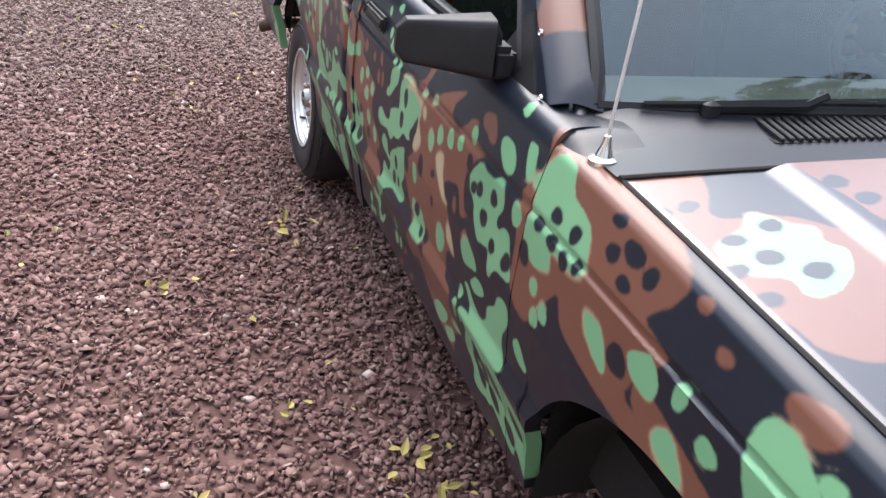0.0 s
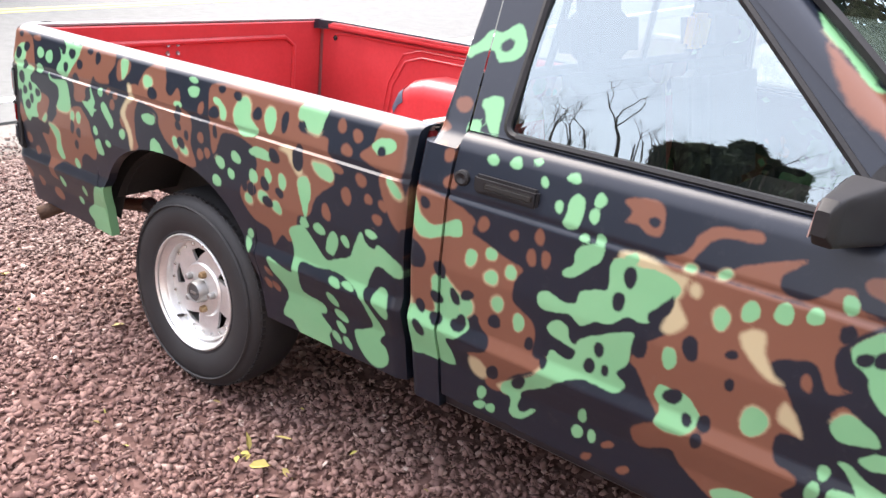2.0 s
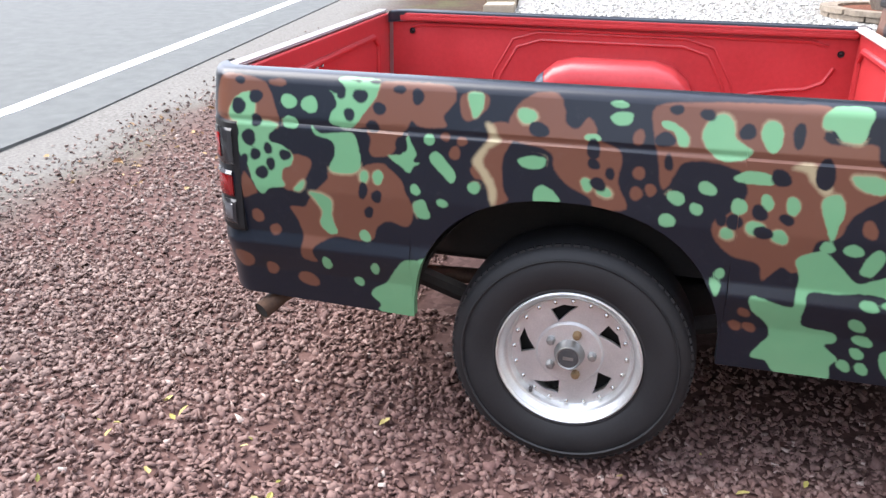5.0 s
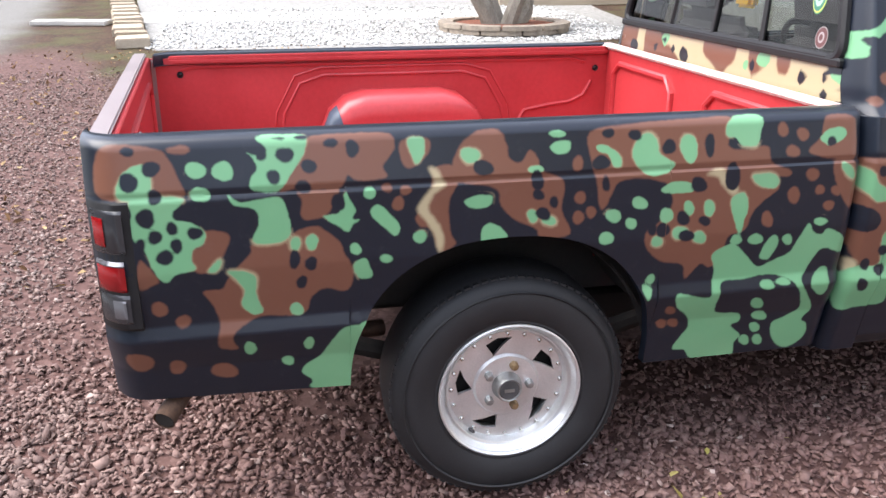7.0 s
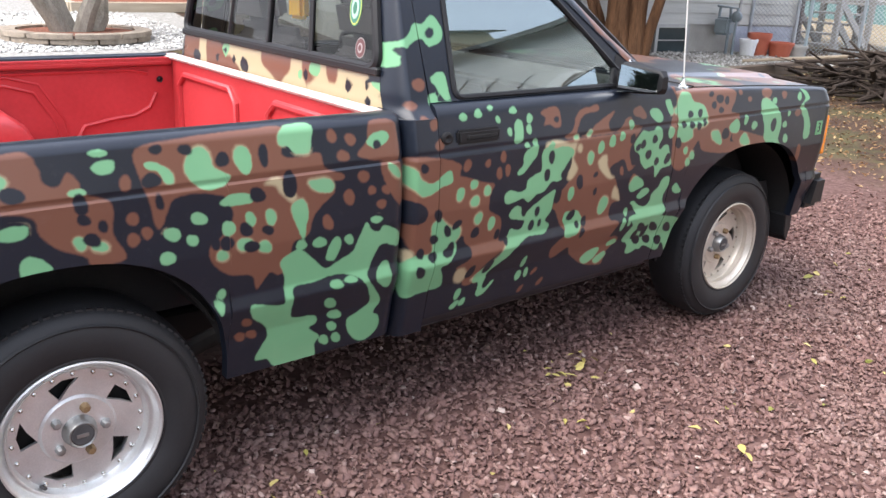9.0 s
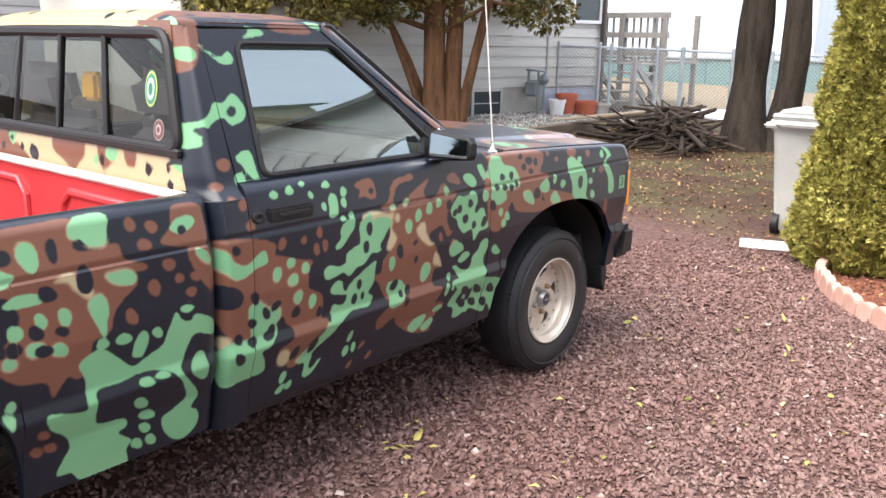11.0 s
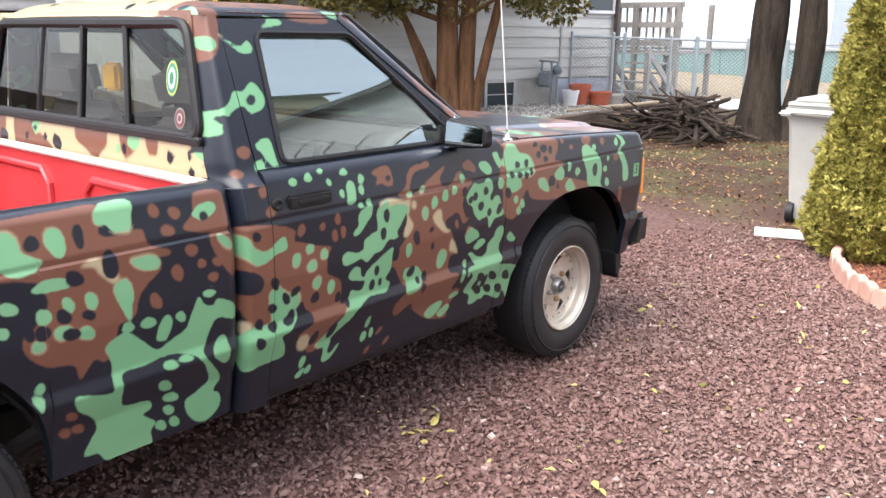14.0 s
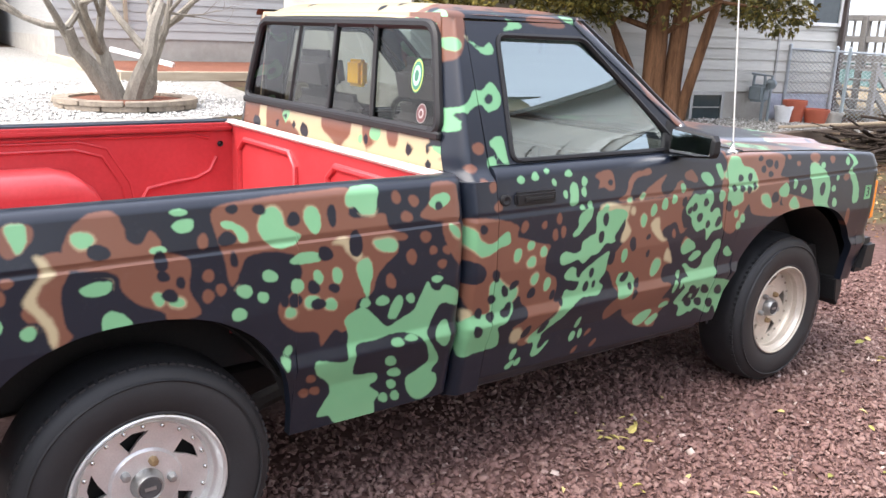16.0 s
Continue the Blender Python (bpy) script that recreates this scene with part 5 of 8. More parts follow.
def scatter_paint(panel, x0, x1, y0, y1, count, scale):
    """Spots for panels that are seen only at a glance."""
    patch, dot = paint_on(panel)
    for k in range(count):
        cx, cy = rng.uniform(x0, x1), rng.uniform(y0, y1)
        layer = rng.choice(["brown", "brown", "green"])
        r = rng.uniform(0.6, 1.6) * scale * (1.4 if layer == "brown" else 0.8)
        patch(layer, *[(cx + r * rng.uniform(0.5, 1.3) * math.cos(a), cy + r * rng.uniform(0.5, 1.3) * math.sin(a)) for a in np.linspace(0, 5.5, 8)])
        for j in range(rng.randint(0, 4)):
            dot(rng.choice(["dark", "dark", "green"]), cx + rng.gauss(0, r), cy + rng.gauss(0, r), 0.02, 0.016, rng.uniform(-90, 90))


scatter_paint("hood", 0.55, 1.6, -0.7, 0.42, 26, 0.085)
scatter_paint("hood", 0.08, 0.55, -0.7, -0.02, 12, 0.08)
scatter_paint("roof", 0.1, 1.55, 1.15, 1.85, 34, 0.075)
patch, dot = paint_on("roof")
patch("tan", (0.42, 1.66), (0.8, 1.63), (1.3, 1.66), (1.35, 1.83), (0.45, 1.83))
patch("brown", (0.15, 1.60), (0.40, 1.64), (0.44, 1.83), (0.15, 1.83))
patch, dot = paint_on("back")
patch("brown", (0.18, 1.43), (0.40, 1.43), (0.44, 1.52), (0.18, 1.52))
patch("tan", (0.44, 1.43), (0.9, 1.43), (1.40, 1.43), (1.40, 1.52), (0.9, 1.52), (0.44, 1.52))
scatter_paint("back", 0.1, 1.5, 1.0, 1.2, 10, 0.03)
sheet("hood", 150, 110, hood_place, HOOD_CAMO, truck, "hood", "hood in faded spotted camouflage that mirrors the sky")

# the dark gap round the hood
part("hood_gap", box(0.036, WIDE - 0.036, -0.58, 0.60, 0.95, 0.985), UNDER, truck)
for x in (0.0455, WIDE - 0.0455):
    part("hood_seam", tube([(x, y, hood_z(y) - 0.001) for y in np.linspace(0.352, -0.60, 20)], 0.0042, 6), UNDER, truck)
part("hood_seam", tube([(0.041 + (WIDE - 0.082) * u, 0.3535, 1.053 + 0.020 * (1 - (2 * u - 1) ** 2)) for u in np.linspace(0, 1, 24)], 0.0045, 6), UNDER, truck)


def cowl_place(u, v):
    x, y = 0.038 + (WIDE - 0.076) * u, 0.358 + 0.264 * v
    return x, y, 1.053 + 0.014 * (1 - (2 * u - 1) ** 2) + 0.040 * v ** 2.2 * min(1.0, min(u, 1 - u) * 16)


sheet("cowl", 40, 10, cowl_place, BLACK, truck, label="black cowl panel below the windscreen")
for left in (False, True):          # the foot of the front pillar runs out onto the cowl
    foot = [(0.108, 0.74, 1.135), (0.088, 0.66, 1.085), (0.073, 0.60, 1.060), (0.062, 0.54, 1.042), (0.054, 0.47, 1.030)]
    part("pillar_foot", tube(flip(foot, left), [0.008, 0.013, 0.013, 0.010, 0.005], 14), BLACK, truck, smooth=True)

# the corner between fender, door and pillar: a smooth black fillet
DOOR_TOP = [(0.008, 1.028), (0.022, 1.048), (0.030, 1.061), (0.042, 1.071), (0.063, 1.075), (0.095, 1.078), (0.135, 1.076)]
FENDER_TOP = [(0.008, 1.029), (0.020, 1.038), (0.026, 1.0445), (0.035, 1.049), (0.046, 1.051), (0.085, 1.054), (0.135, 1.056)]
for left in (False, True):
    verts = []
    for k in range(17):
        y = 0.425 + 0.255 * k / 16
        f = max(0.0, min(1.0, (y - 0.43) / 0.085))
        f = f * f * (3 - 2 * f)
        for a, b in zip(FENDER_TOP, DOOR_TOP):
            verts.append((a[0] + (b[0] - a[0]) * f, y, a[1] + (b[1] - a[1]) * f))
    faces = [(7 * k + j, 7 * k + j + 1, 7 * k + j + 8, 7 * k + j + 7) for k in range(16) for j in range(6)]
    mesh_object("cowl_corner", flip(verts, left), faces, BLACK, truck, True)

grille = part("cowl_grille", box(0.37, 1.24, 0.447, 0.545, 1.060, 1.0685), UNDER, truck, "black slatted air intake")
slat_me = None
for k in range(46):
    x = 0.385 + k * 0.0186
    if slat_me is None:
        s = part("slat", box(-0.004, 0.004, -0.040, 0.040, -0.004, 0.006, 0.002), TRIM, grille)
        slat_me = s.data
    else:
        s = new("slat", slat_me)
        s.parent = grille
    s.location = (x, 0.496, 1.0765)
    s.rotation_euler = (radians(6), 0, 0)


def roof_place(u, v):
    x = 0.178 + (WIDE - 0.356) * u
    y = 1.180 + 0.622 * v
    y -= 0.0 if v > 0.5 else 0.045 * (1 - (2 * u - 1) ** 2) * (1 - 2 * v)
    edge = 1 - abs(2 * u - 1) ** 5
    ends = 1 - max(0, abs(2 * v - 1.02) - 0.55) ** 2 * 2.2
    back = max(0.0, (v - 0.80) / 0.20)
    x += (WIDE / 2 - x) * 0.10 * back ** 3
    return x, y, 1.509 + 0.038 * edge * ends - 0.034 * back ** 2.4


sheet("roof", 90, 60, roof_place, CAMO, truck, "roof", "cab roof in camouflage")

# ---- glass
for ob in [o for o in truck.children_recursive if o.name.startswith("window_glass")]:
    ob.data.materials.append(GLASS)
    ob.visible_shadow = False


def screen_place(u, v):
    """The windscreen, bowed across."""
    lo, hi = Vector((0.105 + (WIDE - 0.21) * u, 0.628 - 0.075 * (1 - (2 * u - 1) ** 2), 1.088)), Vector((0.235 + (WIDE - 0.47) * u, 1.178 - 0.05 * (1 - (2 * u - 1) ** 2), 1.510))
    p = lo.lerp(hi, v)
    return p.x, p.y - 0.03 * math.sin(math.pi * v) * 0.4, p.z + 0.012 * math.sin(math.pi * v)


screen = sheet("windscreen", 24, 12, screen_place, SCREEN_GLASS, truck, label="bluish windscreen that mirrors the sky and an evergreen")
screen.visible_shadow = False
edge = [screen_place(u, 0.0) for u in np.linspace(0, 1, 12)] + [screen_place(1, v) for v in np.linspace(0.1, 1, 10)] + [screen_place(u, 1.0) for u in np.linspace(0.9, 0, 11)] + [screen_place(0, v) for v in np.linspace(0.9, 0, 10)]
part("windscreen_seal", tube(edge, 0.013, 6), TRIM, truck, smooth=True)

# ---- back of the cab with its sliding window
def back_y(z):
    return 1.848 - 0.02 * max(0.0, z - 1.05) - 0.043 * max(0.0, (z - 1.12) / 0.35)


back_out = [(0.115, 1.02), (0.225, 1.512), (WIDE - 0.225, 1.512), (WIDE - 0.115, 1.02)]
back_in = [(0.150, 1.165), (0.236, 1.478), (WIDE - 0.236, 1.478), (WIDE - 0.150, 1.165)]


def on_back(a, b):
    return a, back_y(b), b


patch, dot = paint_on("back")
patch("brown", (0.08, 1.20), (0.5, 1.20), (1.0, 1.20), (1.56, 1.20), (1.58, 0.98), (1.2, 0.98), (0.8, 0.98), (0.4, 0.98), (0.06, 0.98))
patch("tan", (1.37, 1.19), (1.30, 1.19), (1.30, 1.09), (1.31, 1.0), (1.42, 0.98), (1.40, 1.03), (1.36, 1.095))
patch("tan", (1.13, 1.20), (1.10, 1.09), (1.05, 1.065), (1.01, 1.035), (1.03, 0.97), (0.55, 0.97), (0.06, 0.97), (0.06, 1.20), (0.34, 1.20), (0.36, 1.09), (0.39, 1.075), (0.42, 1.09), (0.45, 1.19), (0.47, 1.19),
      (0.48, 1.09), (0.515, 1.06), (0.532, 1.035), (0.545, 1.05), (0.57, 1.085), (0.59, 1.19), (0.65, 1.19), (0.645, 1.09), (0.69, 1.055), (0.715, 1.03), (0.75, 1.04), (0.79, 1.06), (0.85, 1.09), (0.87, 1.19))
dot("dark", 1.386, 1.055, 0.040, 0.022)
dot("dark", 1.205, 1.066, 0.020, 0.017)
dot("dark", 0.978, 1.063, 0.036, 0.026, 15)
ob = ring_panel("cab_back", back_out, back_in, 0.0, on_back, CAMO, truck, n=40, m=10, panel="back", label="cab back wall with a dusty tan band under the window")
rw = empty("rear_window", "", "")
rw.parent = truck
for key in ("label", "category"):
    if key in rw:
        del rw[key]
frame_loop = rounded(back_in, 0.05)
part("frame", tube([(a, back_y(b) + 0.004, b) for a, b in frame_loop + frame_loop[:1]], 0.017, 8), TRIM, rw, "worn black window frame", smooth=True)
part("sill", box(0.14, WIDE - 0.14, 1.838, 1.862, 1.147, 1.172, 0.006), TRIM, rw)
bars = (0.155, 0.52, 0.80, 1.10, WIDE - 0.155)
for k in range(4):
    a, b = bars[k], bars[k + 1]
    lift = 0.004 if k in (1, 2) else -0.002

    def quad(x, z):
        lean = (x - WIDE / 2) * (1 - 0.10 * (z - 1.17) / 0.275) + WIDE / 2
        return lean, back_y(z) + lift, z

    g = mesh_object("pane", [quad(a, 1.165), quad(b, 1.165), quad(b, 1.480), quad(a, 1.480)], [(0, 1, 2, 3)], REAR_GLASS, rw)
    g.visible_shadow = False
    if k:
        p0, p1 = quad(a, 1.165), quad(a, 1.480)
        bm = box(-0.012, 0.012, -0.008, 0.010, 0, math.dist(p0, p1), 0.003)
        bmesh.ops.transform(bm, matrix=Matrix.Translation(p0) @ (Vector(p1) - Vector(p0)).to_track_quat("Z", "X").to_matrix().to_4x4() @ pose(0, 0, 0, 0, 0, 0), verts=bm.verts)
        part("bar", bm, TRIM, rw)
# two round stickers on the pane: rings of colour, one over the other
GREEN_STICKER = ((1.0, (0.05, 0.20, 0.09)), (0.93, (0.50, 0.52, 0.10)), (0.84, (0.03, 0.17, 0.11)), (0.60, (0.34, 0.52, 0.40)), (0.34, (0.02, 0.13, 0.08)))
MAROON_STICKER = ((1.0, (0.20, 0.19, 0.18)), (0.88, (0.10, 0.035, 0.035)), (0.50, (0.30, 0.27, 0.26)), (0.30, (0.09, 0.03, 0.03)))
for name, cx, cz, rx, rz, rings in (("green", 0.30, 1.325, 0.031, 0.052, GREEN_STICKER), ("maroon", 0.255, 1.215, 0.026, 0.030, MAROON_STICKER)):
    for k, (r, col) in enumerate(rings):
        w = np.linspace(0, 2 * math.pi, 25)[:-1]
        mesh_object("sticker_ring", [(cx + r * rx * math.cos(q), back_y(cz + r * rz * math.sin(q)) + 0.0008 * k, cz + r * rz * math.sin(q)) for q in w], [tuple(range(24))], plain(f"sticker_{name}_{k}", col), rw)

# ---- inside the cab
part("cab_floor", box(0.06, WIDE - 0.06, 0.6, 1.82, 0.42, 0.47), UNDER, truck)
part("headliner", box(0.24, WIDE - 0.24, 1.22, 1.78, 1.488, 1.497), VINYL, truck)
part("firewall", box(0.08, WIDE - 0.08, 0.58, 0.61, 0.45, 1.03), UNDER, truck)
for left in (False, True):
    seat = part("seat", box(0.16, 0.74, 1.05, 1.52, 0.62, 0.80, 0.05, 3) if not left else box(0.90, 1.48, 1.05, 1.52, 0.62, 0.80, 0.05, 3), SEAT, truck, "dark cloth bucket seat", smooth=True)
    cx = 0.45 if not left else 1.19
    bm = box(-0.26, 0.26, -0.06, 0.06, 0, 0.46, 0.05, 3)
    bmesh.ops.transform(bm, matrix=pose(cx, 1.53, 0.76, -12), verts=bm.verts)
    part("backrest", bm, SEAT, seat, smooth=True)
    bm = box(-0.15, 0.15, -0.05, 0.05, 0, 0.17, 0.045, 3)
    bmesh.ops.transform(bm, matrix=pose(cx, 1.645, 1.205, -10), verts=bm.verts)
    part("headrest", bm, SEAT, seat, smooth=True)
dash = part("dashboard", prism([(0.62, 1.085), (0.80, 1.085), (0.93, 1.03), (0.95, 0.90), (0.86, 0.78), (0.62, 0.78)], 0.09, WIDE - 0.09, "x", bevel=0.012), DASH, truck, "brown-grey dashboard")
part("instrument_hood", box(0.98, 1.42, 0.80, 0.985, 0.98, 1.095, 0.02, 2), SEAT, dash, smooth=True)
part("radio_panel", box(0.60, 0.92, 0.92, 0.965, 0.86, 1.02, 0.008), SEAT, dash)
for k in range(5):
    part("vent_slat", box(0.62, 0.78, 0.960, 0.972, 0.945 + 0.013 * k, 0.951 + 0.013 * k), TRIM, dash)
wheel_ring = [(1.20 + 0.185 * math.cos(a), 1.10 + 0.10 * math.sin(a), 1.02 + 0.155 * math.sin(a)) for a in np.linspace(0, 2 * math.pi, 33)]
steer = part("steering_wheel", tube(wheel_ring, 0.014, 8), SEAT, truck, smooth=True)
part("spoke", box(1.03, 1.37, 1.085, 1.11, 0.995, 1.03, 0.01), SEAT, steer)
part("column", tube([(1.20, 1.09, 1.01), (1.20, 0.9, 0.95)], 0.03, 10), SEAT, steer)
mir = part("inside_mirror", box(0.72, 0.94, 1.19, 1.215, 1.375, 1.435, 0.02, 3), SEAT, truck, smooth=True)
part("stem", tube([(0.83, 1.19, 1.43), (0.83, 1.15, 1.478)], 0.008, 6), SEAT, mir)
bm = box(0.92, 1.02, 1.60, 1.64, 1.245, 1.345, 0.012, 2)
part("bag", bm, YELLOW, truck, "yellow bag hanging behind the seats", smooth=True)

# ---- bed: floor, front panel, inner walls, wheel housings, tailgate
bed_front = part("bed_front_panel", box(0.075, WIDE - 0.075, 1.874, 1.902, 0.55, 1.035, 0.004), RED, truck, "red bed front panel with pressed ribs and tan overspray")
part("rail", box(0.072, WIDE - 0.072, 1.870, 1.918, 1.035, 1.058, 0.010, 2), mottled("oversprayed_rail", (0.50, 0.28, 0.25), (0.74, 0.66, 0.61), 14, 90, 0.45), bed_front, "dusty oversprayed top rail", smooth=True)
for a, b in ((0.20, 0.70), (0.94, 1.44)):
    part("rib", tube([(a, 1.905, 0.66), (a, 1.905, 0.94), (a + 0.05, 1.905, 0.985), (b - 0.05, 1.905, 0.985), (b, 1.905, 0.94), (b, 1.905, 0.66)], 0.013, 8), RED, bed_front, smooth=True)
floor = part("bed_floor", box(0.285, WIDE - 0.285, 1.89, 3.74, 0.555, 0.600), RED, truck)
for x0, x1 in ((0.112, 0.285), (WIDE - 0.285, WIDE - 0.112)):
    for y0, y1 in ((1.89, 2.32), (3.24, 3.74)):
        part("floor_strip", box(x0, x1, y0, y1, 0.560, 0.600), RED, floor)
for k in range(1, 10):
    part("ridge", box(0.16 + 0.128 * k, 0.20 + 0.128 * k, 1.91, 3.70, 0.600, 0.609, 0.004), RED, floor)
for left in (False, True):
    x0, x1 = (0.090, 0.112) if not left else (WIDE - 0.112, WIDE - 0.090)
    notch = [(2.778 + 0.47 * math.cos(math.pi * k / 12), 0.36 + 0.47 * math.sin(math.pi * k / 12)) for k in range(13)]
    notch = [p for p in notch if p[1] > 0.592]
    wall = part("bed_inner_wall", prism([(3.715, 1.034), (3.715, 0.59), (notch[0][0], 0.59), *notch, (notch[-1][0], 0.59), (1.895, 0.59), (1.895, 1.034)], x0, x1, "x"), RED, truck, "red inner bed wall")
    s = -1 if left else 1
    xi = x1 if not left else x0
    part("rail_flange", box(min(xi, xi + s * 0.018), max(xi, xi + s * 0.018), 1.905, 3.70, 1.012, 1.034, 0.006, 2), RED, wall, smooth=True)
    if left:
        part("top_cap", box(WIDE - 0.118, WIDE - 0.006, 1.905, 3.70, 1.0315, 1.043, 0.005, 2), RED, wall, smooth=True)
    rib = [(3.30, 0.62), (3.27, 0.80), (3.20, 0.925), (3.10, 0.955), (2.52, 0.955), (2.42, 0.925), (2.35, 0.80), (2.32, 0.62)]
    part("pressed_rib", tube([(xi, y, z) for y, z in rib], 0.006, 8), RED, wall, smooth=True)
    rib = [(3.33, 0.62), (3.30, 0.81), (3.22, 0.955), (3.11, 0.985), (2.51, 0.985), (2.40, 0.955), (2.32, 0.81), (2.29, 0.62)]
    part("pressed_rib", tube([(xi, y, z) for y, z in rib], 0.005, 8), RED, wall, smooth=True)
    rib = [(2.30, 0.70), (2.25, 0.78), (2.15, 0.80), (2.06, 0.81), (2.00, 0.84), (1.97, 0.90)]
    part("pressed_rib", tube([(xi, y, z) for y, z in rib], 0.008, 8), RED, wall, smooth=True)
    part("pressed_rib", tube([(xi, 3.66, 0.99), (xi, 3.60, 1.0), (xi, 2.06, 0.997), (xi, 2.0, 0.98)], 0.007, 6), RED, wall, smooth=True)
    for yy, zz in ((1.955, 0.955), (3.660, 0.972)):
        part("stake_pocket", lathe([(0, 0.001), (0.005, 0.010), (0.0, 0.013)], 12, centre=(xi + (0 if not left else -0.006), yy, zz)), TRIM, wall, smooth=True)
    # wheel housing: a low arched box
    verts, faces = [], []
    prof = [(-0.36, 0.60), (-0.345, 0.72), (-0.30, 0.82), (-0.235, 0.875), (-0.16, 0.895), (0.16, 0.895), (0.235, 0.875), (0.30, 0.82), (0.345, 0.72), (0.36, 0.60)]
    cols = [(0.0, 1.0), (0.10, 1.0), (0.145, 0.985), (0.17, 0.94), (0.185, 0.86), (0.19, 0.70)]
    for d, k in cols:
        for a, z in prof:
            verts.append(((x0 + 0.01 + d) if not left else (x1 - 0.01 - d), 2.785 + a * (1 - 0.25 * (1 - k)), 0.60 + (z - 0.60) * k))
    m = len(prof)
    for i in range(len(cols) - 1):
        for j in range(m - 1):
            faces.append((i * m + j, i * m + j + 1, (i + 1) * m + j + 1, (i + 1) * m + j))
    faces.append(tuple((len(cols) - 1) * m + j for j in range(m)))
    house = mesh_object("wheel_housing", verts, faces, RED, truck, True)
    if left:
        ends = [np.array(prof[6]) * 0.45 + np.array(prof[7]) * 0.55, np.array(prof[7]), np.array(prof[7]) * 0.4 + np.array(prof[8]) * 0.6]
        sv = [(x1 - 0.0125 - d, 2.788 + a * (1 - 0.25 * (1 - k)), 0.602 + (z - 0.60) * k) for d, k in cols[1:] for a, z in ends]
        mesh_object("scuff", sv, [(3 * i + j, 3 * i + j + 1, 3 * i + j + 4, 3 * i + j + 3) for i in range(len(cols) - 2) for j in range(2)], plain("blue_grey_scuff", (0.035, 0.055, 0.085), 0.5), house, True)
gate = part("tailgate", box(0.075, WIDE - 0.075, 3.735, 3.775, 0.55, 1.05, 0.008, 2), BLACK, truck, "closed tailgate, red inside", smooth=True)
part("inner_skin", box(0.115, WIDE - 0.115, 3.718, 3.738, 0.60, 1.042, 0.004), RED, gate)
part("top_edge", box(0.08, WIDE - 0.08, 3.730, 3.778, 1.044, 1.056, 0.005, 2), plain("oversprayed_edge", (0.24, 0.20, 0.20), 0.4), gate, smooth=True)
part("gate_rib", tube([(0.30, 3.716, 0.66), (0.30, 3.716, 0.93), (0.36, 3.716, 0.97), (1.28, 3.716, 0.97), (1.34, 3.716, 0.93), (1.34, 3.716, 0.66)], 0.012, 8), RED, gate, smooth=True)
for k in range(4):
    part("screw", lathe([(0, 0.001), (-0.006, 0.008), (0, 0.010)], 10, axis="y", centre=(0.62 + 0.05 * (k % 2), 3.716, 0.96 - 0.035 * (k // 2))), STEEL, gate)
part("gate_gap", box(WIDE - 0.115, WIDE - 0.088, 3.700, 3.716, 0.62, 1.03), STEEL, gate, "bare metal latch strip")

# ---- tail lamps
for left in (False, True):
    def lamp_piece(y0, y1, z0, z1, out, bevel):
        def edge_x(y):
            return 0.06 * max(0.0, (y - 3.66) / 0.09) ** 2.4
        bm = bmesh.new()
        cols = []
        for y in np.linspace(y0, y1, 8):
            xx = edge_x(y) - 0.011 - out
            cols.append([bm.verts.new((WIDE - p if left else p, y, z)) for p, z in ((xx + 0.05, z0), (xx + 0.006, z0), (xx, z0 + 0.008), (xx, z1 - 0.008), (xx + 0.006, z1), (xx + 0.05, z1))])
        for a, b in zip(cols, cols[1:]):
            for j in range(5):
                bm.faces.new((a[j], a[j + 1], b[j + 1], b[j]))
        for c in (cols[0], cols[-1]):
            bm.faces.new(c)
        return bm

    lamp = part("tail_lamp", lamp_piece(3.652, 3.748, 0.617, 0.926, 0.004, 0.01), TRIM, truck, "tail lamp with black housing and red and clear lenses", smooth=True)
    part("upper_lens", lamp_piece(3.668, 3.742, 0.80, 0.905, 0.009, 0.01), LAMP_SMOKE, lamp, smooth=True)
    part("red_lens", lamp_piece(3.712, 3.738, 0.815, 0.890, 0.012, 0.01), LAMP_RED, lamp, smooth=True)
    part("red_lens", lamp_piece(3.676, 3.742, 0.712, 0.782, 0.010, 0.01), LAMP_RED, lamp, smooth=True)
    part("clear_lens", lamp_piece(3.676, 3.742, 0.768, 0.784, 0.013, 0.01), LAMP_CLEAR, lamp, smooth=True)
    part("clear_lens", lamp_piece(3.672, 3.742, 0.635, 0.706, 0.009, 0.01), LAMP_SMOKE, lamp, smooth=True)
    part("reflector", lamp_piece(3.682, 3.712, 0.645, 0.698, 0.0115, 0.01), LAMP_CLEAR, lamp, smooth=True)

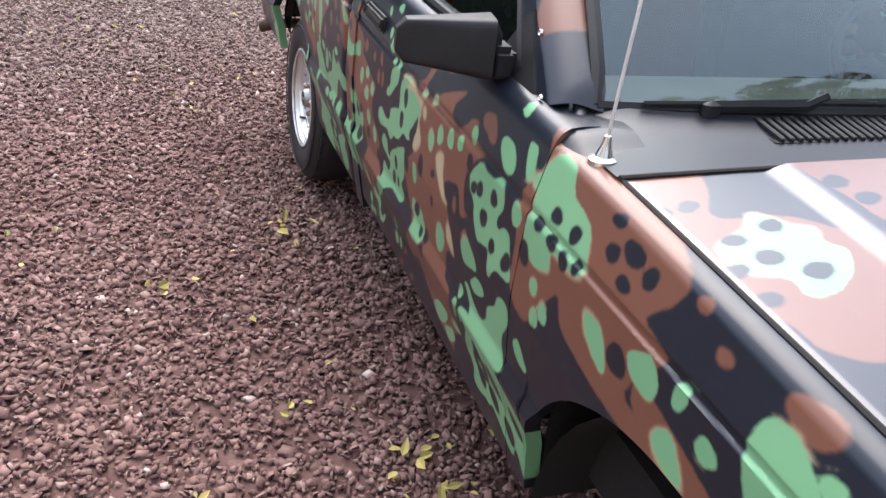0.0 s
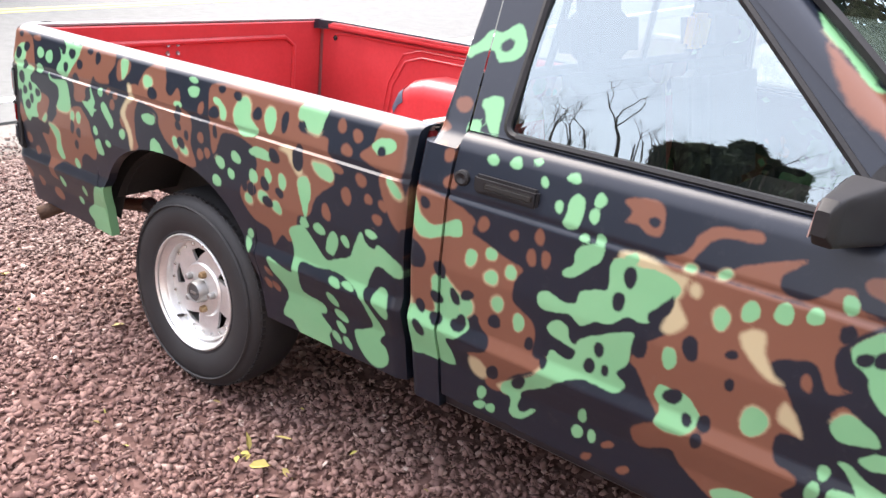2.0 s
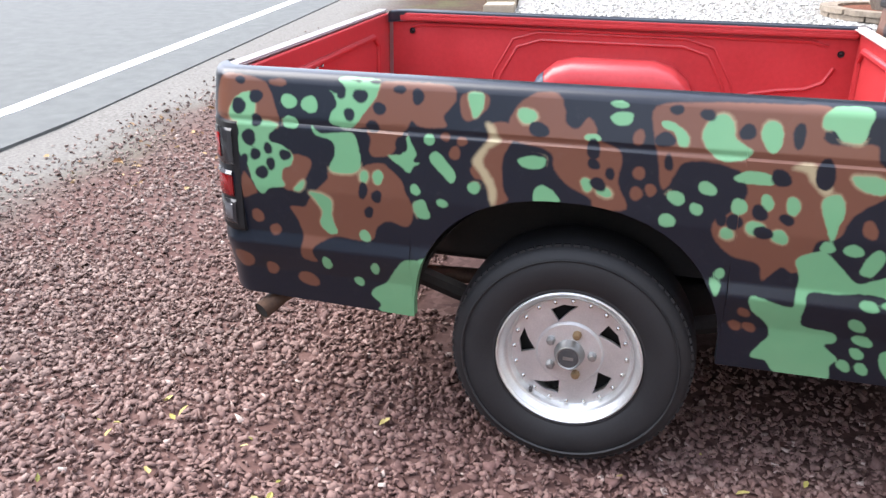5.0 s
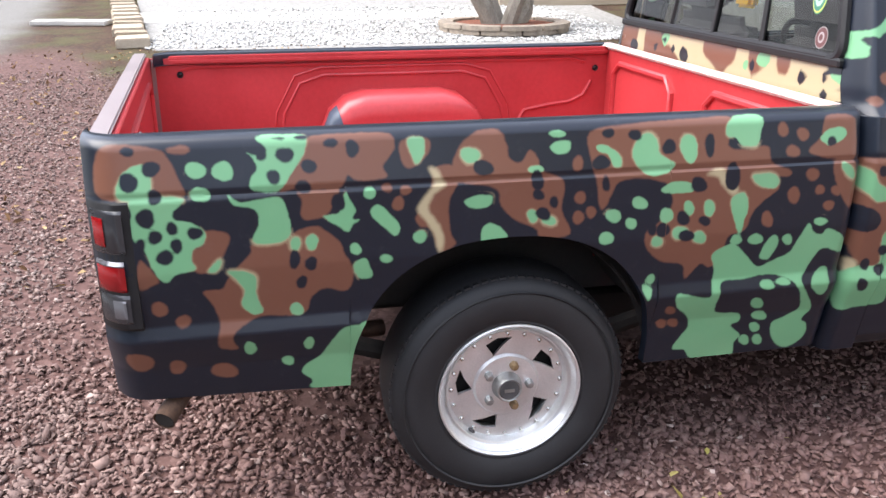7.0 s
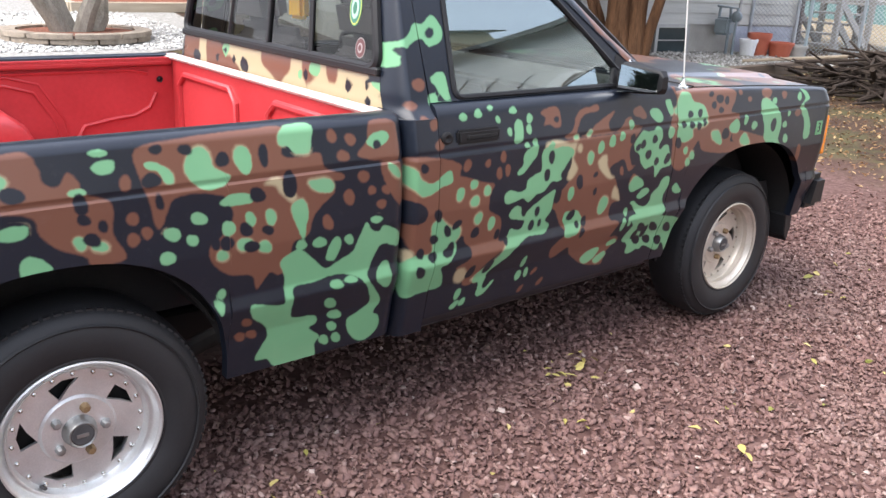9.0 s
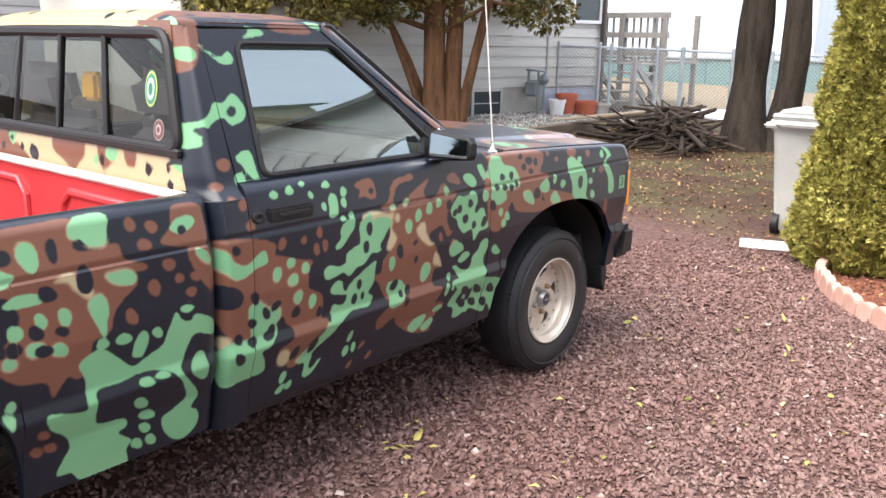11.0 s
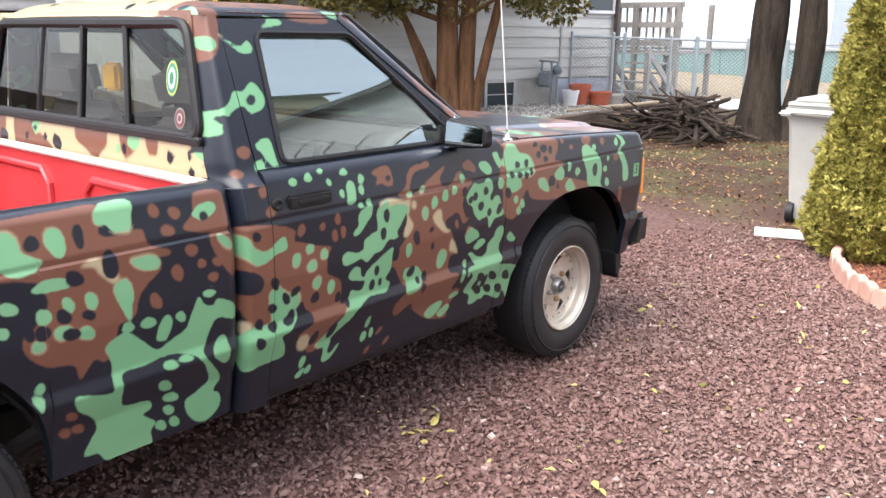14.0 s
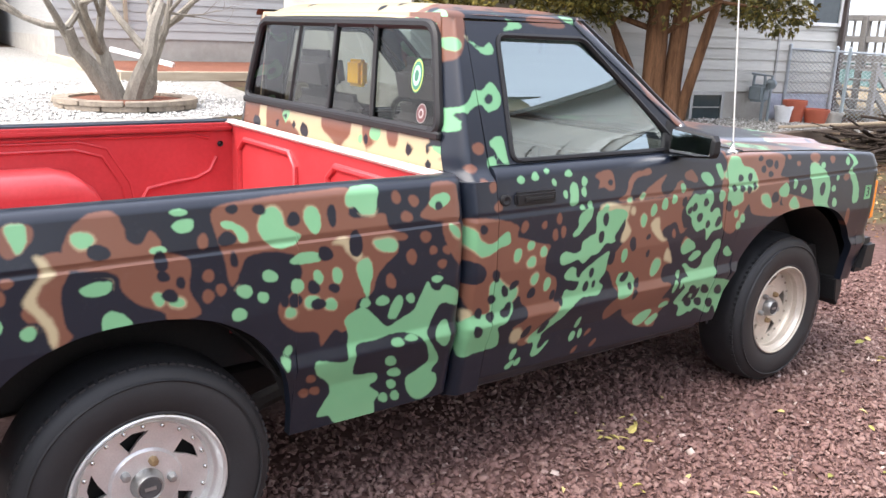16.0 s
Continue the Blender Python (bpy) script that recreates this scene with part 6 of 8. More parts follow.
# ---- door handle and lock, mirror
h = part("door_handle", box(-0.016, 0.004, 1.50, 1.668, 0.950, 0.992, 0.007, 2), TRIM, truck, "black pull handle", smooth=True)
part("recess", box(-0.019, -0.014, 1.512, 1.640, 0.962, 0.979, 0.004), UNDER, h)
part("keylock", lathe([(-0.008, 0.001), (-0.012, 0.012), (-0.010, 0.017), (0.004, 0.019)], 18, centre=(0, 1.699, 0.972)), TRIM, h, smooth=True)
out, rear = Vector((-0.988, 0.156, 0)), Vector((0.156, 0.988, 0))
root = Vector((0.018, 0.845, 1.060))
bm = bmesh.new()
rows = []
for k in range(13):                     # a squared wedge, lower towards its outer end, swept back
    u = k / 12
    q = min(1.0, 0.55 + 6 * min(u, 1 - u) ** 0.8)
    high, deep = 0.058 - 0.022 * u, 0.046 - 0.028 * u
    mid = root + out * 0.180 * u + Vector((0, 0, 0.056 + 0.006 * u))
    row = []
    for m in range(24):
        w = 2 * math.pi * (m + 0.5) / 24
        c, d = math.copysign(abs(math.cos(w)) ** 0.30, math.cos(w)), math.copysign(abs(math.sin(w)) ** 0.30, math.sin(w))
        row.append(bm.verts.new(mid + rear * deep * c * (q if c < 0 else 1.0) * (1.0 if c > 0 else 0.9 - 0.12 * d) + Vector((0, 0, high * d * q))))
    rows.append(row)
for a, b in zip(rows, rows[1:]):
    for m in range(24):
        bm.faces.new((a[m], a[(m + 1) % 24], b[(m + 1) % 24], b[m]))
bm.faces.new(rows[0])
bm.faces.new(rows[-1])
mirror = part("wing_mirror", bm, TRIM, truck, "black plastic wing mirror", smooth=True)
bm = prism([(0.715, 1.062), (0.725, 1.078), (0.840, 1.190), (0.852, 1.182), (0.905, 1.068), (0.885, 1.058)], -0.004, 0.012, "x", bevel=0.002)
for v in bm.verts:
    v.co.x += float(cab_x(v.co.z))
part("foot", bm, TRIM, mirror)
part("arm", box(-0.01, 0.04, 0.80, 0.87, 1.066, 1.13, 0.012, 2), TRIM, mirror, smooth=True)
bm = bmesh.new()
quad = [root + out * p + rear * (0.0525 - 0.028 * p / 0.18 - 0.09 * (z - 0.008)) + Vector((0, 0, z)) for p, z in ((0.012, 0.008), (0.166, 0.032), (0.166, 0.090), (0.012, 0.104))]
lo, hi = [bm.verts.new(p) for p in quad], [bm.verts.new(p + rear * 0.003) for p in quad]
bm.faces.new(lo[::-1])
bm.faces.new(hi)
for k in range(4):
    bm.faces.new((lo[k], lo[(k + 1) % 4], hi[(k + 1) % 4], hi[k]))
part("mirror_glass", bm, MIRROR, mirror)
for y, z in ((0.742, 1.082), (0.828, 1.165)):
    part("screw", lathe([(0, 0.0005), (-0.004, 0.005), (0, 0.006)], 10, centre=(float(cab_x(z)) - 0.005, y, z)), CHROME, mirror)

# ---- antenna and wipers
ant = part("antenna", lathe([(1.046, 0.023), (1.056, 0.022), (1.062, 0.014), (1.076, 0.0105), (1.084, 0.008), (1.100, 0.006), (1.102, 0.001)], 20, axis="z", centre=(0.046, 0.420, 0)), CHROME, truck, "whip antenna on a chrome base", smooth=True)
part("mast", tube([(0.046, 0.420, 1.095), (0.066, 0.45, 1.5), (0.092, 0.485, 1.93)], [0.0029, 0.0027, 0.0024], 8), MAST, ant, smooth=True)
for x0, x1 in ((0.30, 0.86), (0.88, 1.42)):
    pts = [screen_place((x - 0.105) / (WIDE - 0.21), 0.004 + 0.012 * math.sin((x - x0) / (x1 - x0) * 3.1)) for x in np.linspace(x0 - 0.12, x1 - 0.12, 9)]
    w = part("wiper", tube([(p[0], p[1] - 0.012, p[2] + 0.014) for p in pts], 0.006, 6), TRIM, truck, "black windscreen wiper", smooth=True)
    part("arm", tube([(x0, 0.575, 1.100), (x0 + 0.18, 0.55, 1.105), pts[5][:2] + (pts[5][2] + 0.022,)], 0.011, 6), TRIM, w, smooth=True)
    part("pivot", lathe([(1.075, 0.02), (1.105, 0.018), (1.112, 0.001)], 12, axis="z", centre=(x0, 0.575, 0)), TRIM, w, smooth=True)

# ---- front: marker lamp, grille wall, bumper, mud flap
part("front_face", box(0.035, WIDE - 0.035, -0.625, -0.59, 0.45, 0.955, 0.01, 2), BLACK, truck)
for left in (False, True):
    x0, x1 = (0.006, 0.30) if not left else (WIDE - 0.30, WIDE - 0.006)
    part("marker_lamp", box(x0 if not left else x1 - 0.03, x0 + 0.06 if not left else x1, -0.655, -0.613, 0.688, 0.868, 0.006), AMBER, truck, "amber side marker lamp", smooth=True)
    part("headlamp", box(x0 + 0.065 if not left else x0, x1 if not left else x1 - 0.065, -0.650, -0.622, 0.705, 0.86, 0.006), LAMP_CLEAR, truck)
bump = part("bumper", box(0.03, WIDE - 0.03, -0.775, -0.70, 0.45, 0.58, 0.02, 3), BLACK, truck, "black front bumper with rubber ends", smooth=True)
for left in (False, True):
    x0, x1 = (0.0, 0.09) if not left else (WIDE - 0.09, WIDE)
    bm = box(x0, x1, -0.745, -0.565, 0.430, 0.588, 0.026, 4)
    for v in bm.verts:                  # leans forward, thinner at its top
        f = (v.co.z - 0.43) / 0.158
        v.co.y = -0.655 + (v.co.y + 0.655) * (1.0 - 0.35 * f) - 0.030 * f
    part("end_cap", bm, TRIM, bump, smooth=True)
    x0, x1 = (0.05, 0.30) if not left else (WIDE - 0.30, WIDE - 0.05)
    bm = prism([(-0.53, 0.42), (-0.46, 0.40), (-0.475, 0.30), (-0.51, 0.27), (-0.535, 0.33)], x0, x1, "x", bevel=0.004)
    part("mud_flap", bm, TRIM, truck)
# the number painted on the fender
badge = part("painted_badge", box(-0.0005, 0.0005, -0.025, 0.025, -0.030, 0.030), plain("badge_green", (0.13, 0.33, 0.16), 0.5), truck, "green stencilled square with a dark figure 3")
badge.matrix_world = pose(-0.0155, -0.485, 0.825, 0, 0, 0)
txt = bpy.data.curves.new("figure", "FONT")
txt.body, txt.size, txt.extrude, txt.align_x, txt.align_y = "3", 0.058, 0.0006, "CENTER", "CENTER"
fig = new("figure", txt)
fig.data.materials.append(BLACK)
fig.parent = badge
fig.matrix_local = pose(-0.0012, 0, 0, 90, 0, -90)

# ---- underside
part("underbody", box(0.16, WIDE - 0.16, -0.55, 2.20, 0.40, 0.55), UNDER, truck)
part("underbody", box(0.284, WIDE - 0.284, 2.20, 3.60, 0.50, 0.552), UNDER, truck)
for x in (0.38, WIDE - 0.46):
    part("chassis_rail", box(x, x + 0.08, -0.6, 2.62, 0.32, 0.44, 0.01), UNDER, truck)
    part("chassis_rail", box(x, x + 0.08, 2.62, 3.66, 0.44, 0.53, 0.01), UNDER, truck)
part("rear_axle", tube([(0.15, 2.758, 0.325), (WIDE - 0.15, 2.758, 0.325)], 0.045, 12), UNDER, truck, smooth=True)
part("front_axle", tube([(0.15, 0.0, 0.33), (WIDE - 0.15, 0.0, 0.33)], 0.04, 10), UNDER, truck, smooth=True)
part("leaf_spring", tube([(0.27, 2.2, 0.42), (0.27, 2.758, 0.27), (0.25, 3.30, 0.45)], 0.028, 8), UNDER, truck, smooth=True)
part("cross_member", tube([(0.4, 2.95, 0.47), (WIDE - 0.4, 3.0, 0.47)], 0.025, 8), UNDER, truck, smooth=True)
pipe = tube([(0.34, 3.05, 0.40), (0.27, 3.36, 0.42), (0.17, 3.545, 0.41), (0.090, 3.605, 0.385), (0.018, 3.640, 0.358)], 0.027, 16, caps=False)
part("exhaust_pipe", pipe, RUST, truck, "rusty exhaust pipe end", smooth=True)
part("bore", tube([(0.15, 3.565, 0.405), (0.090, 3.605, 0.385), (0.020, 3.639, 0.3585)], 0.0235, 12), UNDER, truck)
for left in (False, True):
    for yc, r in ((2.778, 0.43), (-0.045, 0.45)):
        bm = bmesh.new()
        n = 20
        low = 0.0 if yc < 1 else 0.45
        ring = []
        for x in (0.05, 0.280):
            xx = WIDE - x if left else x
            ring.append([bm.verts.new((xx, yc + r * 0.985 * math.cos(g), 0.36 + r * 0.98 * math.sin(g))) for g in (low + (math.pi - 2 * low) * k / n for k in range(n + 1))])
        for k in range(n):
            bm.faces.new((ring[0][k], ring[0][k + 1], ring[1][k + 1], ring[1][k]))
        bm.faces.new(ring[1])
        if yc < 1:
            part("wheel_well", bm, UNDER, truck, smooth=True)
        else:
            bm.faces.ensure_lookup_table()
            bmesh.ops.delete(bm, geom=[bm.faces[-1]], context="FACES")
            bm.faces.new([v for v in ring[1] if v.co.z > 0.47])
            well = part("wheel_well", bm, UNDER, truck, smooth=True)
            bm = bmesh.new()
            xx = WIDE - 0.076 if left else 0.076
            rims = [[bm.verts.new((xx, yc + q * math.cos(a), 0.36 + q * math.sin(a))) for a in np.linspace(0.22, math.pi - 0.22, 31)] for q in (r * 0.97, r + 0.16)]
            for k in range(30):
                bm.faces.new((rims[0][k], rims[0][k + 1], rims[1][k + 1], rims[1][k]))
            part("liner", bm, UNDER, well)

for left in (False, True):
    part("splash_panel", box(WIDE - 0.30 if left else 0.065, WIDE - 0.065 if left else 0.30, 0.412, 0.426, 0.345, 0.62), UNDER, truck)

# ---- set the drawn body to its true stations
for ob in list(truck.children_recursive):
    if ob.type != "MESH" or ob.name.startswith("slat"):
        if ob.name.startswith("slat"):
            ob.location = (ob.location.x, float(stretch_y(true_y(ob.location.y))), float(true_z(ob.location.z)))
        continue
    if ob == badge:
        ob.location = (ob.location.x, float(stretch_y(true_y(ob.location.y))), float(true_z(ob.location.z)))
        continue
    co = np.empty(len(ob.data.vertices) * 3, np.float32)
    ob.data.vertices.foreach_get("co", co)
    co = co.reshape(-1, 3)
    co[:, 1], co[:, 2] = stretch_y(true_y(co[:, 1])), true_z(co[:, 2])
    if ob.name.startswith(("tailgate", "inner_skin", "top_edge", "gate_rib", "screw", "gate_gap", "bed_inner_wall", "bed_floor")):
        co[:, 1] += 0.10 * np.clip(co[:, 0] / WIDE, 0, 1) * (co[:, 1] > 3.3)
        if not ob.name.startswith("bed_"):
            co[:, 1] -= 0.045
    ob.data.vertices.foreach_set("co", co.ravel())
    ob.data.update()

# ---- wheels
def star_disc(x, r, hub, turn):
    """A wheel disc with five slanted triangular openings cut through it."""
    bm = bmesh.new()

    def loop(pts):
        v = [bm.verts.new((x, a, b)) for a, b in pts]
        return [bm.edges.new((v[k], v[(k + 1) % len(v)])) for k in range(len(v))]

    edges = loop([(r * math.cos(a), r * math.sin(a)) for a in np.linspace(0, 2 * math.pi, 61)[:-1]])
    edges += loop([(hub * math.cos(a), hub * math.sin(a)) for a in np.linspace(0, 2 * math.pi, 41)[:-1]])
    for k in range(5):
        a = 2 * math.pi * k / 5 + turn
        pts = [(0.094, -0.32), (0.134, -0.39), (0.141, -0.12), (0.139, 0.17), (0.118, -0.02)]
        edges += loop([(q * math.cos(a + d), q * math.sin(a + d)) for q, d in pts])
    bmesh.ops.triangle_fill(bm, use_beauty=True, edges=edges)
    made = bmesh.ops.extrude_face_region(bm, geom=bm.faces[:])
    bmesh.ops.translate(bm, vec=(0.010, 0, 0), verts=[v for v in made["geom"] if isinstance(v, bmesh.types.BMVert)])
    return bm


def build_wheel(inset, turn, alloy):
    w = empty("wheel", "", "")
    for key in ("label", "category"):
        if key in w:
            del w[key]
    w.parent = truck
    tyre = part("tyre", lathe([(0.030, 0.178), (0.016, 0.188), (0.004, 0.205), (-0.004, 0.235), (-0.006, 0.262), (-0.001, 0.288), (0.010, 0.308), (0.024, 0.320), (0.060, 0.329), (0.110, 0.331),
                              (0.160, 0.329), (0.190, 0.318), (0.204, 0.29), (0.208, 0.25), (0.200, 0.20), (0.18, 0.178)], 72), RUBBER, w, "worn black tyre", smooth=True)
    part("sidewall_ring", lathe([(-0.0045, 0.284), (-0.0075, 0.288), (-0.002, 0.292)], 72), RUBBER, tyre, smooth=True)
    part("sidewall_ring", lathe([(0.0085, 0.196), (0.003, 0.200), (0.004, 0.206)], 72), RUBBER, tyre, smooth=True)
    # tread blocks round the shoulder
    bm = bmesh.new()
    for k in range(84):
        a = 2 * math.pi * k / 84
        b = box(0.021, 0.050, -0.0075, 0.0075, 0.309, 0.3225, 0.0, 1)
        bmesh.ops.transform(b, matrix=Matrix.Rotation(a, 4, "X"), verts=b.verts)
        me = bpy.data.meshes.new("t")
        b.to_mesh(me)
        b.free()
        bm.from_mesh(me)
        bpy.data.meshes.remove(me)
    part("tread", bm, RUBBER, tyre)
    rim = part("rim", lathe([(0.020, 0.176), (0.006, 0.186), (0.001, 0.192), (0.003, 0.196), (0.010, 0.196), (0.012, 0.188), (0.024, 0.180), (0.030, 0.175), (0.031, 0.1715), (inset - 0.024, 0.1705), (inset - 0.022, 0.167), (inset - 0.012, 0.163), (inset, 0.161), (inset + 0.1, 0.160)][1:], 64), alloy, w, "bare alloy rim with a stepped lip", smooth=True)
    disc = part("disc", star_disc(inset, 0.1615, 0.040, turn), alloy, w, "alloy disc with five slanted openings", smooth=True, edge=30)
    part("brake_drum", lathe([(inset + 0.045, 0.001), (inset + 0.045, 0.150), (inset + 0.13, 0.152)], 32), UNDER, w, smooth=True)
    part("hub_plate", lathe([(inset - 0.001, 0.092), (inset - 0.008, 0.086), (inset - 0.010, 0.040)], 48), alloy, w, smooth=True)
    hub = part("hub", lathe([(inset, 0.044), (inset - 0.010, 0.042), (inset - 0.034, 0.036), (inset - 0.040, 0.032), (inset - 0.038, 0.028)], 32), STEEL, w, "dull grey hub cap", smooth=True)
    part("cap", lathe([(inset - 0.036, 0.0285), (inset - 0.039, 0.025), (inset - 0.037, 0.001)], 24), SEAT, hub, "black centre cap with a worn mark", smooth=True)
    part("mark", box(inset - 0.0405, inset - 0.0385, -0.014, 0.014, -0.005, 0.004), STEEL, hub)
    for k in range(5):
        a = 2 * math.pi * k / 5 + turn + 0.35
        part("lug_nut", lathe([(inset - 0.008, 0.0125), (inset - 0.022, 0.0120), (inset - 0.028, 0.008), (inset - 0.029, 0.0005)], 8, centre=(0, 0.062 * math.cos(a), 0.062 * math.sin(a))), BRASSY if k % 2 else STEEL, w, smooth=True)
    first = None
    for k in range(20):
        a = 2 * math.pi * k / 20
        if first is None:
            first = part("rivet", lathe([(0.0, 0.0060), (-0.005, 0.0052), (-0.0075, 0.0005)], 8), CHROME, rim, smooth=True)
            r = first
        else:
            r = new("rivet", first.data)
            r.parent = rim
        r.location = (inset - 0.001, 0.152 * math.cos(a), 0.152 * math.sin(a))
    part("valve", tube([(inset - 0.006, 0.10, -0.125), (inset - 0.03, 0.096, -0.119)], 0.005, 8), SEAT, rim)
    return w


TAN_ALLOY = mottled("dusty_alloy", (0.48, 0.43, 0.36), (0.66, 0.60, 0.52), 12, 160, 0.45, 0.55, 0.08, 0.0008)
w = build_wheel(0.050, 0.25, ALLOY)
w.matrix_world = pose(0.046, 2.732, 0.340) @ Matrix.Diagonal((0.968, 0.968, 0.968, 1))
copy_thing(w, pose(WIDE - 0.046, 2.732, 0.340, 0, 0, 180))
w = build_wheel(0.075, 0.60, TAN_ALLOY)
w.matrix_world = pose(0.048, 0.093, 0.343) @ Matrix.Diagonal((0.970, 0.970, 0.970, 1))
copy_thing(w, pose(WIDE - 0.048, 0.093, 0.343, 0, 0, 180))

# ---------------------------------------------------------------- ground
def ground_z(x, y):
    """The ground rises gently beyond the truck's far side."""
    return 0.03 * np.clip(np.asarray(x, float) - 3, 0, 30)


steps = np.unique(np.concatenate([np.linspace(-160, -12, 16), np.linspace(-12, 32, 89), np.linspace(32, 200, 18)]))
steps_y = np.unique(np.concatenate([np.linspace(-200, -30, 14), np.linspace(-30, 20, 101), np.linspace(20, 200, 16)]))
gx, gy = np.meshgrid(steps, steps_y, indexing="ij")
gzz = ground_z(gx, gy)
n1, n2 = gx.shape
gv = np.stack([gx, gy, gzz], -1).reshape(-1, 3)
gf = [(i * n2 + j, (i + 1) * n2 + j, (i + 1) * n2 + j + 1, i * n2 + j + 1) for i in range(n1 - 1) for j in range(n2 - 1)]
ground = mesh_object("ground", gv, gf, GROUND, None, True)
tagged(ground, "drive of dark red crushed stone running into leaf-strewn bare earth", "ground", kind="structure")


def lay(name, outline, lift, mat, label, category, kind="structure", thick=0.03):
    """A slab or bed that lies on the ground, following its rise."""
    bm = bmesh.new()
    top = [bm.verts.new((x, y, float(ground_z(x, y)) + lift)) for x, y in outline]
    low = [bm.verts.new((x, y, float(ground_z(x, y)) - thick)) for x, y in outline]
    bm.faces.new(top)
    for k in range(len(top)):
        bm.faces.new((top[k], low[k], low[(k + 1) % len(top)], top[(k + 1) % len(top)]))
    bm.faces.ensure_lookup_table()
    bmesh.ops.triangulate(bm, faces=[bm.faces[0]])
    return tagged(part(name, bm, mat), label, category, kind=kind)


# the road behind the truck, a little askew, and its painted lines
ra = radians(6.6)
rd, rn = Vector((math.cos(ra), math.sin(ra))), Vector((-math.sin(ra), math.cos(ra)))
r0 = Vector((2.95, 7.26))


def road_strip(a, b, u0, u1):
    return [tuple(r0 + rd * u + rn * v) for u, v in ((u0, a), (-8, a), (0.4 + 0.16 * a, a), (15, a), (30.4 + 0.16 * a, a), (u1, a), (u1, b), (30.4 + 0.16 * b, b), (15, b), (0.4 + 0.16 * b, b), (-8, b), (u0, b))]


lay("road", road_strip(-0.62, 9.0, -60, 70), 0.012, ASPHALT, "worn grey asphalt road", "road")
lay("edge_line", road_strip(-0.07, 0.08, -60, 70), 0.017, ROAD_WHITE, "painted white edge line on the asphalt", "road marking")
lay("centre_line", road_strip(4.75, 4.88, -60, 70), 0.017, ROAD_YELLOW, "painted yellow centre line on the asphalt", "road marking")
lay("centre_line", road_strip(5.00, 5.13, -60, 70), 0.017, ROAD_YELLOW, "painted yellow centre line on the asphalt", "road marking")

lay("pale_yard", [(9.4, 4.6), (20.5, 6.2), (24, 6.5), (24, -5), (13.5, -3.0), (10.2, -2.6), (9.0, -0.5)], 0.010, PALE_GRIT, "bright yard of pale pebbles", "ground")
lay("concrete_walk", [(12.4, 5.1), (14.0, 5.3), (13.6, -2.0), (12.6, -2.0)], 0.016, CONCRETE, "pale concrete walk", "path")
lay("pebble_bed", [(5.1, -6.6), (8.6, -4.4), (7.3, -10.0), (6.75, -11.6), (5.4, -10.9), (5.15, -9.8)], 0.010, PALE_GRIT, "bed of grey-brown pebbles along the house", "ground")
lay("mulch_bed", [(-0.42, -2.42), (-0.75, -1.86), (-1.02, -1.66), (-1.25, -1.54), (-1.6, -1.52), (-2.4, -1.6), (-6.0, -1.7), (-6.0, -3.27), (-0.72, -3.27), (-0.40, -2.9)], 0.022, MULCH, "planting bed of red wood mulch", "bed")
lay("mulch_bed", [(14.6, -1.6), (19.3, -1.4), (19.3, -6.5), (14.6, -5.5)], 0.03, MULCH, "planting bed of red wood mulch", "bed")
lay("snow", [(4.3, -12.7), (3.3, -13.0), (2.2, -13.4), (1.9, -14.8), (3.4, -15.4), (5.4, -14.9), (5.6, -13.4)], 0.03, SNOW, "thin patch of leftover snow", "snow", "")


# ---- loose stones of the drive
def scatter_mesh(name, verts, quads, mat):
    me = bpy.data.meshes.new(name)
    me.vertices.add(len(verts))
    me.vertices.foreach_set("co", np.asarray(verts, np.float32).ravel())
    q = np.asarray(quads, np.int32)
    me.loops.add(q.size)
    me.loops.foreach_set("vertex_index", q.ravel())
    me.polygons.add(len(q))
    me.polygons.foreach_set("loop_start", np.arange(0, q.size, q.shape[1], dtype=np.int32))
    me.update(calc_edges=True)
    me.materials.append(mat)
    return new(name, me)


rs = np.random.RandomState(5)


def turns(n, tilt=None):
    """Random rotations as matrices."""
    q = rs.normal(size=(n, 4))
    if tilt is not None:
        q[:, 1:3] *= tilt
    q /= np.linalg.norm(q, axis=1)[:, None]
    w, x, y, z = q.T
    return np.stack([np.stack([1 - 2 * (y * y + z * z), 2 * (x * y - z * w), 2 * (x * z + y * w)], -1),
                     np.stack([2 * (x * y + z * w), 1 - 2 * (x * x + z * z), 2 * (y * z - x * w)], -1),
                     np.stack([2 * (x * z - y * w), 2 * (y * z + x * w), 1 - 2 * (x * x + y * y)], -1)], 1)


CUBE = np.array([(-1, -1, -1), (1, -1, -1), (1, 1, -1), (-1, 1, -1), (-1, -1, 1), (1, -1, 1), (1, 1, 1), (-1, 1, 1)], float)
CUBE_QUADS = np.array([(4, 5, 6, 7), (0, 1, 5, 4), (1, 2, 6, 5), (2, 3, 7, 6), (3, 0, 4, 7)])


def stones(name, places, size, mat):
    n = len(places)
    shape = CUBE[None] * (0.55 + 0.45 * rs.rand(n, 8, 1)) * (0.75 + 0.25 * rs.rand(n, 8, 3))
    shape *= np.stack([size * rs.uniform(0.8, 1.35, n), size * rs.uniform(0.6, 1.0, n), size * rs.uniform(0.20, 0.40, n)], -1)[:, None] * 0.62
    v = np.einsum("nij,nkj->nki", turns(n, 0.36), shape) + places[:, None]
    quads = CUBE_QUADS[None] + 8 * np.arange(n)[:, None, None]
    return scatter_mesh(name, v.reshape(-1, 3), quads.reshape(-1, 4), mat)


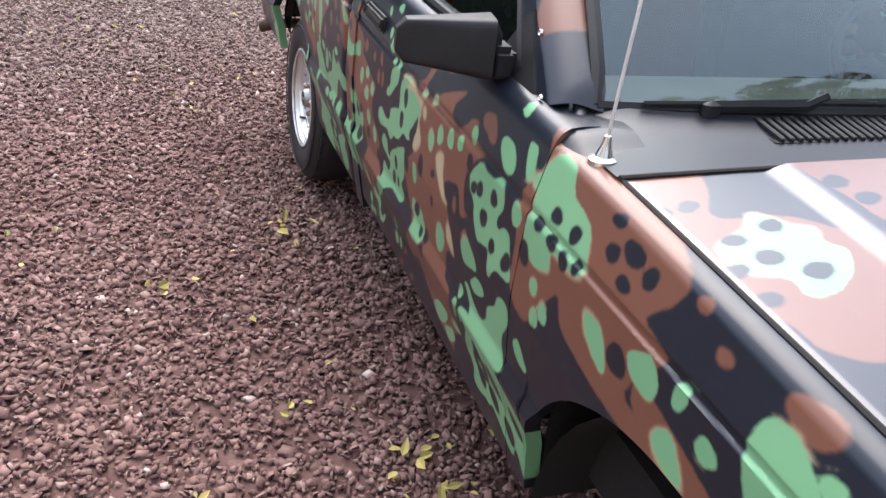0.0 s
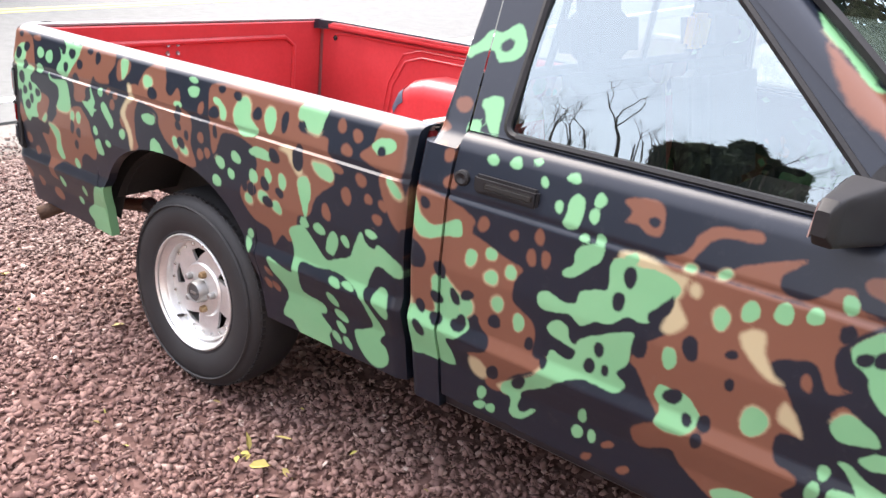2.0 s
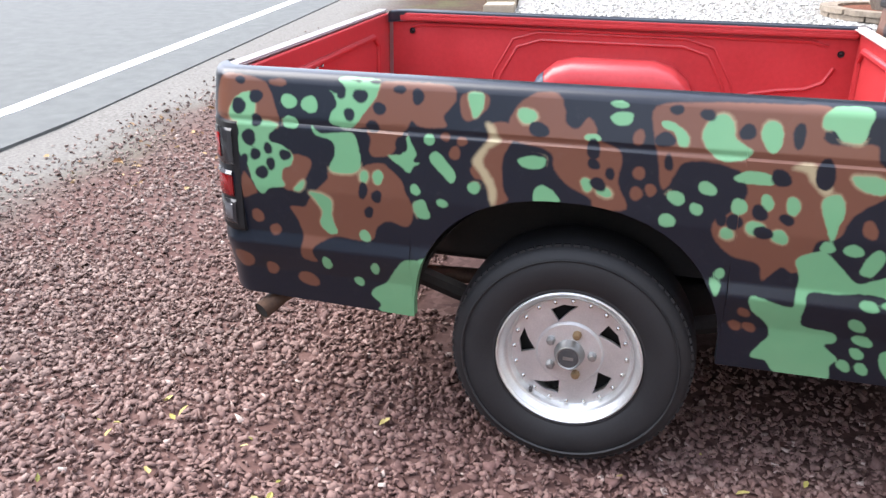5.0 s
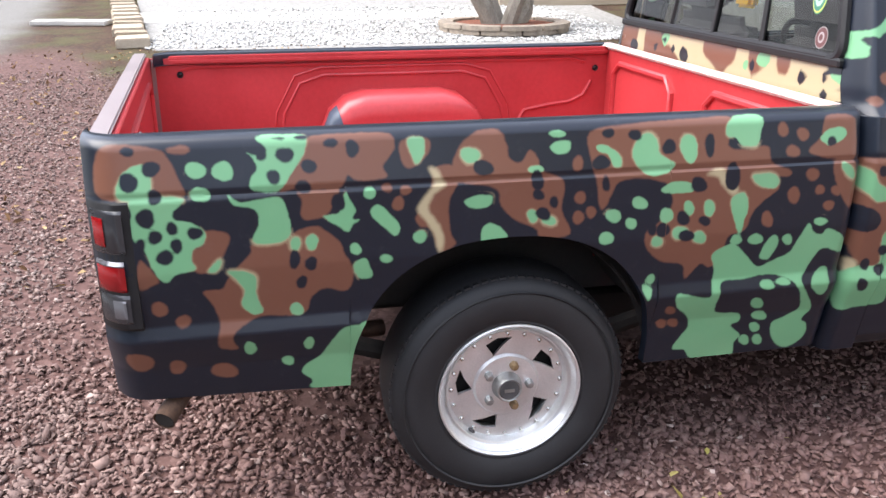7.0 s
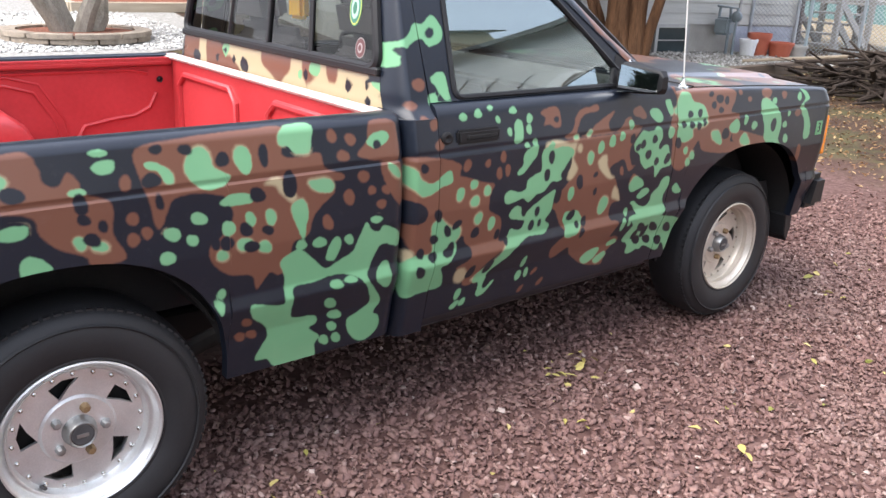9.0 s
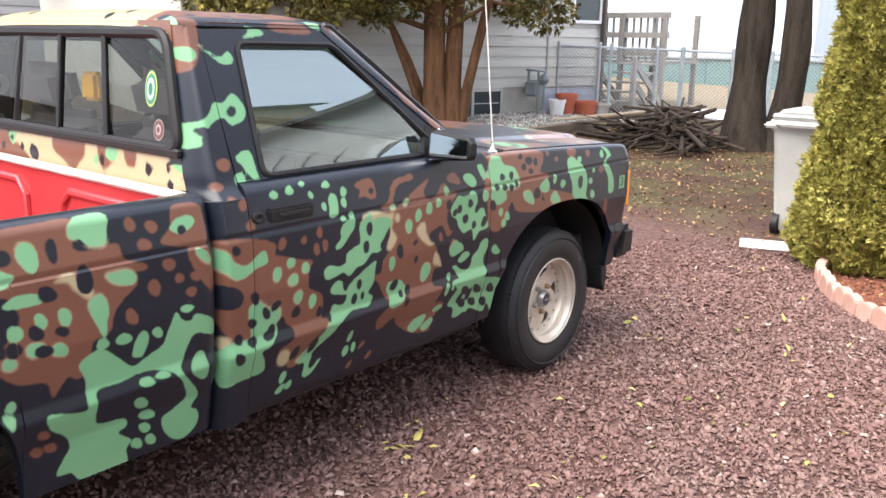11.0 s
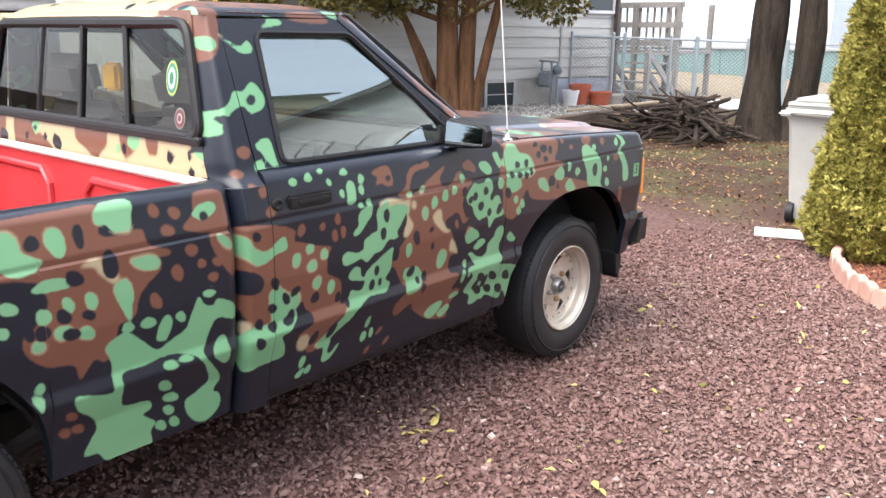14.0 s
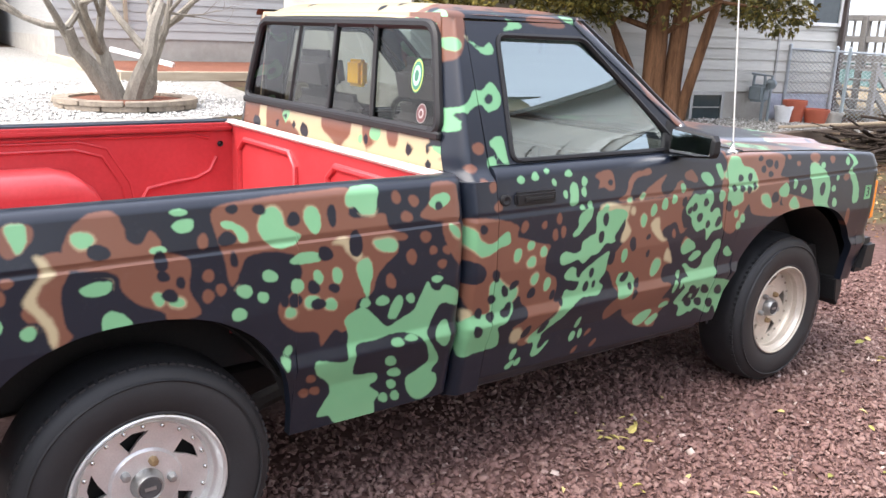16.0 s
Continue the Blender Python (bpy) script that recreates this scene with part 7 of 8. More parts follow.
N = 205000
px = np.where(rs.rand(N) < 0.84, rs.uniform(-3.4, 0.9, N), 0.9 + 7.1 * rs.power(0.75, N))
py = np.where(px < 0.9, rs.uniform(-3.2, 6.6, N), rs.uniform(3.4, 7.2, N))
keep = ((px < 0.9) | (py > 3.4)) & ((px < 0.45) | (rs.rand(N) < 0.5) | (py > 3.3)) & ~((py < -1.35 - 0.15 * rs.rand(N)) & (px < -0.45) & ~((py > -1.6 - (px + 1.0) * 0.9)))
keep &= (rs.rand(N) < np.clip((6.15 + 0.09 * px - py) / 1.1, 0, 1) * np.clip((9.5 - px) / 4, 0, 1)) & (rs.rand(N) < np.clip((py + 3.3) / 1.6, 0.15, 1))
px, py = px[keep], py[keep]
size = np.clip(rs.lognormal(math.log(0.0160), 0.28, len(px)), 0.008, 0.036)
ob = stones("gravel", np.stack([px, py, ground_z(px, py) + rs.uniform(0.0, 0.007, len(px)) + 0.22 * size], -1), size, STONES)
tagged(ob, "loose dark red crushed stones of the drive", "gravel", kind="stuff")

# pale pebbles of the bed along the house and of the yard round the planter
PEBBLE = leaf_material("pale_pebble", (0.15, 0.135, 0.115), (0.34, 0.32, 0.28), (0.60, 0.58, 0.54), 0.8)
m = 15000
qx, qy = rs.uniform(5.05, 8.6, m), rs.uniform(-11.2, -4.4, m)
ok = (qx > 5.14 + 0.02 * np.sin(9 * qy)) & (qx < 8.5 + (qy + 4.4) * 0.226) & (qy < -6.6 + (qx - 5.1) * 0.63)
qx, qy = qx[ok], qy[ok]
ob = stones("pebbles", np.stack([qx, qy, ground_z(qx, qy) + 0.020], -1), rs.uniform(0.025, 0.065, len(qx)), PEBBLE)
tagged(ob, "pale loose pebbles in the bed along the house", "pebbles", kind="stuff")
m = 9000
qx, qy = 9.5 + 5.0 * rs.power(0.8, m), rs.uniform(-2.2, 4.7, m)
ok = (qx - 10.85) ** 2 + (qy + 0.36) ** 2 > 1.05
qx, qy = qx[ok], qy[ok]
ob = stones("pebbles", np.stack([qx, qy, ground_z(qx, qy) + 0.018], -1), rs.uniform(0.02, 0.05, len(qx)), leaf_material("white_pebble", (0.30, 0.29, 0.27), (0.50, 0.49, 0.46), (0.72, 0.71, 0.68), 0.8))
tagged(ob, "bright pale pebbles round the planter", "pebbles", kind="stuff")

# ---------------------------------------------------------------- foliage
def sprays(places, size, outward, spread=0.6, blades=5, width=0.22, droop=0.3):
    """Small fans of narrow blades, each fan pointing roughly outward; returns vertices and quads."""
    n = len(places)
    d = outward / np.maximum(np.linalg.norm(outward, axis=1), 1e-6)[:, None] + rs.normal(0, spread, (n, 3))
    d /= np.linalg.norm(d, axis=1)[:, None]
    side = np.cross(d, rs.normal(size=(n, 3)))
    side /= np.linalg.norm(side, axis=1)[:, None]
    up = np.cross(side, d)
    verts, quads = [], []
    for b in range(blades):
        a = (b - (blades - 1) / 2) * 0.42 + rs.normal(0, 0.12, n)
        ax = d * np.cos(a)[:, None] + side * np.sin(a)[:, None]
        cr = -d * np.sin(a)[:, None] + side * np.cos(a)[:, None]
        ln = (size * rs.uniform(0.7, 1.2, n))[:, None]
        w = ln * width
        p0 = places
        p1 = places + ax * ln * 0.5 + cr * w * 0.5 + up * ln * 0.08
        p2 = places + ax * ln - up * ln * droop * rs.rand(n)[:, None]
        p3 = places + ax * ln * 0.5 - cr * w * 0.5 + up * ln * 0.08
        base = b * 4 * n + 4 * np.arange(n)
        verts.append(np.stack([p0, p1, p2, p3], 1).reshape(-1, 3))
        quads.append(np.stack([base, base + 1, base + 2, base + 3], -1))
    return np.concatenate(verts), np.concatenate(quads)


def foliage(name, places, size, outward, mat, parent, **kw):
    v, q = sprays(places, size, outward, **kw)
    ob = scatter_mesh(name, v, q, mat)
    ob.parent = parent
    return ob


# ---- the golden conifer by the house corner
cone = empty("conifer_shrub", "tall golden-green columnar conifer beside the house corner", "shrub")
CX, CY, CH = -0.50, -2.86, 2.75
n = 62000
h = rs.power(1.25, n)
h = 1 - h
z = 0.03 + h * CH
lump = 1 + 0.13 * np.sin(9 * h + 1.3) * 0.5
az = rs.uniform(0, 2 * math.pi, n)
clump = 0.07 * np.sin(5 * az + 14 * h) + 0.07 * np.sin(9 * az - 23 * h) + 0.06 * np.sin(3 * az + 31 * h) + 0.09 * np.sin(17 * az + 41 * h) * np.sin(11 * az - 37 * h)
rad = (0.43 * np.clip(1.03 - h, 0, 1) ** 0.55 * np.minimum(1, 0.74 + 2.6 * h)) * (1 + clump) * lump
depth = rs.power(3.0, n)
r = rad * (0.62 + 0.38 * depth)
places = np.stack([CX + r * np.cos(az), CY + r * np.sin(az), z], -1)
out = np.stack([np.cos(az), np.sin(az), rs.uniform(0.5, 1.6, n)], -1)
foliage("crown", places, rs.uniform(0.022, 0.05, n), out, CONIFER, cone, spread=0.40, blades=4, width=0.20)
part("trunk", tube([(CX, CY, 0), (CX, CY, 1.2), (CX + 0.02, CY, 2.5)], [0.06, 0.045, 0.01], 10), BARK_RED, cone, smooth=True)
# dark cone added inside the crown; its colour stands in for inner shade
part("inner_shade", lathe([(0.05, 0.20), (0.5, 0.29), (1.2, 0.25), (1.9, 0.16), (2.5, 0.04)], 14, axis="z", centre=(CX, CY, 0)), HEDGE, cone, "dark core added inside the crown in place of its shade", smooth=True)

# ---- cedar with several reddish trunks by the grey house
cedar = empty("cedar_tree", "old cedar with several reddish trunks and hanging foliage", "tree")
TX, TY = 6.75, -7.15
TZ = float(ground_z(TX, TY))
for k, (dx, dy, r0, lean, top) in enumerate(((0.02, 0.02, 0.190, (0.10, 0.14), 6.0), (-0.17, -0.14, 0.150, (-0.02, -0.06), 6.0), (-0.25, -0.20, 0.090, (-0.75, -0.65), 4.4), (0.21, 0.04, 0.080, (0.95, 0.55), 2.9), (0.20, 0.16, 0.060, (0.45, 0.70), 2.6))):
    pts, rad = [], []
    for u in np.linspace(0, 1, 9):
        pts.append((TX + dx + lean[0] * u * (0.6 + 0.6 * u) + 0.03 * math.sin(7 * u + k), TY + dy + lean[1] * u * (0.6 + 0.6 * u) + 0.03 * math.cos(5 * u + k), TZ - 0.05 + top * u))
        rad.append(r0 * (1.25 - 0.25 * min(1, 8 * u)) * (1 - 0.55 * u))
    part("trunk", tube(pts, rad, 12), BARK_RED, cedar, smooth=True)
rl = random.Random(3)
centres = []
for k in range(120):
    a = rl.uniform(0, 2 * math.pi)
    q = rl.uniform(0.6, 3.2)
    zc = rl.uniform(2.15, 9.2) - 0.12 * q
    centres.append((TX + q * math.cos(a) + 0.5, TY + q * math.sin(a) + 0.6, zc, rl.uniform(0.35, 0.75)))
for k in range(26):
    centres.append((TX + rl.uniform(0.2, 2.6), TY + rl.uniform(0.4, 3.4), rl.uniform(1.75, 2.6), rl.uniform(0.28, 0.5)))
for c in centres[::5]:
    part("limb", tube([(TX, TY, TZ + c[2] * 0.75), ((TX + c[0]) / 2, (TY + c[1]) / 2, c[2] + 0.1), c[:3]], [0.05, 0.03, 0.012], 6), BARK_RED, cedar, smooth=True)
P, O = [], []
for cx, cy, cz, cr in centres:
    m = int(330 * cr / 0.5)
    d = rs.normal(size=(m, 3))
    d /= np.linalg.norm(d, axis=1)[:, None]
    rr = cr * rs.power(2.2, m)[:, None]
    P.append(np.array([cx, cy, cz]) + d * rr * np.array([1, 1, 0.75]))
    O.append(d * np.array([1, 1, 0.4]) + np.array([0, 0, -0.35]))
P, O = np.concatenate(P), np.concatenate(O)
foliage("crown", P, rs.uniform(0.06, 0.12, len(P)), O, CEDAR, cedar, spread=0.5, blades=4, width=0.30)


# ---- bare trees
def bare_tree(name, label, base, mat, stems, levels, seed, thick):
    """A leafless tree: stems that fork again and again."""
    t = empty(name, label, "tree")
    rnd = random.Random(seed)
    bm_tw = bmesh.new()

    def grow(p, d, length, r, level):
        pts, rads = [p], [r]
        for k in range(4):
            d = (d + Vector((rnd.gauss(0, 0.16), rnd.gauss(0, 0.16), rnd.gauss(0.05, 0.10)))).normalized()
            p = p + d * length / 4
            pts.append(p)
            rads.append(r * (1 - 0.11 * (k + 1)))
        if level > 2:
            part("trunk" if level == levels else "limb", tube(pts, rads, 8), mat, t, smooth=True)
        else:
            tube(pts, rads, 5 if level > 1 else 3, bm_tw)
        if level > 0:
            for k in range(rnd.randint(2, 3)):
                q = rnd.choice((2, 3, 4))
                dd = (d + Vector((rnd.gauss(0, 0.55), rnd.gauss(0, 0.55), rnd.gauss(0.10, 0.35)))).normalized()
                grow(pts[q], dd, length * rnd.uniform(0.62, 0.85), rads[q] * 0.62, level - 1)

    for k, (dx, dy, d, length) in enumerate(stems):
        grow(Vector(base) + Vector((dx, dy, 0)), Vector(d).normalized(), length, thick * rnd.uniform(0.8, 1.0), levels)
    part("twigs", bm_tw, mat, t, smooth=True)
    return t


gz0 = float(ground_z(10.85, -0.36))
bare_tree("crape_myrtle", "leafless multi-stemmed tree with smooth pale bark in a round planter", (10.85, -0.36, gz0), BARK_PALE,
          ((0.05, 0.06, (0.1, 0.35, 1), 1.5), (-0.08, -0.02, (-0.2, -0.30, 1), 1.6), (0.02, -0.14, (0.3, -0.7, 1), 1.4), (0.0, 0.16, (-0.1, 0.8, 1), 1.3)), 5, 8, 0.165)
# the pair of dark trunks past the woodpile
oak = empty("dark_tree", "two dark bare trunks grown together", "tree")
for k, (dx, dy, r0, lean) in enumerate(((0.14, 0.06, 0.25, (0.30, 0.16)), (-0.30, -0.12, 0.20, (-0.30, -0.22)))):
    us = np.linspace(0, 1, 26)
    pts = [(2.38 + dx + lean[0] * u * u + 0.035 * math.sin(13 * u + 2 * k), -9.05 + dy + lean[1] * u * u + 0.03 * math.cos(11 * u + k), -0.05 + 6.5 * u) for u in us]
    bm = tube(pts, [r0 * (1 + 0.55 * math.exp(-u * 22)) * (1 - 0.35 * u) * (1 + 0.05 * math.sin(31 * u + k)) for u in us], 22)
    for v in bm.verts:
        a = math.atan2(v.co.y + 9.05 - dy, v.co.x - 2.38 - dx)
        q = 1 + 0.05 * math.sin(5 * a + 3 * v.co.z) + 0.03 * math.sin(11 * a - 2 * v.co.z)
        v.co.x, v.co.y = 2.38 + dx + (v.co.x - 2.38 - dx) * q, -9.05 + dy + (v.co.y + 9.05 - dy) * q
    part("trunk", bm, BARK_DARK, oak, smooth=True)
    for j in range(5):
        p = Vector(pts[15 + 2 * j])
        a = j * 2.4 + dx * 9
        part("limb", tube([p, p + Vector((0.8 * math.cos(a), 0.8 * math.sin(a), 0.6)), p + Vector((1.9 * math.cos(a), 1.9 * math.sin(a), 1.3))], [0.10, 0.07, 0.03], 8), BARK_DARK, oak, smooth=True)

# ---------------------------------------------------------------- houses
board_meshes = {}


def siding(parent, a, b, z0, z1, step, mat, skip=None, lap=0.016, gap=-0.004):
    """Lapped boards on a wall from a to b (plan), from z0 to z1; the outside lies to the right of the way from a to b."""
    a, b = Vector(a), Vector(b)
    d = b - a
    length = d.length
    turn = math.atan2(d.y, d.x)
    key = (round(length, 3), step, mat.name)
    if key not in board_meshes:
        bm = prism([(0.0, 0.0), (-lap - 0.006, 0.0), (-lap - 0.006, 0.012), (-0.004, step - gap), (0.0, step - gap)], 0.0, length, "x")
        ob = part("siding_board", bm, mat, parent)
        board_meshes[key] = ob.data
        first = ob
    else:
        first = None
    k = 0
    z = z0
    while z < z1 - 0.02:
        ob = first if first is not None and k == 0 else new("siding_board", board_meshes[key])
        ob.parent = parent
        ob.matrix_world = pose(a.x, a.y, z, 0, 0, math.degrees(turn))
        z += step
        k += 1


def house_walls(name, label, corners, z0, z1, foundation, wall_mat):
    """A house's core: foundation and plain walls round the plan."""
    h = empty(name, label, "house")
    part("foundation", prism(corners, z0 - 0.3, z0 + foundation, "z"), FOUNDATION, h, "bare concrete foundation")
    mid = Vector((sum(c[0] for c in corners) / len(corners), sum(c[1] for c in corners) / len(corners)))
    core = [tuple(mid + (Vector(c) - mid) * 0.998) for c in corners]
    part("wall", prism(core, z0 + foundation, z1, "z"), wall_mat, h)
    return h


def gable_roof(h, x0, x1, y0, y1, z, rise, over=0.35, along="x"):
    bm = bmesh.new()
    if along == "x":
        ym = (y0 + y1) / 2
        ends = [[(x, y0 - over, z - 0.12), (x, ym, z + rise), (x, y1 + over, z - 0.12), (x, y1 + over, z), (x, ym, z + rise + 0.14), (x, y0 - over, z)] for x in (x0 - over, x1 + over)]
    else:
        xm = (x0 + x1) / 2
        ends = [[(x0 - over, y, z - 0.12), (xm, y, z + rise), (x1 + over, y, z - 0.12), (x1 + over, y, z), (xm, y, z + rise + 0.14), (x0 - over, y, z)] for y in (y0 - over, y1 + over)]
    rings = [[bm.verts.new(p) for p in e] for e in ends]
    for k in range(6):
        bm.faces.new((rings[0][k], rings[0][(k + 1) % 6], rings[1][(k + 1) % 6], rings[1][k]))
    bm.faces.new(rings[0])
    bm.faces.new(rings[1])
    part("roof", bm, ROOFING, h)


def window_on(h, x, y, z, w, hgt, turn, name="window", rim=None):
    """A framed window; local x runs along the wall, local -y is outside."""
    win = part(name, box(-w / 2, w / 2, -0.02, 0.03, 0, hgt), WINDOW_DARK, h, "dark glazed window")
    win.matrix_world = pose(x, y, z, 0, 0, turn)
    for x0, x1, z0, z1 in ((-w / 2 - 0.06, -w / 2, -0.06, hgt + 0.06), (w / 2, w / 2 + 0.06, -0.06, hgt + 0.06), (-w / 2, w / 2, hgt, hgt + 0.06), (-w / 2, w / 2, -0.06, 0), (-w / 2, w / 2, hgt * 0.48, hgt * 0.52)):
        part("frame", box(x0, x1, -0.045, 0.03, z0, z1), rim or WHITE_PAINT, win)
    return win


# white house whose corner stands behind the conifer, and which the truck's glass mirrors
hw = house_walls("white_house", "white vinyl-sided house with a low concrete foundation", [(-0.72, -3.30), (-9.5, -3.30), (-9.5, -11.0), (-0.72, -11.0)], 0.0, 3.6, 0.21, SIDING_WHITE)
siding(hw, (-9.5, -3.298), (-0.72, -3.298), 0.215, 3.6, 0.152, SIDING_WHITE, lap=0.030, gap=0.017)
siding(hw, (-0.718, -3.30), (-0.718, -11.0), 0.215, 3.6, 0.152, SIDING_WHITE, lap=0.030, gap=0.017)
part("corner_post", box(-0.745, -0.695, -3.335, -3.275, 0.20, 3.6, 0.004), WHITE_PAINT, hw)
gable_roof(hw, -9.5, -0.72, -11.0, -3.30, 3.6, 1.7)
window_on(hw, -3.6, -3.32, 1.2, 1.3, 1.1, 180)
window_on(hw, -6.8, -3.32, 1.2, 1.0, 1.1, 180)

# grey house past the cedar
A, B = Vector((8.62, -3.8)), Vector((6.72, -12.15))
g0 = float(ground_z(7.3, -9))
along = (B - A).normalized()
outn = Vector((along.y, -along.x))          # towards the drive
inn = -outn
C, D = B + inn * 8, A + inn * 8
hg = house_walls("grey_house", "older house in pale weathered siding, mildewed above the foundation", [tuple(A), tuple(B), tuple(C), tuple(D)], g0, g0 + 3.3, 0.50, SIDING_PALE)
siding(hg, tuple(A + outn * 0.004), tuple(B + outn * 0.004), g0 + 0.50, g0 + 3.3, 0.185, SIDING_PALE)
siding(hg, tuple(B + along * 0.004), tuple(C + along * 0.004), g0 + 0.50, g0 + 3.3, 0.185, SIDING_PALE)


def on_wall(s, out=0.03):
    p = A + along * s + outn * out
    return p.x, p.y


face = math.degrees(math.atan2(along.y, along.x))
x, y = on_wall(5.55)
window_on(hg, x, y, g0 + 0.02, 0.62, 0.42, face, "basement_window", STEEL)
x, y = on_wall(8.05)
window_on(hg, x, y, g0 + 1.75, 0.7, 1.2, face)
x, y = on_wall(8.50, 0.09)
part("downspout", box(-0.045, 0.045, -0.045, 0.045, 0.0, 3.2, 0.01), plain("brown_downspout", (0.06, 0.045, 0.04), 0.5), hg, "dark brown downspout").matrix_world = pose(x, y, g0 + 0.05)
bm = box(-0.72, 0.72, -0.012, 0.01, 0.02, 0.47)
x, y = on_wall(7.72, 0.012)
part("painted_foundation", bm, mottled("blue_white_wash", (0.26, 0.28, 0.34), (0.44, 0.46, 0.52), 5, 50, 0.8), hg, "blue-white wash on the foundation").matrix_world = pose(x, y, g0, 0, 0, face)
x, y = on_wall(7.05, 0.02)
part("seam_strip", box(-0.02, 0.02, -0.025, 0.03, 0.5, 3.2), SIDING_GREY, hg).matrix_world = pose(x, y, g0, 0, 0, face)
gable_roof(hg, 8.0, 15.5, -13.2, -4.0, g0 + 3.3, 1.8, along="y")

# gas meter and pots along its wall
x, y = on_wall(6.55, 0.22)
meter = empty("gas_meter", "grey gas meter with pipes on the house wall", "meter", at=(x, y, g0))
part("body", box(-0.15, 0.15, -0.11, 0.11, 0.34, 0.64, 0.04, 3), METER_GREY, meter, smooth=True)
part("dial_face", box(-0.085, 0.085, -0.13, -0.10, 0.44, 0.56, 0.012), FENCE_METAL, meter, "pale dial plate")
for dx in (-0.11, 0.11):
    part("pipe", tube([(dx, 0.02, 0.0 if dx < 0 else 0.62), (dx, 0.02, 0.72), (dx * 0.9, 0.02, 0.80)], 0.026, 8), METER_GREY, meter, smooth=True)
part("cross_pipe", tube([(-0.24, 0.02, 0.02), (-0.24, 0.02, 0.80), (0.16, 0.02, 0.82)], 0.024, 8), METER_GREY, meter, smooth=True)
part("regulator", lathe([(-0.07, 0.01), (-0.065, 0.075), (-0.02, 0.095), (0.02, 0.095), (0.05, 0.05), (0.055, 0.01)], 14, axis="y", centre=(-0.22, 0.0, 0.66)), METER_GREY, meter, smooth=True)


def pot(name, label, x, y, r, h, mat, group=""):
    z = float(ground_z(x, y)) + 0.008
    p = empty(name, label, "pot", group, at=(x, y, z))
    part("body", lathe([(0.0, 0.01), (0.0, r * 0.72), (h * 0.86, r * 0.95), (h * 0.86, r * 0.80), (h * 0.5, r * 0.70), (h * 0.45, 0.01)], 20, axis="z"), mat, p, smooth=True)
    part("rim", lathe([(h * 0.80, r * 0.93), (h * 0.80, r), (h, r * 1.02), (h, r * 0.88), (h * 0.84, r * 0.86)], 20, axis="z"), mat, p, smooth=True)


x, y = on_wall(6.95, 0.45)
pot("bucket", "white plastic bucket standing beside the meter", x, y, 0.16, 0.30, WHITE_PAINT)
x, y = on_wall(7.25, 0.40)
pot("plant_pot", "tall terracotta plant pot by the house wall", x, y, 0.21, 0.40, TERRACOTTA, "plant pots")
x, y = on_wall(7.55, 0.62)
pot("plant_pot", "low wide terracotta plant pot by the wall", x, y, 0.23, 0.27, TERRACOTTA, "plant pots")
x, y = on_wall(7.95, 0.60)
pot("plant_pot", "low pale grey plant pot by the wall", x, y, 0.22, 0.22, CONCRETE, "plant pots")

# house across the pale yard
h2z = 0.49
hy = house_walls("yard_house", "long house in pale grey lapped siding", [(19.5, -1.3), (19.5, -12.0), (27, -12.0), (27, -1.3)], h2z, h2z + 4.5, 0.55, SIDING_GREY)
siding(hy, (19.496, -1.3), (19.496, -12.0), h2z + 0.55, h2z + 4.5, 0.21, SIDING_GREY)
gable_roof(hy, 19.5, 27, -12.0, -1.3, h2z + 4.5, 2.0, along="y")
part("downspout", box(19.38, 19.47, -2.95, -2.87, h2z + 0.9, h2z + 4.4), plain("tan_downspout", (0.30, 0.24, 0.17), 0.6), hy)
hb = house_walls("brown_house", "brown weathered house beyond the pale yard", [(24.5, -0.6), (31, -0.6), (31, 5.2), (24.5, 5.2)], 0.63, 6.0, 0.4, SIDING_BROWN)
siding(hb, (24.496, 5.2), (24.496, -0.6), 1.03, 6.0, 0.21, SIDING_BROWN)
gable_roof(hb, 24.5, 31, -0.6, 5.2, 6.0, 1.6)
fencep = empty("board_fence", "low dark board fence behind the yard", "fence")
for k in range(26):
    part("board", box(-0.02, 0.02, 0.0, 0.30, 0.0, 1.5), TIMBER, fencep).matrix_world = pose(25.0, 5.6 + 0.32 * k, 0.62)

# ---------------------------------------------------------------- planter ring, borders, pavers
RING_STONE = mottled("ring_stone", (0.16, 0.13, 0.10), (0.36, 0.30, 0.23), 9, 70, 0.9, bump=0.4, distance=0.006)
ring = empty("planter_ring", "round raised planter edged with worn pale concrete pieces", "planter")
for lvl, (r_in, r_out, z0, z1) in enumerate(((0.80, 0.98, 0.0, 0.07), (0.78, 1.00, 0.07, 0.135))):
    for k in range(10):
        a0, a1 = 2 * math.pi * (k + 0.5 * lvl) / 10 + 0.012, 2 * math.pi * (k + 1 + 0.5 * lvl) / 10 - 0.012
        w = np.linspace(a0, a1, 6)
        out = [(10.85 + r_out * math.cos(a), -0.36 + r_out * math.sin(a)) for a in w] + [(10.85 + r_in * math.cos(a), -0.36 + r_in * math.sin(a)) for a in w[::-1]]
        part("block", prism(out, gz0 + z0, gz0 + z1, "z", bevel=0.008), RING_STONE, ring)
w = np.linspace(0, 2 * math.pi, 29)[:-1]
part("mulch", prism([(10.85 + 0.79 * math.cos(a), -0.36 + 0.79 * math.sin(a)) for a in w], gz0 - 0.02, gz0 + 0.10, "z"), MULCH, ring)


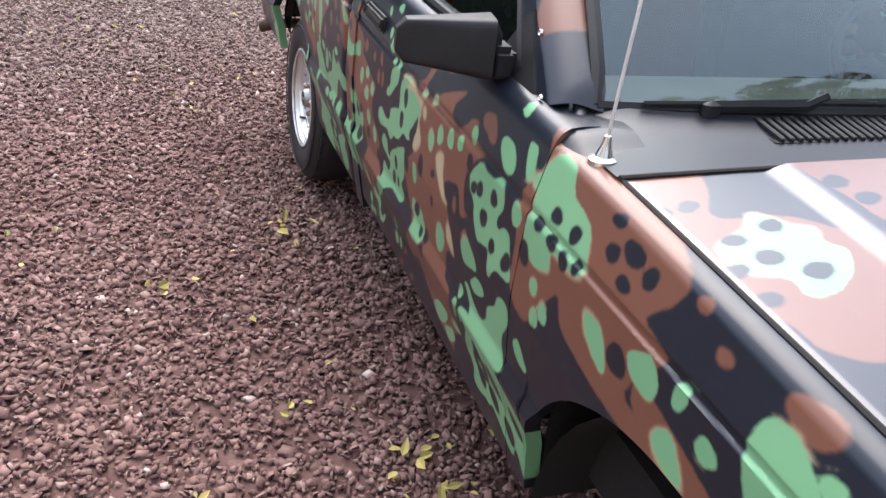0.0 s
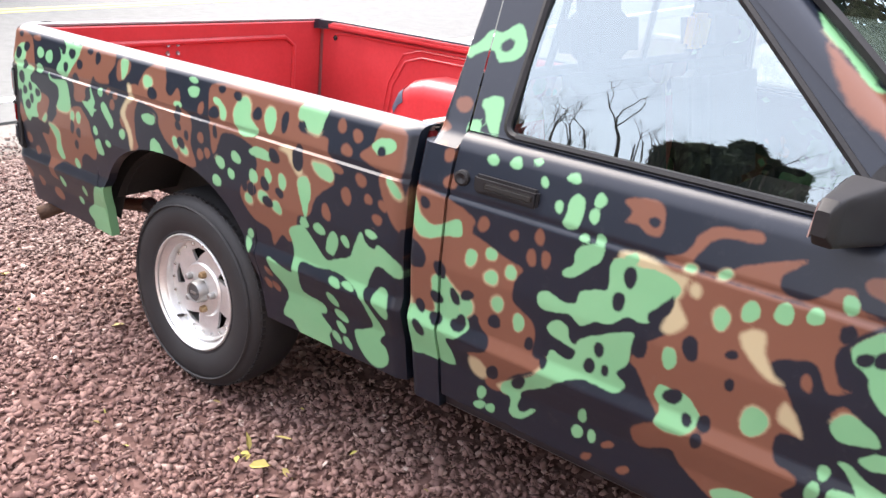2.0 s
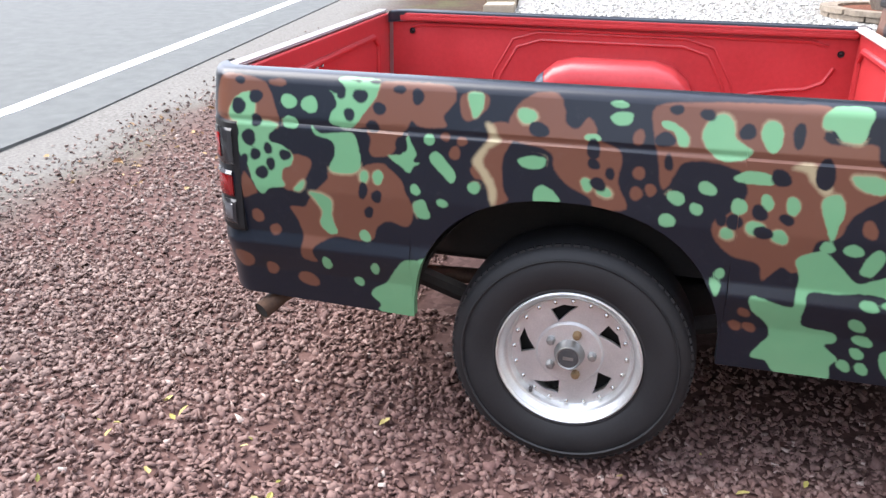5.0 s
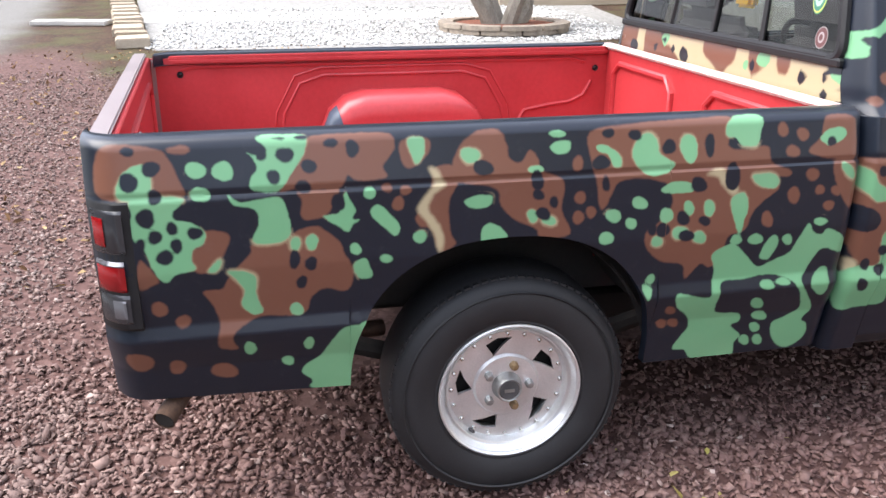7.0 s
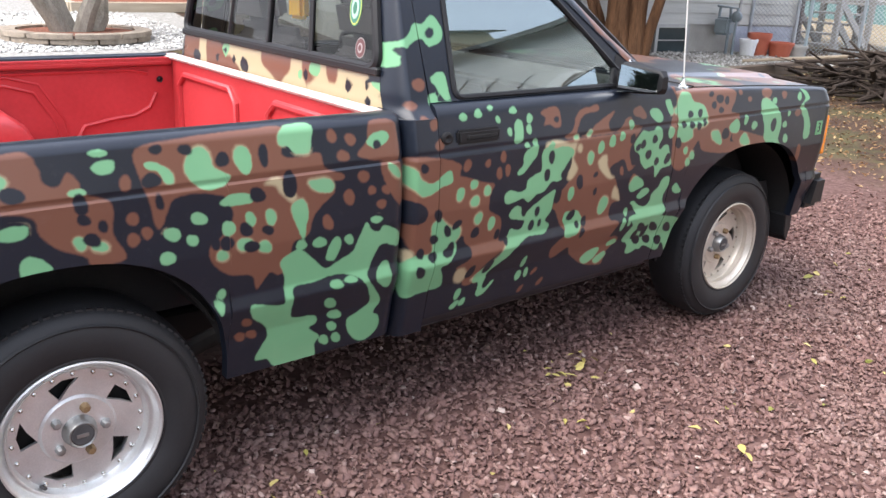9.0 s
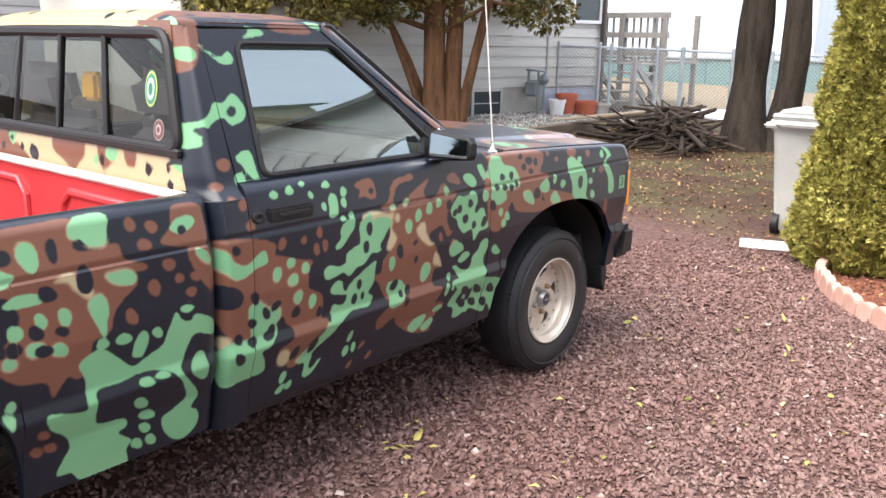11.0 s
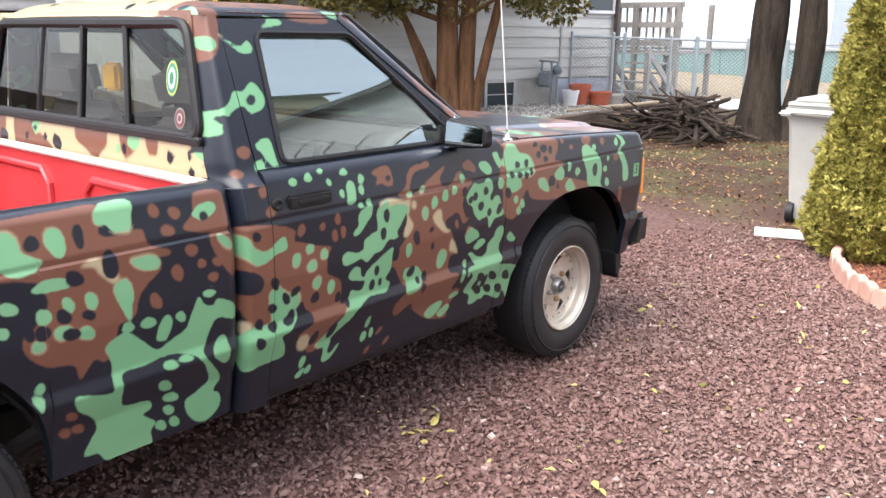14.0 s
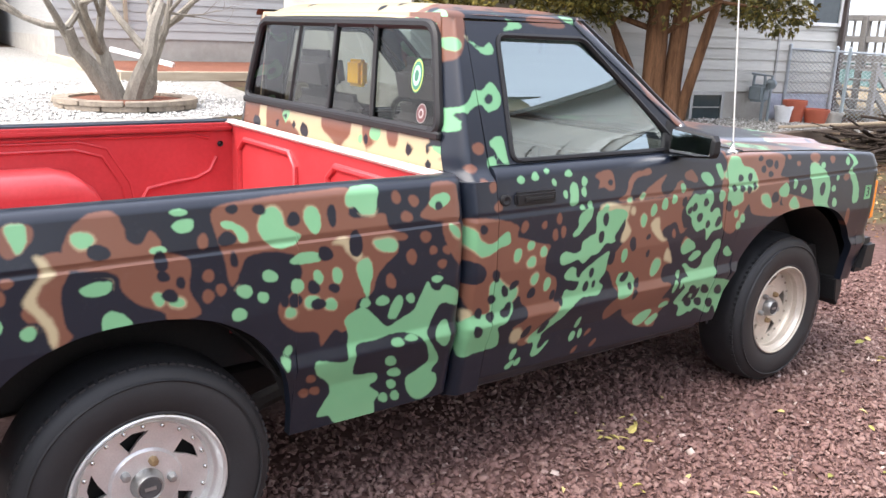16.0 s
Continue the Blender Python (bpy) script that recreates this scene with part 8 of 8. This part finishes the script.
def row_of(name, label, category, start, end, size, gap, mat, jitter=0.02, group=""):
    """Blocks in a row on the ground."""
    t = empty(name, label, category, group)
    a, b = Vector(start), Vector(end)
    d = (b - a).normalized()
    count = int((b - a).length / (size[0] + gap))
    rnd = random.Random(len(name) + count)
    me = None
    for k in range(count):
        p = a + d * (k + 0.5) * (size[0] + gap)
        if me is None:
            ob = part("block", box(-size[0] / 2, size[0] / 2, -size[1] / 2, size[1] / 2, 0, size[2], 0.015, 2), mat, t)
            me = ob.data
        else:
            ob = new("block", me)
            ob.parent = t
        ob.matrix_world = pose(p.x + rnd.uniform(-jitter, jitter), p.y + rnd.uniform(-jitter, jitter), float(ground_z(p.x, p.y)) - 0.01, rnd.uniform(-1.5, 1.5), rnd.uniform(-1.5, 1.5), math.degrees(math.atan2(d.y, d.x)) + rnd.uniform(-3, 3))
    return t


row_of("stone_border", "border of pale stone blocks between yard and bare earth", "border", (9.6, 4.85), (21.0, 6.6), (0.58, 0.42, 0.13), 0.03, PALE_TIMBER)
for k, (x, y) in enumerate(((12.4, 5.85), (12.5, 6.35))):
    tagged(part("paver", box(-0.32, 0.32, -0.21, 0.21, 0, 0.07, 0.012, 2), CONCRETE), "loose square concrete paver lying on the earth", "paver", "loose pavers").matrix_world = pose(x, y, float(ground_z(x, y)), 0, 0, 8 * k + 80)


def beam(name, label, a, b, w, h, mat, category="timber", group="", lift=0.0):
    a, b = Vector(a), Vector(b)
    d = b - a
    ob = part(name, box(0, d.length, -w / 2, w / 2, 0, h, 0.008), mat)
    ob.matrix_world = Matrix.Translation(a + Vector((0, 0, lift))) @ d.to_track_quat("X", "Z").to_matrix().to_4x4()
    return tagged(ob, label, category, group)


beam("garden_timber", "long dark timber edging the pebble bed", (5.05, -6.1, 0.05), (5.10, -9.9, 0.06), 0.14, 0.17, TIMBER, group="bed timbers")
beam("garden_timber", "pale plank lying across the woodpile's end", (5.35, -8.3, 0.24), (4.05, -9.1, 0.42), 0.16, 0.035, PALE_TIMBER, "plank")
beam("garden_timber", "dark plank lying by the woodpile", (4.9, -8.9, 0.16), (3.9, -8.2, 0.30), 0.15, 0.04, TIMBER, "plank")
beam("garden_timber", "timber edging the mulch by the far house", (14.5, -1.3, 0.35), (14.5, -5.6, 0.35), 0.16, 0.18, PALE_TIMBER, group="mulch timbers")
beam("garden_timber", "timber edging the mulch by the far house", (14.5, -1.35, 0.35), (19.2, -1.15, 0.49), 0.16, 0.18, PALE_TIMBER, group="mulch timbers")
beam("downspout_piece", "white downspout length lying in the mulch", (17.2, -1.9, 0.80), (16.2, -2.9, 0.52), 0.10, 0.10, WHITE_PAINT, "pipe")

# ---- scalloped edging of the planting bed
edge_pts = [Vector(p) for p in ((-0.36, -2.60), (-0.385, -2.42), (-0.47, -2.20), (-0.60, -1.98), (-0.78, -1.75), (-0.98, -1.59), (-1.18, -1.49), (-1.42, -1.45), (-1.75, -1.46), (-2.3, -1.52), (-3.2, -1.58))]
edging = empty("bed_edging", "curved edging of pink scalloped concrete blocks", "edging")
walk_len, me, done = 0.0, None, 0.0
for a, b in zip(edge_pts, edge_pts[1:]):
    seg = (b - a).length
    while done <= walk_len + seg:
        u = (done - walk_len) / seg
        p = a.lerp(b, max(0, u))
        ang = math.degrees(math.atan2(b.y - a.y, b.x - a.x))
        if me is None:
            prof = [(-0.062, -0.06), (0.062, -0.06), (0.062, 0.080), (0.052, 0.098), (0.030, 0.108), (0, 0.112), (-0.030, 0.108), (-0.052, 0.098), (-0.062, 0.080)]
            ob = part("block", prism(prof, -0.028, 0.028, "y", bevel=0.006), PAVER, edging)
            me = ob.data
        else:
            ob = new("block", me)
            ob.parent = edging
        ob.matrix_world = pose(p.x, p.y, 0.0 + 0.008 * math.sin(done * 17), 3 * math.sin(done * 29), 2 * math.sin(done * 13), ang + 4 * math.sin(done * 37))
        done += 0.129
    walk_len += seg
# mulch chips that lie loose on the bed and over its edge
m = 6500
mx = rs.uniform(-2.9, -0.45, m)
my = rs.uniform(-3.2, -1.62, m)
ok = my < -1.68 - np.clip((mx + 1.05) * 1.3, 0, 1.2)
mx, my = mx[ok], my[ok]
chips = stones("mulch_chips", np.stack([mx, my, np.full(len(mx), 0.028)], -1), rs.uniform(0.006, 0.020, len(mx)), leaf_material("mulch_chip", (0.06, 0.022, 0.013), (0.22, 0.075, 0.04), (0.40, 0.19, 0.11)))
tagged(chips, "loose red wood chips of the planting bed", "mulch", kind="stuff")

# ---- wheeled bin and the board before it
bin_ = empty("wheeled_bin", "grey plastic wheeled rubbish bin with a closed lid", "bin", at=(0.080, -3.800, 0))
prof = []
bm = bmesh.new()
rings = []
for z, w, d in ((0.03, 0.20, 0.22), (0.06, 0.22, 0.24), (0.80, 0.275, 0.31), (0.84, 0.30, 0.335), (0.90, 0.30, 0.335)):
    rings.append([bm.verts.new((sx * w if k % 2 else sx * (w - 0.03), sy * (d - 0.03) if k % 2 else sy * d, z)) for sx, sy, k in ((1, 1, 0), (1, 1, 1), (1, -1, 1), (1, -1, 0), (-1, -1, 0), (-1, -1, 1), (-1, 1, 1), (-1, 1, 0))])
for a, b in zip(rings, rings[1:]):
    for k in range(8):
        bm.faces.new((a[k], a[(k + 1) % 8], b[(k + 1) % 8], b[k]))
bm.faces.new(rings[0])
bm.faces.new(rings[-1])
part("body", bm, BIN_GREY, bin_, smooth=True)
lid = part("lid", box(-0.30, 0.30, -0.34, 0.34, 0.905, 0.945, 0.02, 2), BIN_GREY, bin_, smooth=True)
part("lid_dome", box(-0.25, 0.25, -0.29, 0.29, 0.94, 0.975, 0.016, 2), BIN_GREY, lid, smooth=True)
part("rim", box(-0.335, 0.335, -0.365, 0.365, 0.84, 0.88, 0.015, 2), BIN_GREY, bin_, smooth=True)
part("handle", tube([(-0.22, 0.36, 0.86), (-0.22, 0.42, 0.88), (0.22, 0.42, 0.88), (0.22, 0.36, 0.86)], 0.016, 8), BIN_GREY, bin_, smooth=True)
for s in (-1, 1):
    part("wheel", lathe([(-0.025, 0.02), (-0.025, 0.085), (0.025, 0.085), (0.025, 0.02)], 20, centre=(s * 0.20, 0.22, 0.085)), TRIM, bin_, "black wheel", smooth=True)
bo = part("board", box(-0.26, 0.26, -0.12, 0.12, 0.008, 0.030, 0.005), WHITE_PAINT)
bo.matrix_world = pose(0.10, -3.08, 0.0, 0, 0, 20)
tagged(bo, "weathered white board lying on the ground", "board")
st = stones("rock", np.array([[0.03, -3.12, 0.07]]), np.array([0.10]), PAVER)
tagged(st, "pale pink rock lying on the white board", "rock")

# ---- woodpile
pile = empty("woodpile", "heap of dark cut branches and sticks", "woodpile")
rw_ = random.Random(21)
for k in range(84):
    a = rw_.gauss(0.9, 0.85)
    L = rw_.uniform(0.7, 2.1)
    cx, cy = 3.45 + rw_.gauss(0, 0.32), -8.35 + rw_.gauss(0, 0.42)
    cz = max(0.04, 0.58 * math.exp(-((cx - 3.45) ** 2 + (cy + 8.35) ** 2) * 2.2) * rw_.uniform(0.2, 1.0))
    tilt = rw_.gauss(0, 0.25)
    d = Vector((math.cos(a) * 0.8, -math.sin(a), tilt))
    p0, p1 = Vector((cx, cy, cz)) - d * L / 2, Vector((cx, cy, cz)) + d * L / 2
    p0.z, p1.z = max(0.02, p0.z), max(0.02, p1.z)
    mid = (p0 + p1) / 2 + Vector((rw_.gauss(0, 0.05), rw_.gauss(0, 0.05), rw_.gauss(0.02, 0.03)))
    r = rw_.uniform(0.009, 0.036)
    part("branch", tube([p0, mid, p1], [r, r * 0.9, r * 0.6], 7), BRANCH, pile, smooth=True)

# ---------------------------------------------------------------- chain-link fence, deck stairs, far things
fence = empty("chain_link_fence", "galvanised chain-link fence with a gate beside the house", "fence")
posts = [Vector(p) for p in ((6.95, -10.95), (6.35, -11.45), (6.18, -11.58), (5.45, -12.05), (5.05, -12.3), (4.25, -12.75), (3.65, -13.1), (2.2, -13.9), (0.6, -14.8), (-1.2, -15.8))]
FH = 1.28
for k, p in enumerate(posts):
    z = float(ground_z(p.x, p.y))
    part("post", tube([(p.x, p.y, z), (p.x, p.y, z + FH + 0.06)], 0.032 if k not in (4, 6) else 0.045, 8), FENCE_BLUE if k in (2, 4, 6) else FENCE_METAL, fence, smooth=True)
    part("post_cap", lathe([(z + FH + 0.06, 0.036), (z + FH + 0.08, 0.03), (z + FH + 0.10, 0.002)], 8, axis="z", centre=(p.x, p.y, 0)), FENCE_METAL, fence, smooth=True)
for k, (a, b) in enumerate(zip(posts, posts[1:])):
    za, zb = float(ground_z(a.x, a.y)), float(ground_z(b.x, b.y))
    part("top_rail", tube([(a.x, a.y, za + FH), (b.x, b.y, zb + FH)], 0.022, 6), FENCE_METAL, fence, smooth=True)
    L = (b - a).length
    bm = bmesh.new()
    cell = 0.075
    m = int((L + FH) / cell)
    for s in (1, -1):
        for j in range(m):
            t0 = j * cell - FH if s > 0 else j * cell
            lo, hi = (t0, 0.05), (t0 + s * FH, FH)
            if s < 0:
                lo, hi = (t0, 0.05), (t0 - FH, FH)
            # clip to the panel
            def cut(p, q):
                (u0, v0), (u1, v1) = p, q
                f0, f1 = 0.0, 1.0
                du = u1 - u0
                for lim, sign in ((0, 1), (L, -1)):
                    e0, e1 = sign * (u0 - lim), sign * (u1 - lim)
                    if e0 < 0 and e1 < 0:
                        return None
                    if e0 < 0:
                        f0 = max(f0, e0 / (e0 - e1))
                    elif e1 < 0:
                        f1 = min(f1, e0 / (e0 - e1))
                if f1 <= f0:
                    return None
                return (u0 + du * f0, v0 + (v1 - v0) * f0), (u0 + du * f1, v0 + (v1 - v0) * f1)
            c = cut(lo, hi)
            if c:
                pts = [(a.x + (b.x - a.x) * u / L, a.y + (b.y - a.y) * u / L, za + v) for u, v in c]
                tube(pts, 0.0042, 3, bm, caps=False)
    part("wire_mesh", bm, FENCE_METAL, fence)
deck = empty("deck_stairs", "weathered grey wooden deck stairs with railings", "stairs")
dx0, dy0, dz0 = 6.35, -12.9, 0.10
for k in range(5):
    part("step", box(dx0 + 0.02, dx0 + 0.92, dy0 - 0.25 * k - 0.28, dy0 - 0.25 * k, dz0 + 0.19 * (k + 1) - 0.04, dz0 + 0.19 * (k + 1), 0.005), OLD_WOOD, deck)
for x in (dx0 - 0.03, dx0 + 0.97):
    for y, top in ((dy0 + 0.05, 1.10), (dy0 - 1.25, 2.0)):
        part("post", box(x - 0.05, x + 0.05, y - 0.05, y + 0.05, dz0, dz0 + top, 0.006), OLD_WOOD, deck)
    for lift in (0.02, 0.42):
        bm = box(-0.022, 0.022, 0, 1.58, -0.07, 0.07)
        bmesh.ops.transform(bm, matrix=pose(x, dy0 + 0.08, dz0 + 1.05 - lift, -34.5, 0, 180), verts=bm.verts)
        part("rail", bm, OLD_WOOD, deck)
    bm = box(-0.02, 0.02, 0, 1.60, -0.12, 0.12)
    bmesh.ops.transform(bm, matrix=pose(x, dy0 + 0.05, dz0 + 0.14, -37, 0, 180), verts=bm.verts)
    part("stringer", bm, OLD_WOOD, deck)
part("platform", box(dx0 - 0.1, dx0 + 1.9, dy0 - 3.0, dy0 - 1.2, dz0 + 0.93, dz0 + 1.0), OLD_WOOD, deck)
for z in (1.10, 1.48, 1.90):
    part("rail", box(dx0 - 0.12, dx0 + 1.9, dy0 - 1.30, dy0 - 1.23, dz0 + z, dz0 + z + 0.12), OLD_WOOD, deck)
for k in range(11):
    x = dx0 + 0.08 + 0.165 * k
    part("baluster", box(x - 0.022, x + 0.022, dy0 - 1.325, dy0 - 1.30, dz0 + 1.0, dz0 + 1.92), OLD_WOOD, deck)
for x in (dx0 - 0.03, dx0 + 1.0, dx0 + 1.85):
    part("post", box(x - 0.05, x + 0.05, dy0 - 2.95, dy0 - 2.85, dz0, dz0 + 2.0), OLD_WOOD, deck)

pool = empty("teal_pool_wall", "long low teal wall of a pool across the lawn", "pool")
for k in range(10):
    part("panel", box(5.0 + 0.9 * k, 5.88 + 0.9 * k, -24.3, -24.2, 0.0, 1.02), TEAL, pool)
part("rim", box(4.95, 14.1, -24.35, -24.12, 1.02, 1.09), FENCE_METAL, pool)
far = house_walls("far_house", "far pale blue and white house behind the lawn", [(9, -34), (22, -34), (22, -42), (9, -42)], 0.0, 3.5, 0.3, BLUE_SHADE)
siding(far, (22, -33.99), (9, -33.99), 0.3, 3.5, 0.25, BLUE_SHADE)
part("upper_wall", box(9, 22, -42, -34.0, 3.5, 6.5), SIDING_WHITE, far)
window_on(far, 12.6, -33.97, 3.75, 0.5, 0.75, 180)
gable_roof(far, 9, 22, -42, -34, 6.5, 2.0)
sh = house_walls("pale_shed", "pale far building beyond the fence", [(-10, -32), (-1, -32), (-1, -40), (-10, -40)], 0.0, 4.0, 0.2, SIDING_WHITE)
gable_roof(sh, -10, -1, -40, -32, 4.0, 1.5)

# ---------------------------------------------------------------- across the road, behind the camera and past the yard houses: seen only in glass and paint
# last five stand behind the yard houses, added unseen to darken the windscreen's reflection
spots = [(-41 + 2.5 * k, None) for k in range(19)] + [(31.5, -16.0), (33.0, -10.5), (32.0, -5.0), (33.5, 0.5), (33.0, 7.5)]
for k, (cx, cy) in enumerate(spots):
    cx += rl.uniform(-0.5, 0.5)
    hh = rl.uniform(4.6, 6.4) + min(6.0, max(0.0, -24 - cx) * 0.7)
    if cy is not None:
        hh = rl.uniform(23, 27)
    wide = 2.5 if cy is None else 4.6
    if cy is None:
        cy = 17.2 + 0.158 * (cx - 1.4) + rl.uniform(-0.6, 0.6)
    tree = empty("evergreen_tree", "dark evergreen out of view, added for reflections in glass and paint", "tree", "evergreens along the road")
    m = 1500
    hz, a = rs.rand(m), rs.uniform(0, 2 * math.pi, m)
    rr = wide * (1 - hz) ** 0.6 * rs.power(2.5, m)
    P = np.stack([cx + rr * np.cos(a), cy + rr * np.sin(a), 0.3 + hz * hh], -1)
    O = np.stack([np.cos(a), np.sin(a), np.full(m, 0.3)], -1)
    part("trunk", tube([(cx, cy, 0), (cx, cy, hh * 0.8)], [0.35, 0.05], 8), BARK_DARK, tree)
    foliage("crown", P, rs.uniform(0.4, 0.8, m) * wide / 2.5, O, HEDGE, tree, spread=0.5, blades=4, width=0.4)
bare_tree("bare_tree", "bare spreading tree standing before the evergreens", (-18.6, 13.6, 0), BARK_DARK, ((0, 0, (0.1, -0.1, 1), 3.9), (0.2, 0.1, (-0.3, 0.4, 1), 3.6)), 5, 31, 0.27)
bare_tree("bare_tree", "bare spreading tree beside the drive next door", (-13.4, 7.6, 0), BARK_DARK, ((0, 0, (0.15, -0.2, 1), 3.0), (0.15, 0.1, (-0.35, 0.35, 1), 2.8)), 5, 12, 0.20)
bare_tree("bare_tree", "tall bare tree over the low evergreens", (-20.5, 8.5, 0), BARK_DARK, ((0, 0, (-0.1, -0.2, 1), 4.2), (0.1, 0.2, (0.3, 0.3, 1), 3.9)), 5, 44, 0.28)
hn = house_walls("neighbour_house", "tall house with tan lapped siding next door", [(-22, -1.0), (-11.2, -1.0), (-11.2, -10.2), (-22, -10.2)], 0.0, 8.2, 0.4, SIDING_TAN)
siding(hn, (-11.196, -1.0), (-11.196, -10.2), 0.4, 8.2, 0.25, SIDING_TAN, lap=0.05, gap=0.02)
gable_roof(hn, -22, -11.2, -10.2, -1.0, 8.2, 1.9, along="y")

# ---------------------------------------------------------------- fallen leaves
def leaf_mesh(name, places, length, mat):
    """Curled leaves lying loose."""
    n = len(places)
    shape = np.array([(0, 0, 0), (0.28, 0.24, 0.10), (0.62, 0.22, 0.14), (1, 0, 0.06), (0.62, -0.22, 0.14), (0.28, -0.24, 0.10), (0.3, 0, 0.0), (0.65, 0, 0.03)])
    faces = np.array([(0, 1, 6, 6), (1, 2, 7, 6), (2, 3, 7, 7), (0, 6, 5, 5), (5, 6, 7, 4), (4, 7, 3, 3)])
    v = shape[None] * length[:, None, None] * (1 + 0.25 * rs.normal(size=(n, 8, 1)) * 0.5)
    v[:, :, 2] *= rs.uniform(0.4, 1.8, (n, 1))
    v = np.einsum("nij,nkj->nki", turns(n, 0.22), v) + places[:, None]
    polys = [tuple(dict.fromkeys((f + 8 * k).tolist())) for k in range(n) for f in faces]
    return mesh_object(name, v.reshape(-1, 3), polys, mat)


def clump(x, y, n, spread):
    return np.stack([rs.normal(x, spread, n), rs.normal(y, spread, n), rs.uniform(0.015, 0.045, n)], -1)


for x, y, n, s in ((0.06, 1.00, 18, 0.065), (-0.10, 2.28, 6, 0.035), (-0.24, 1.31, 3, 0.05), (-0.13, 4.0, 3, 0.03), (-0.62, 0.95, 2, 0.05), (-0.50, 1.9, 3, 0.06)):
    pile = empty("leaf_cluster", "small clump of yellowed fallen leaves on the gravel", "leaves", "fallen leaf clumps", at=(x, y, 0))
    for p in clump(x, y, n, s):
        ob = leaf_mesh("leaf", p[None], rs.uniform(0.025, 0.055, 1), YELLOW_LEAF)
        ob.parent = pile
        ob.matrix_parent_inverse = Matrix.Translation((-x, -y, 0))
m = 330
lx, ly = rs.uniform(-2.7, 0.2, m), rs.uniform(-3.3, 5.8, m)
ob = leaf_mesh("fallen_leaves", np.stack([lx, ly, rs.uniform(0.016, 0.03, m)], -1), np.where(ly < -0.6, rs.uniform(0.025, 0.055, m), rs.uniform(0.015, 0.04, m)), YELLOW_LEAF)
tagged(ob, "scattered yellow-green fallen leaves", "leaves", kind="stuff")
m = 9000
lx, ly = rs.uniform(-0.6, 6.5, m), rs.uniform(-10.5, -2.4, m)
ok = (ly < -2.9 - 0.5 * rs.rand(m)) & ~((lx < -0.1) & (ly > -3.4)) & ~((lx > 4.9) & (ly < -6))
lx, ly = lx[ok], ly[ok]
ob = leaf_mesh("leaf_litter", np.stack([lx, ly, ground_z(lx, ly) + rs.uniform(0.004, 0.02, len(lx))], -1), rs.uniform(0.02, 0.055, len(lx)), LITTER)
tagged(ob, "brown leaf litter on the bare earth", "leaves", kind="stuff")
m = 1500
lx, ly = rs.uniform(1.9, 9.5, m), rs.uniform(2.0, 6.2, m)
ob = leaf_mesh("leaf_litter", np.stack([lx, ly, ground_z(lx, ly) + rs.uniform(0.004, 0.02, m)], -1), rs.uniform(0.02, 0.06, m), LITTER)
tagged(ob, "brown leaf litter on the bare earth", "leaves", kind="stuff")
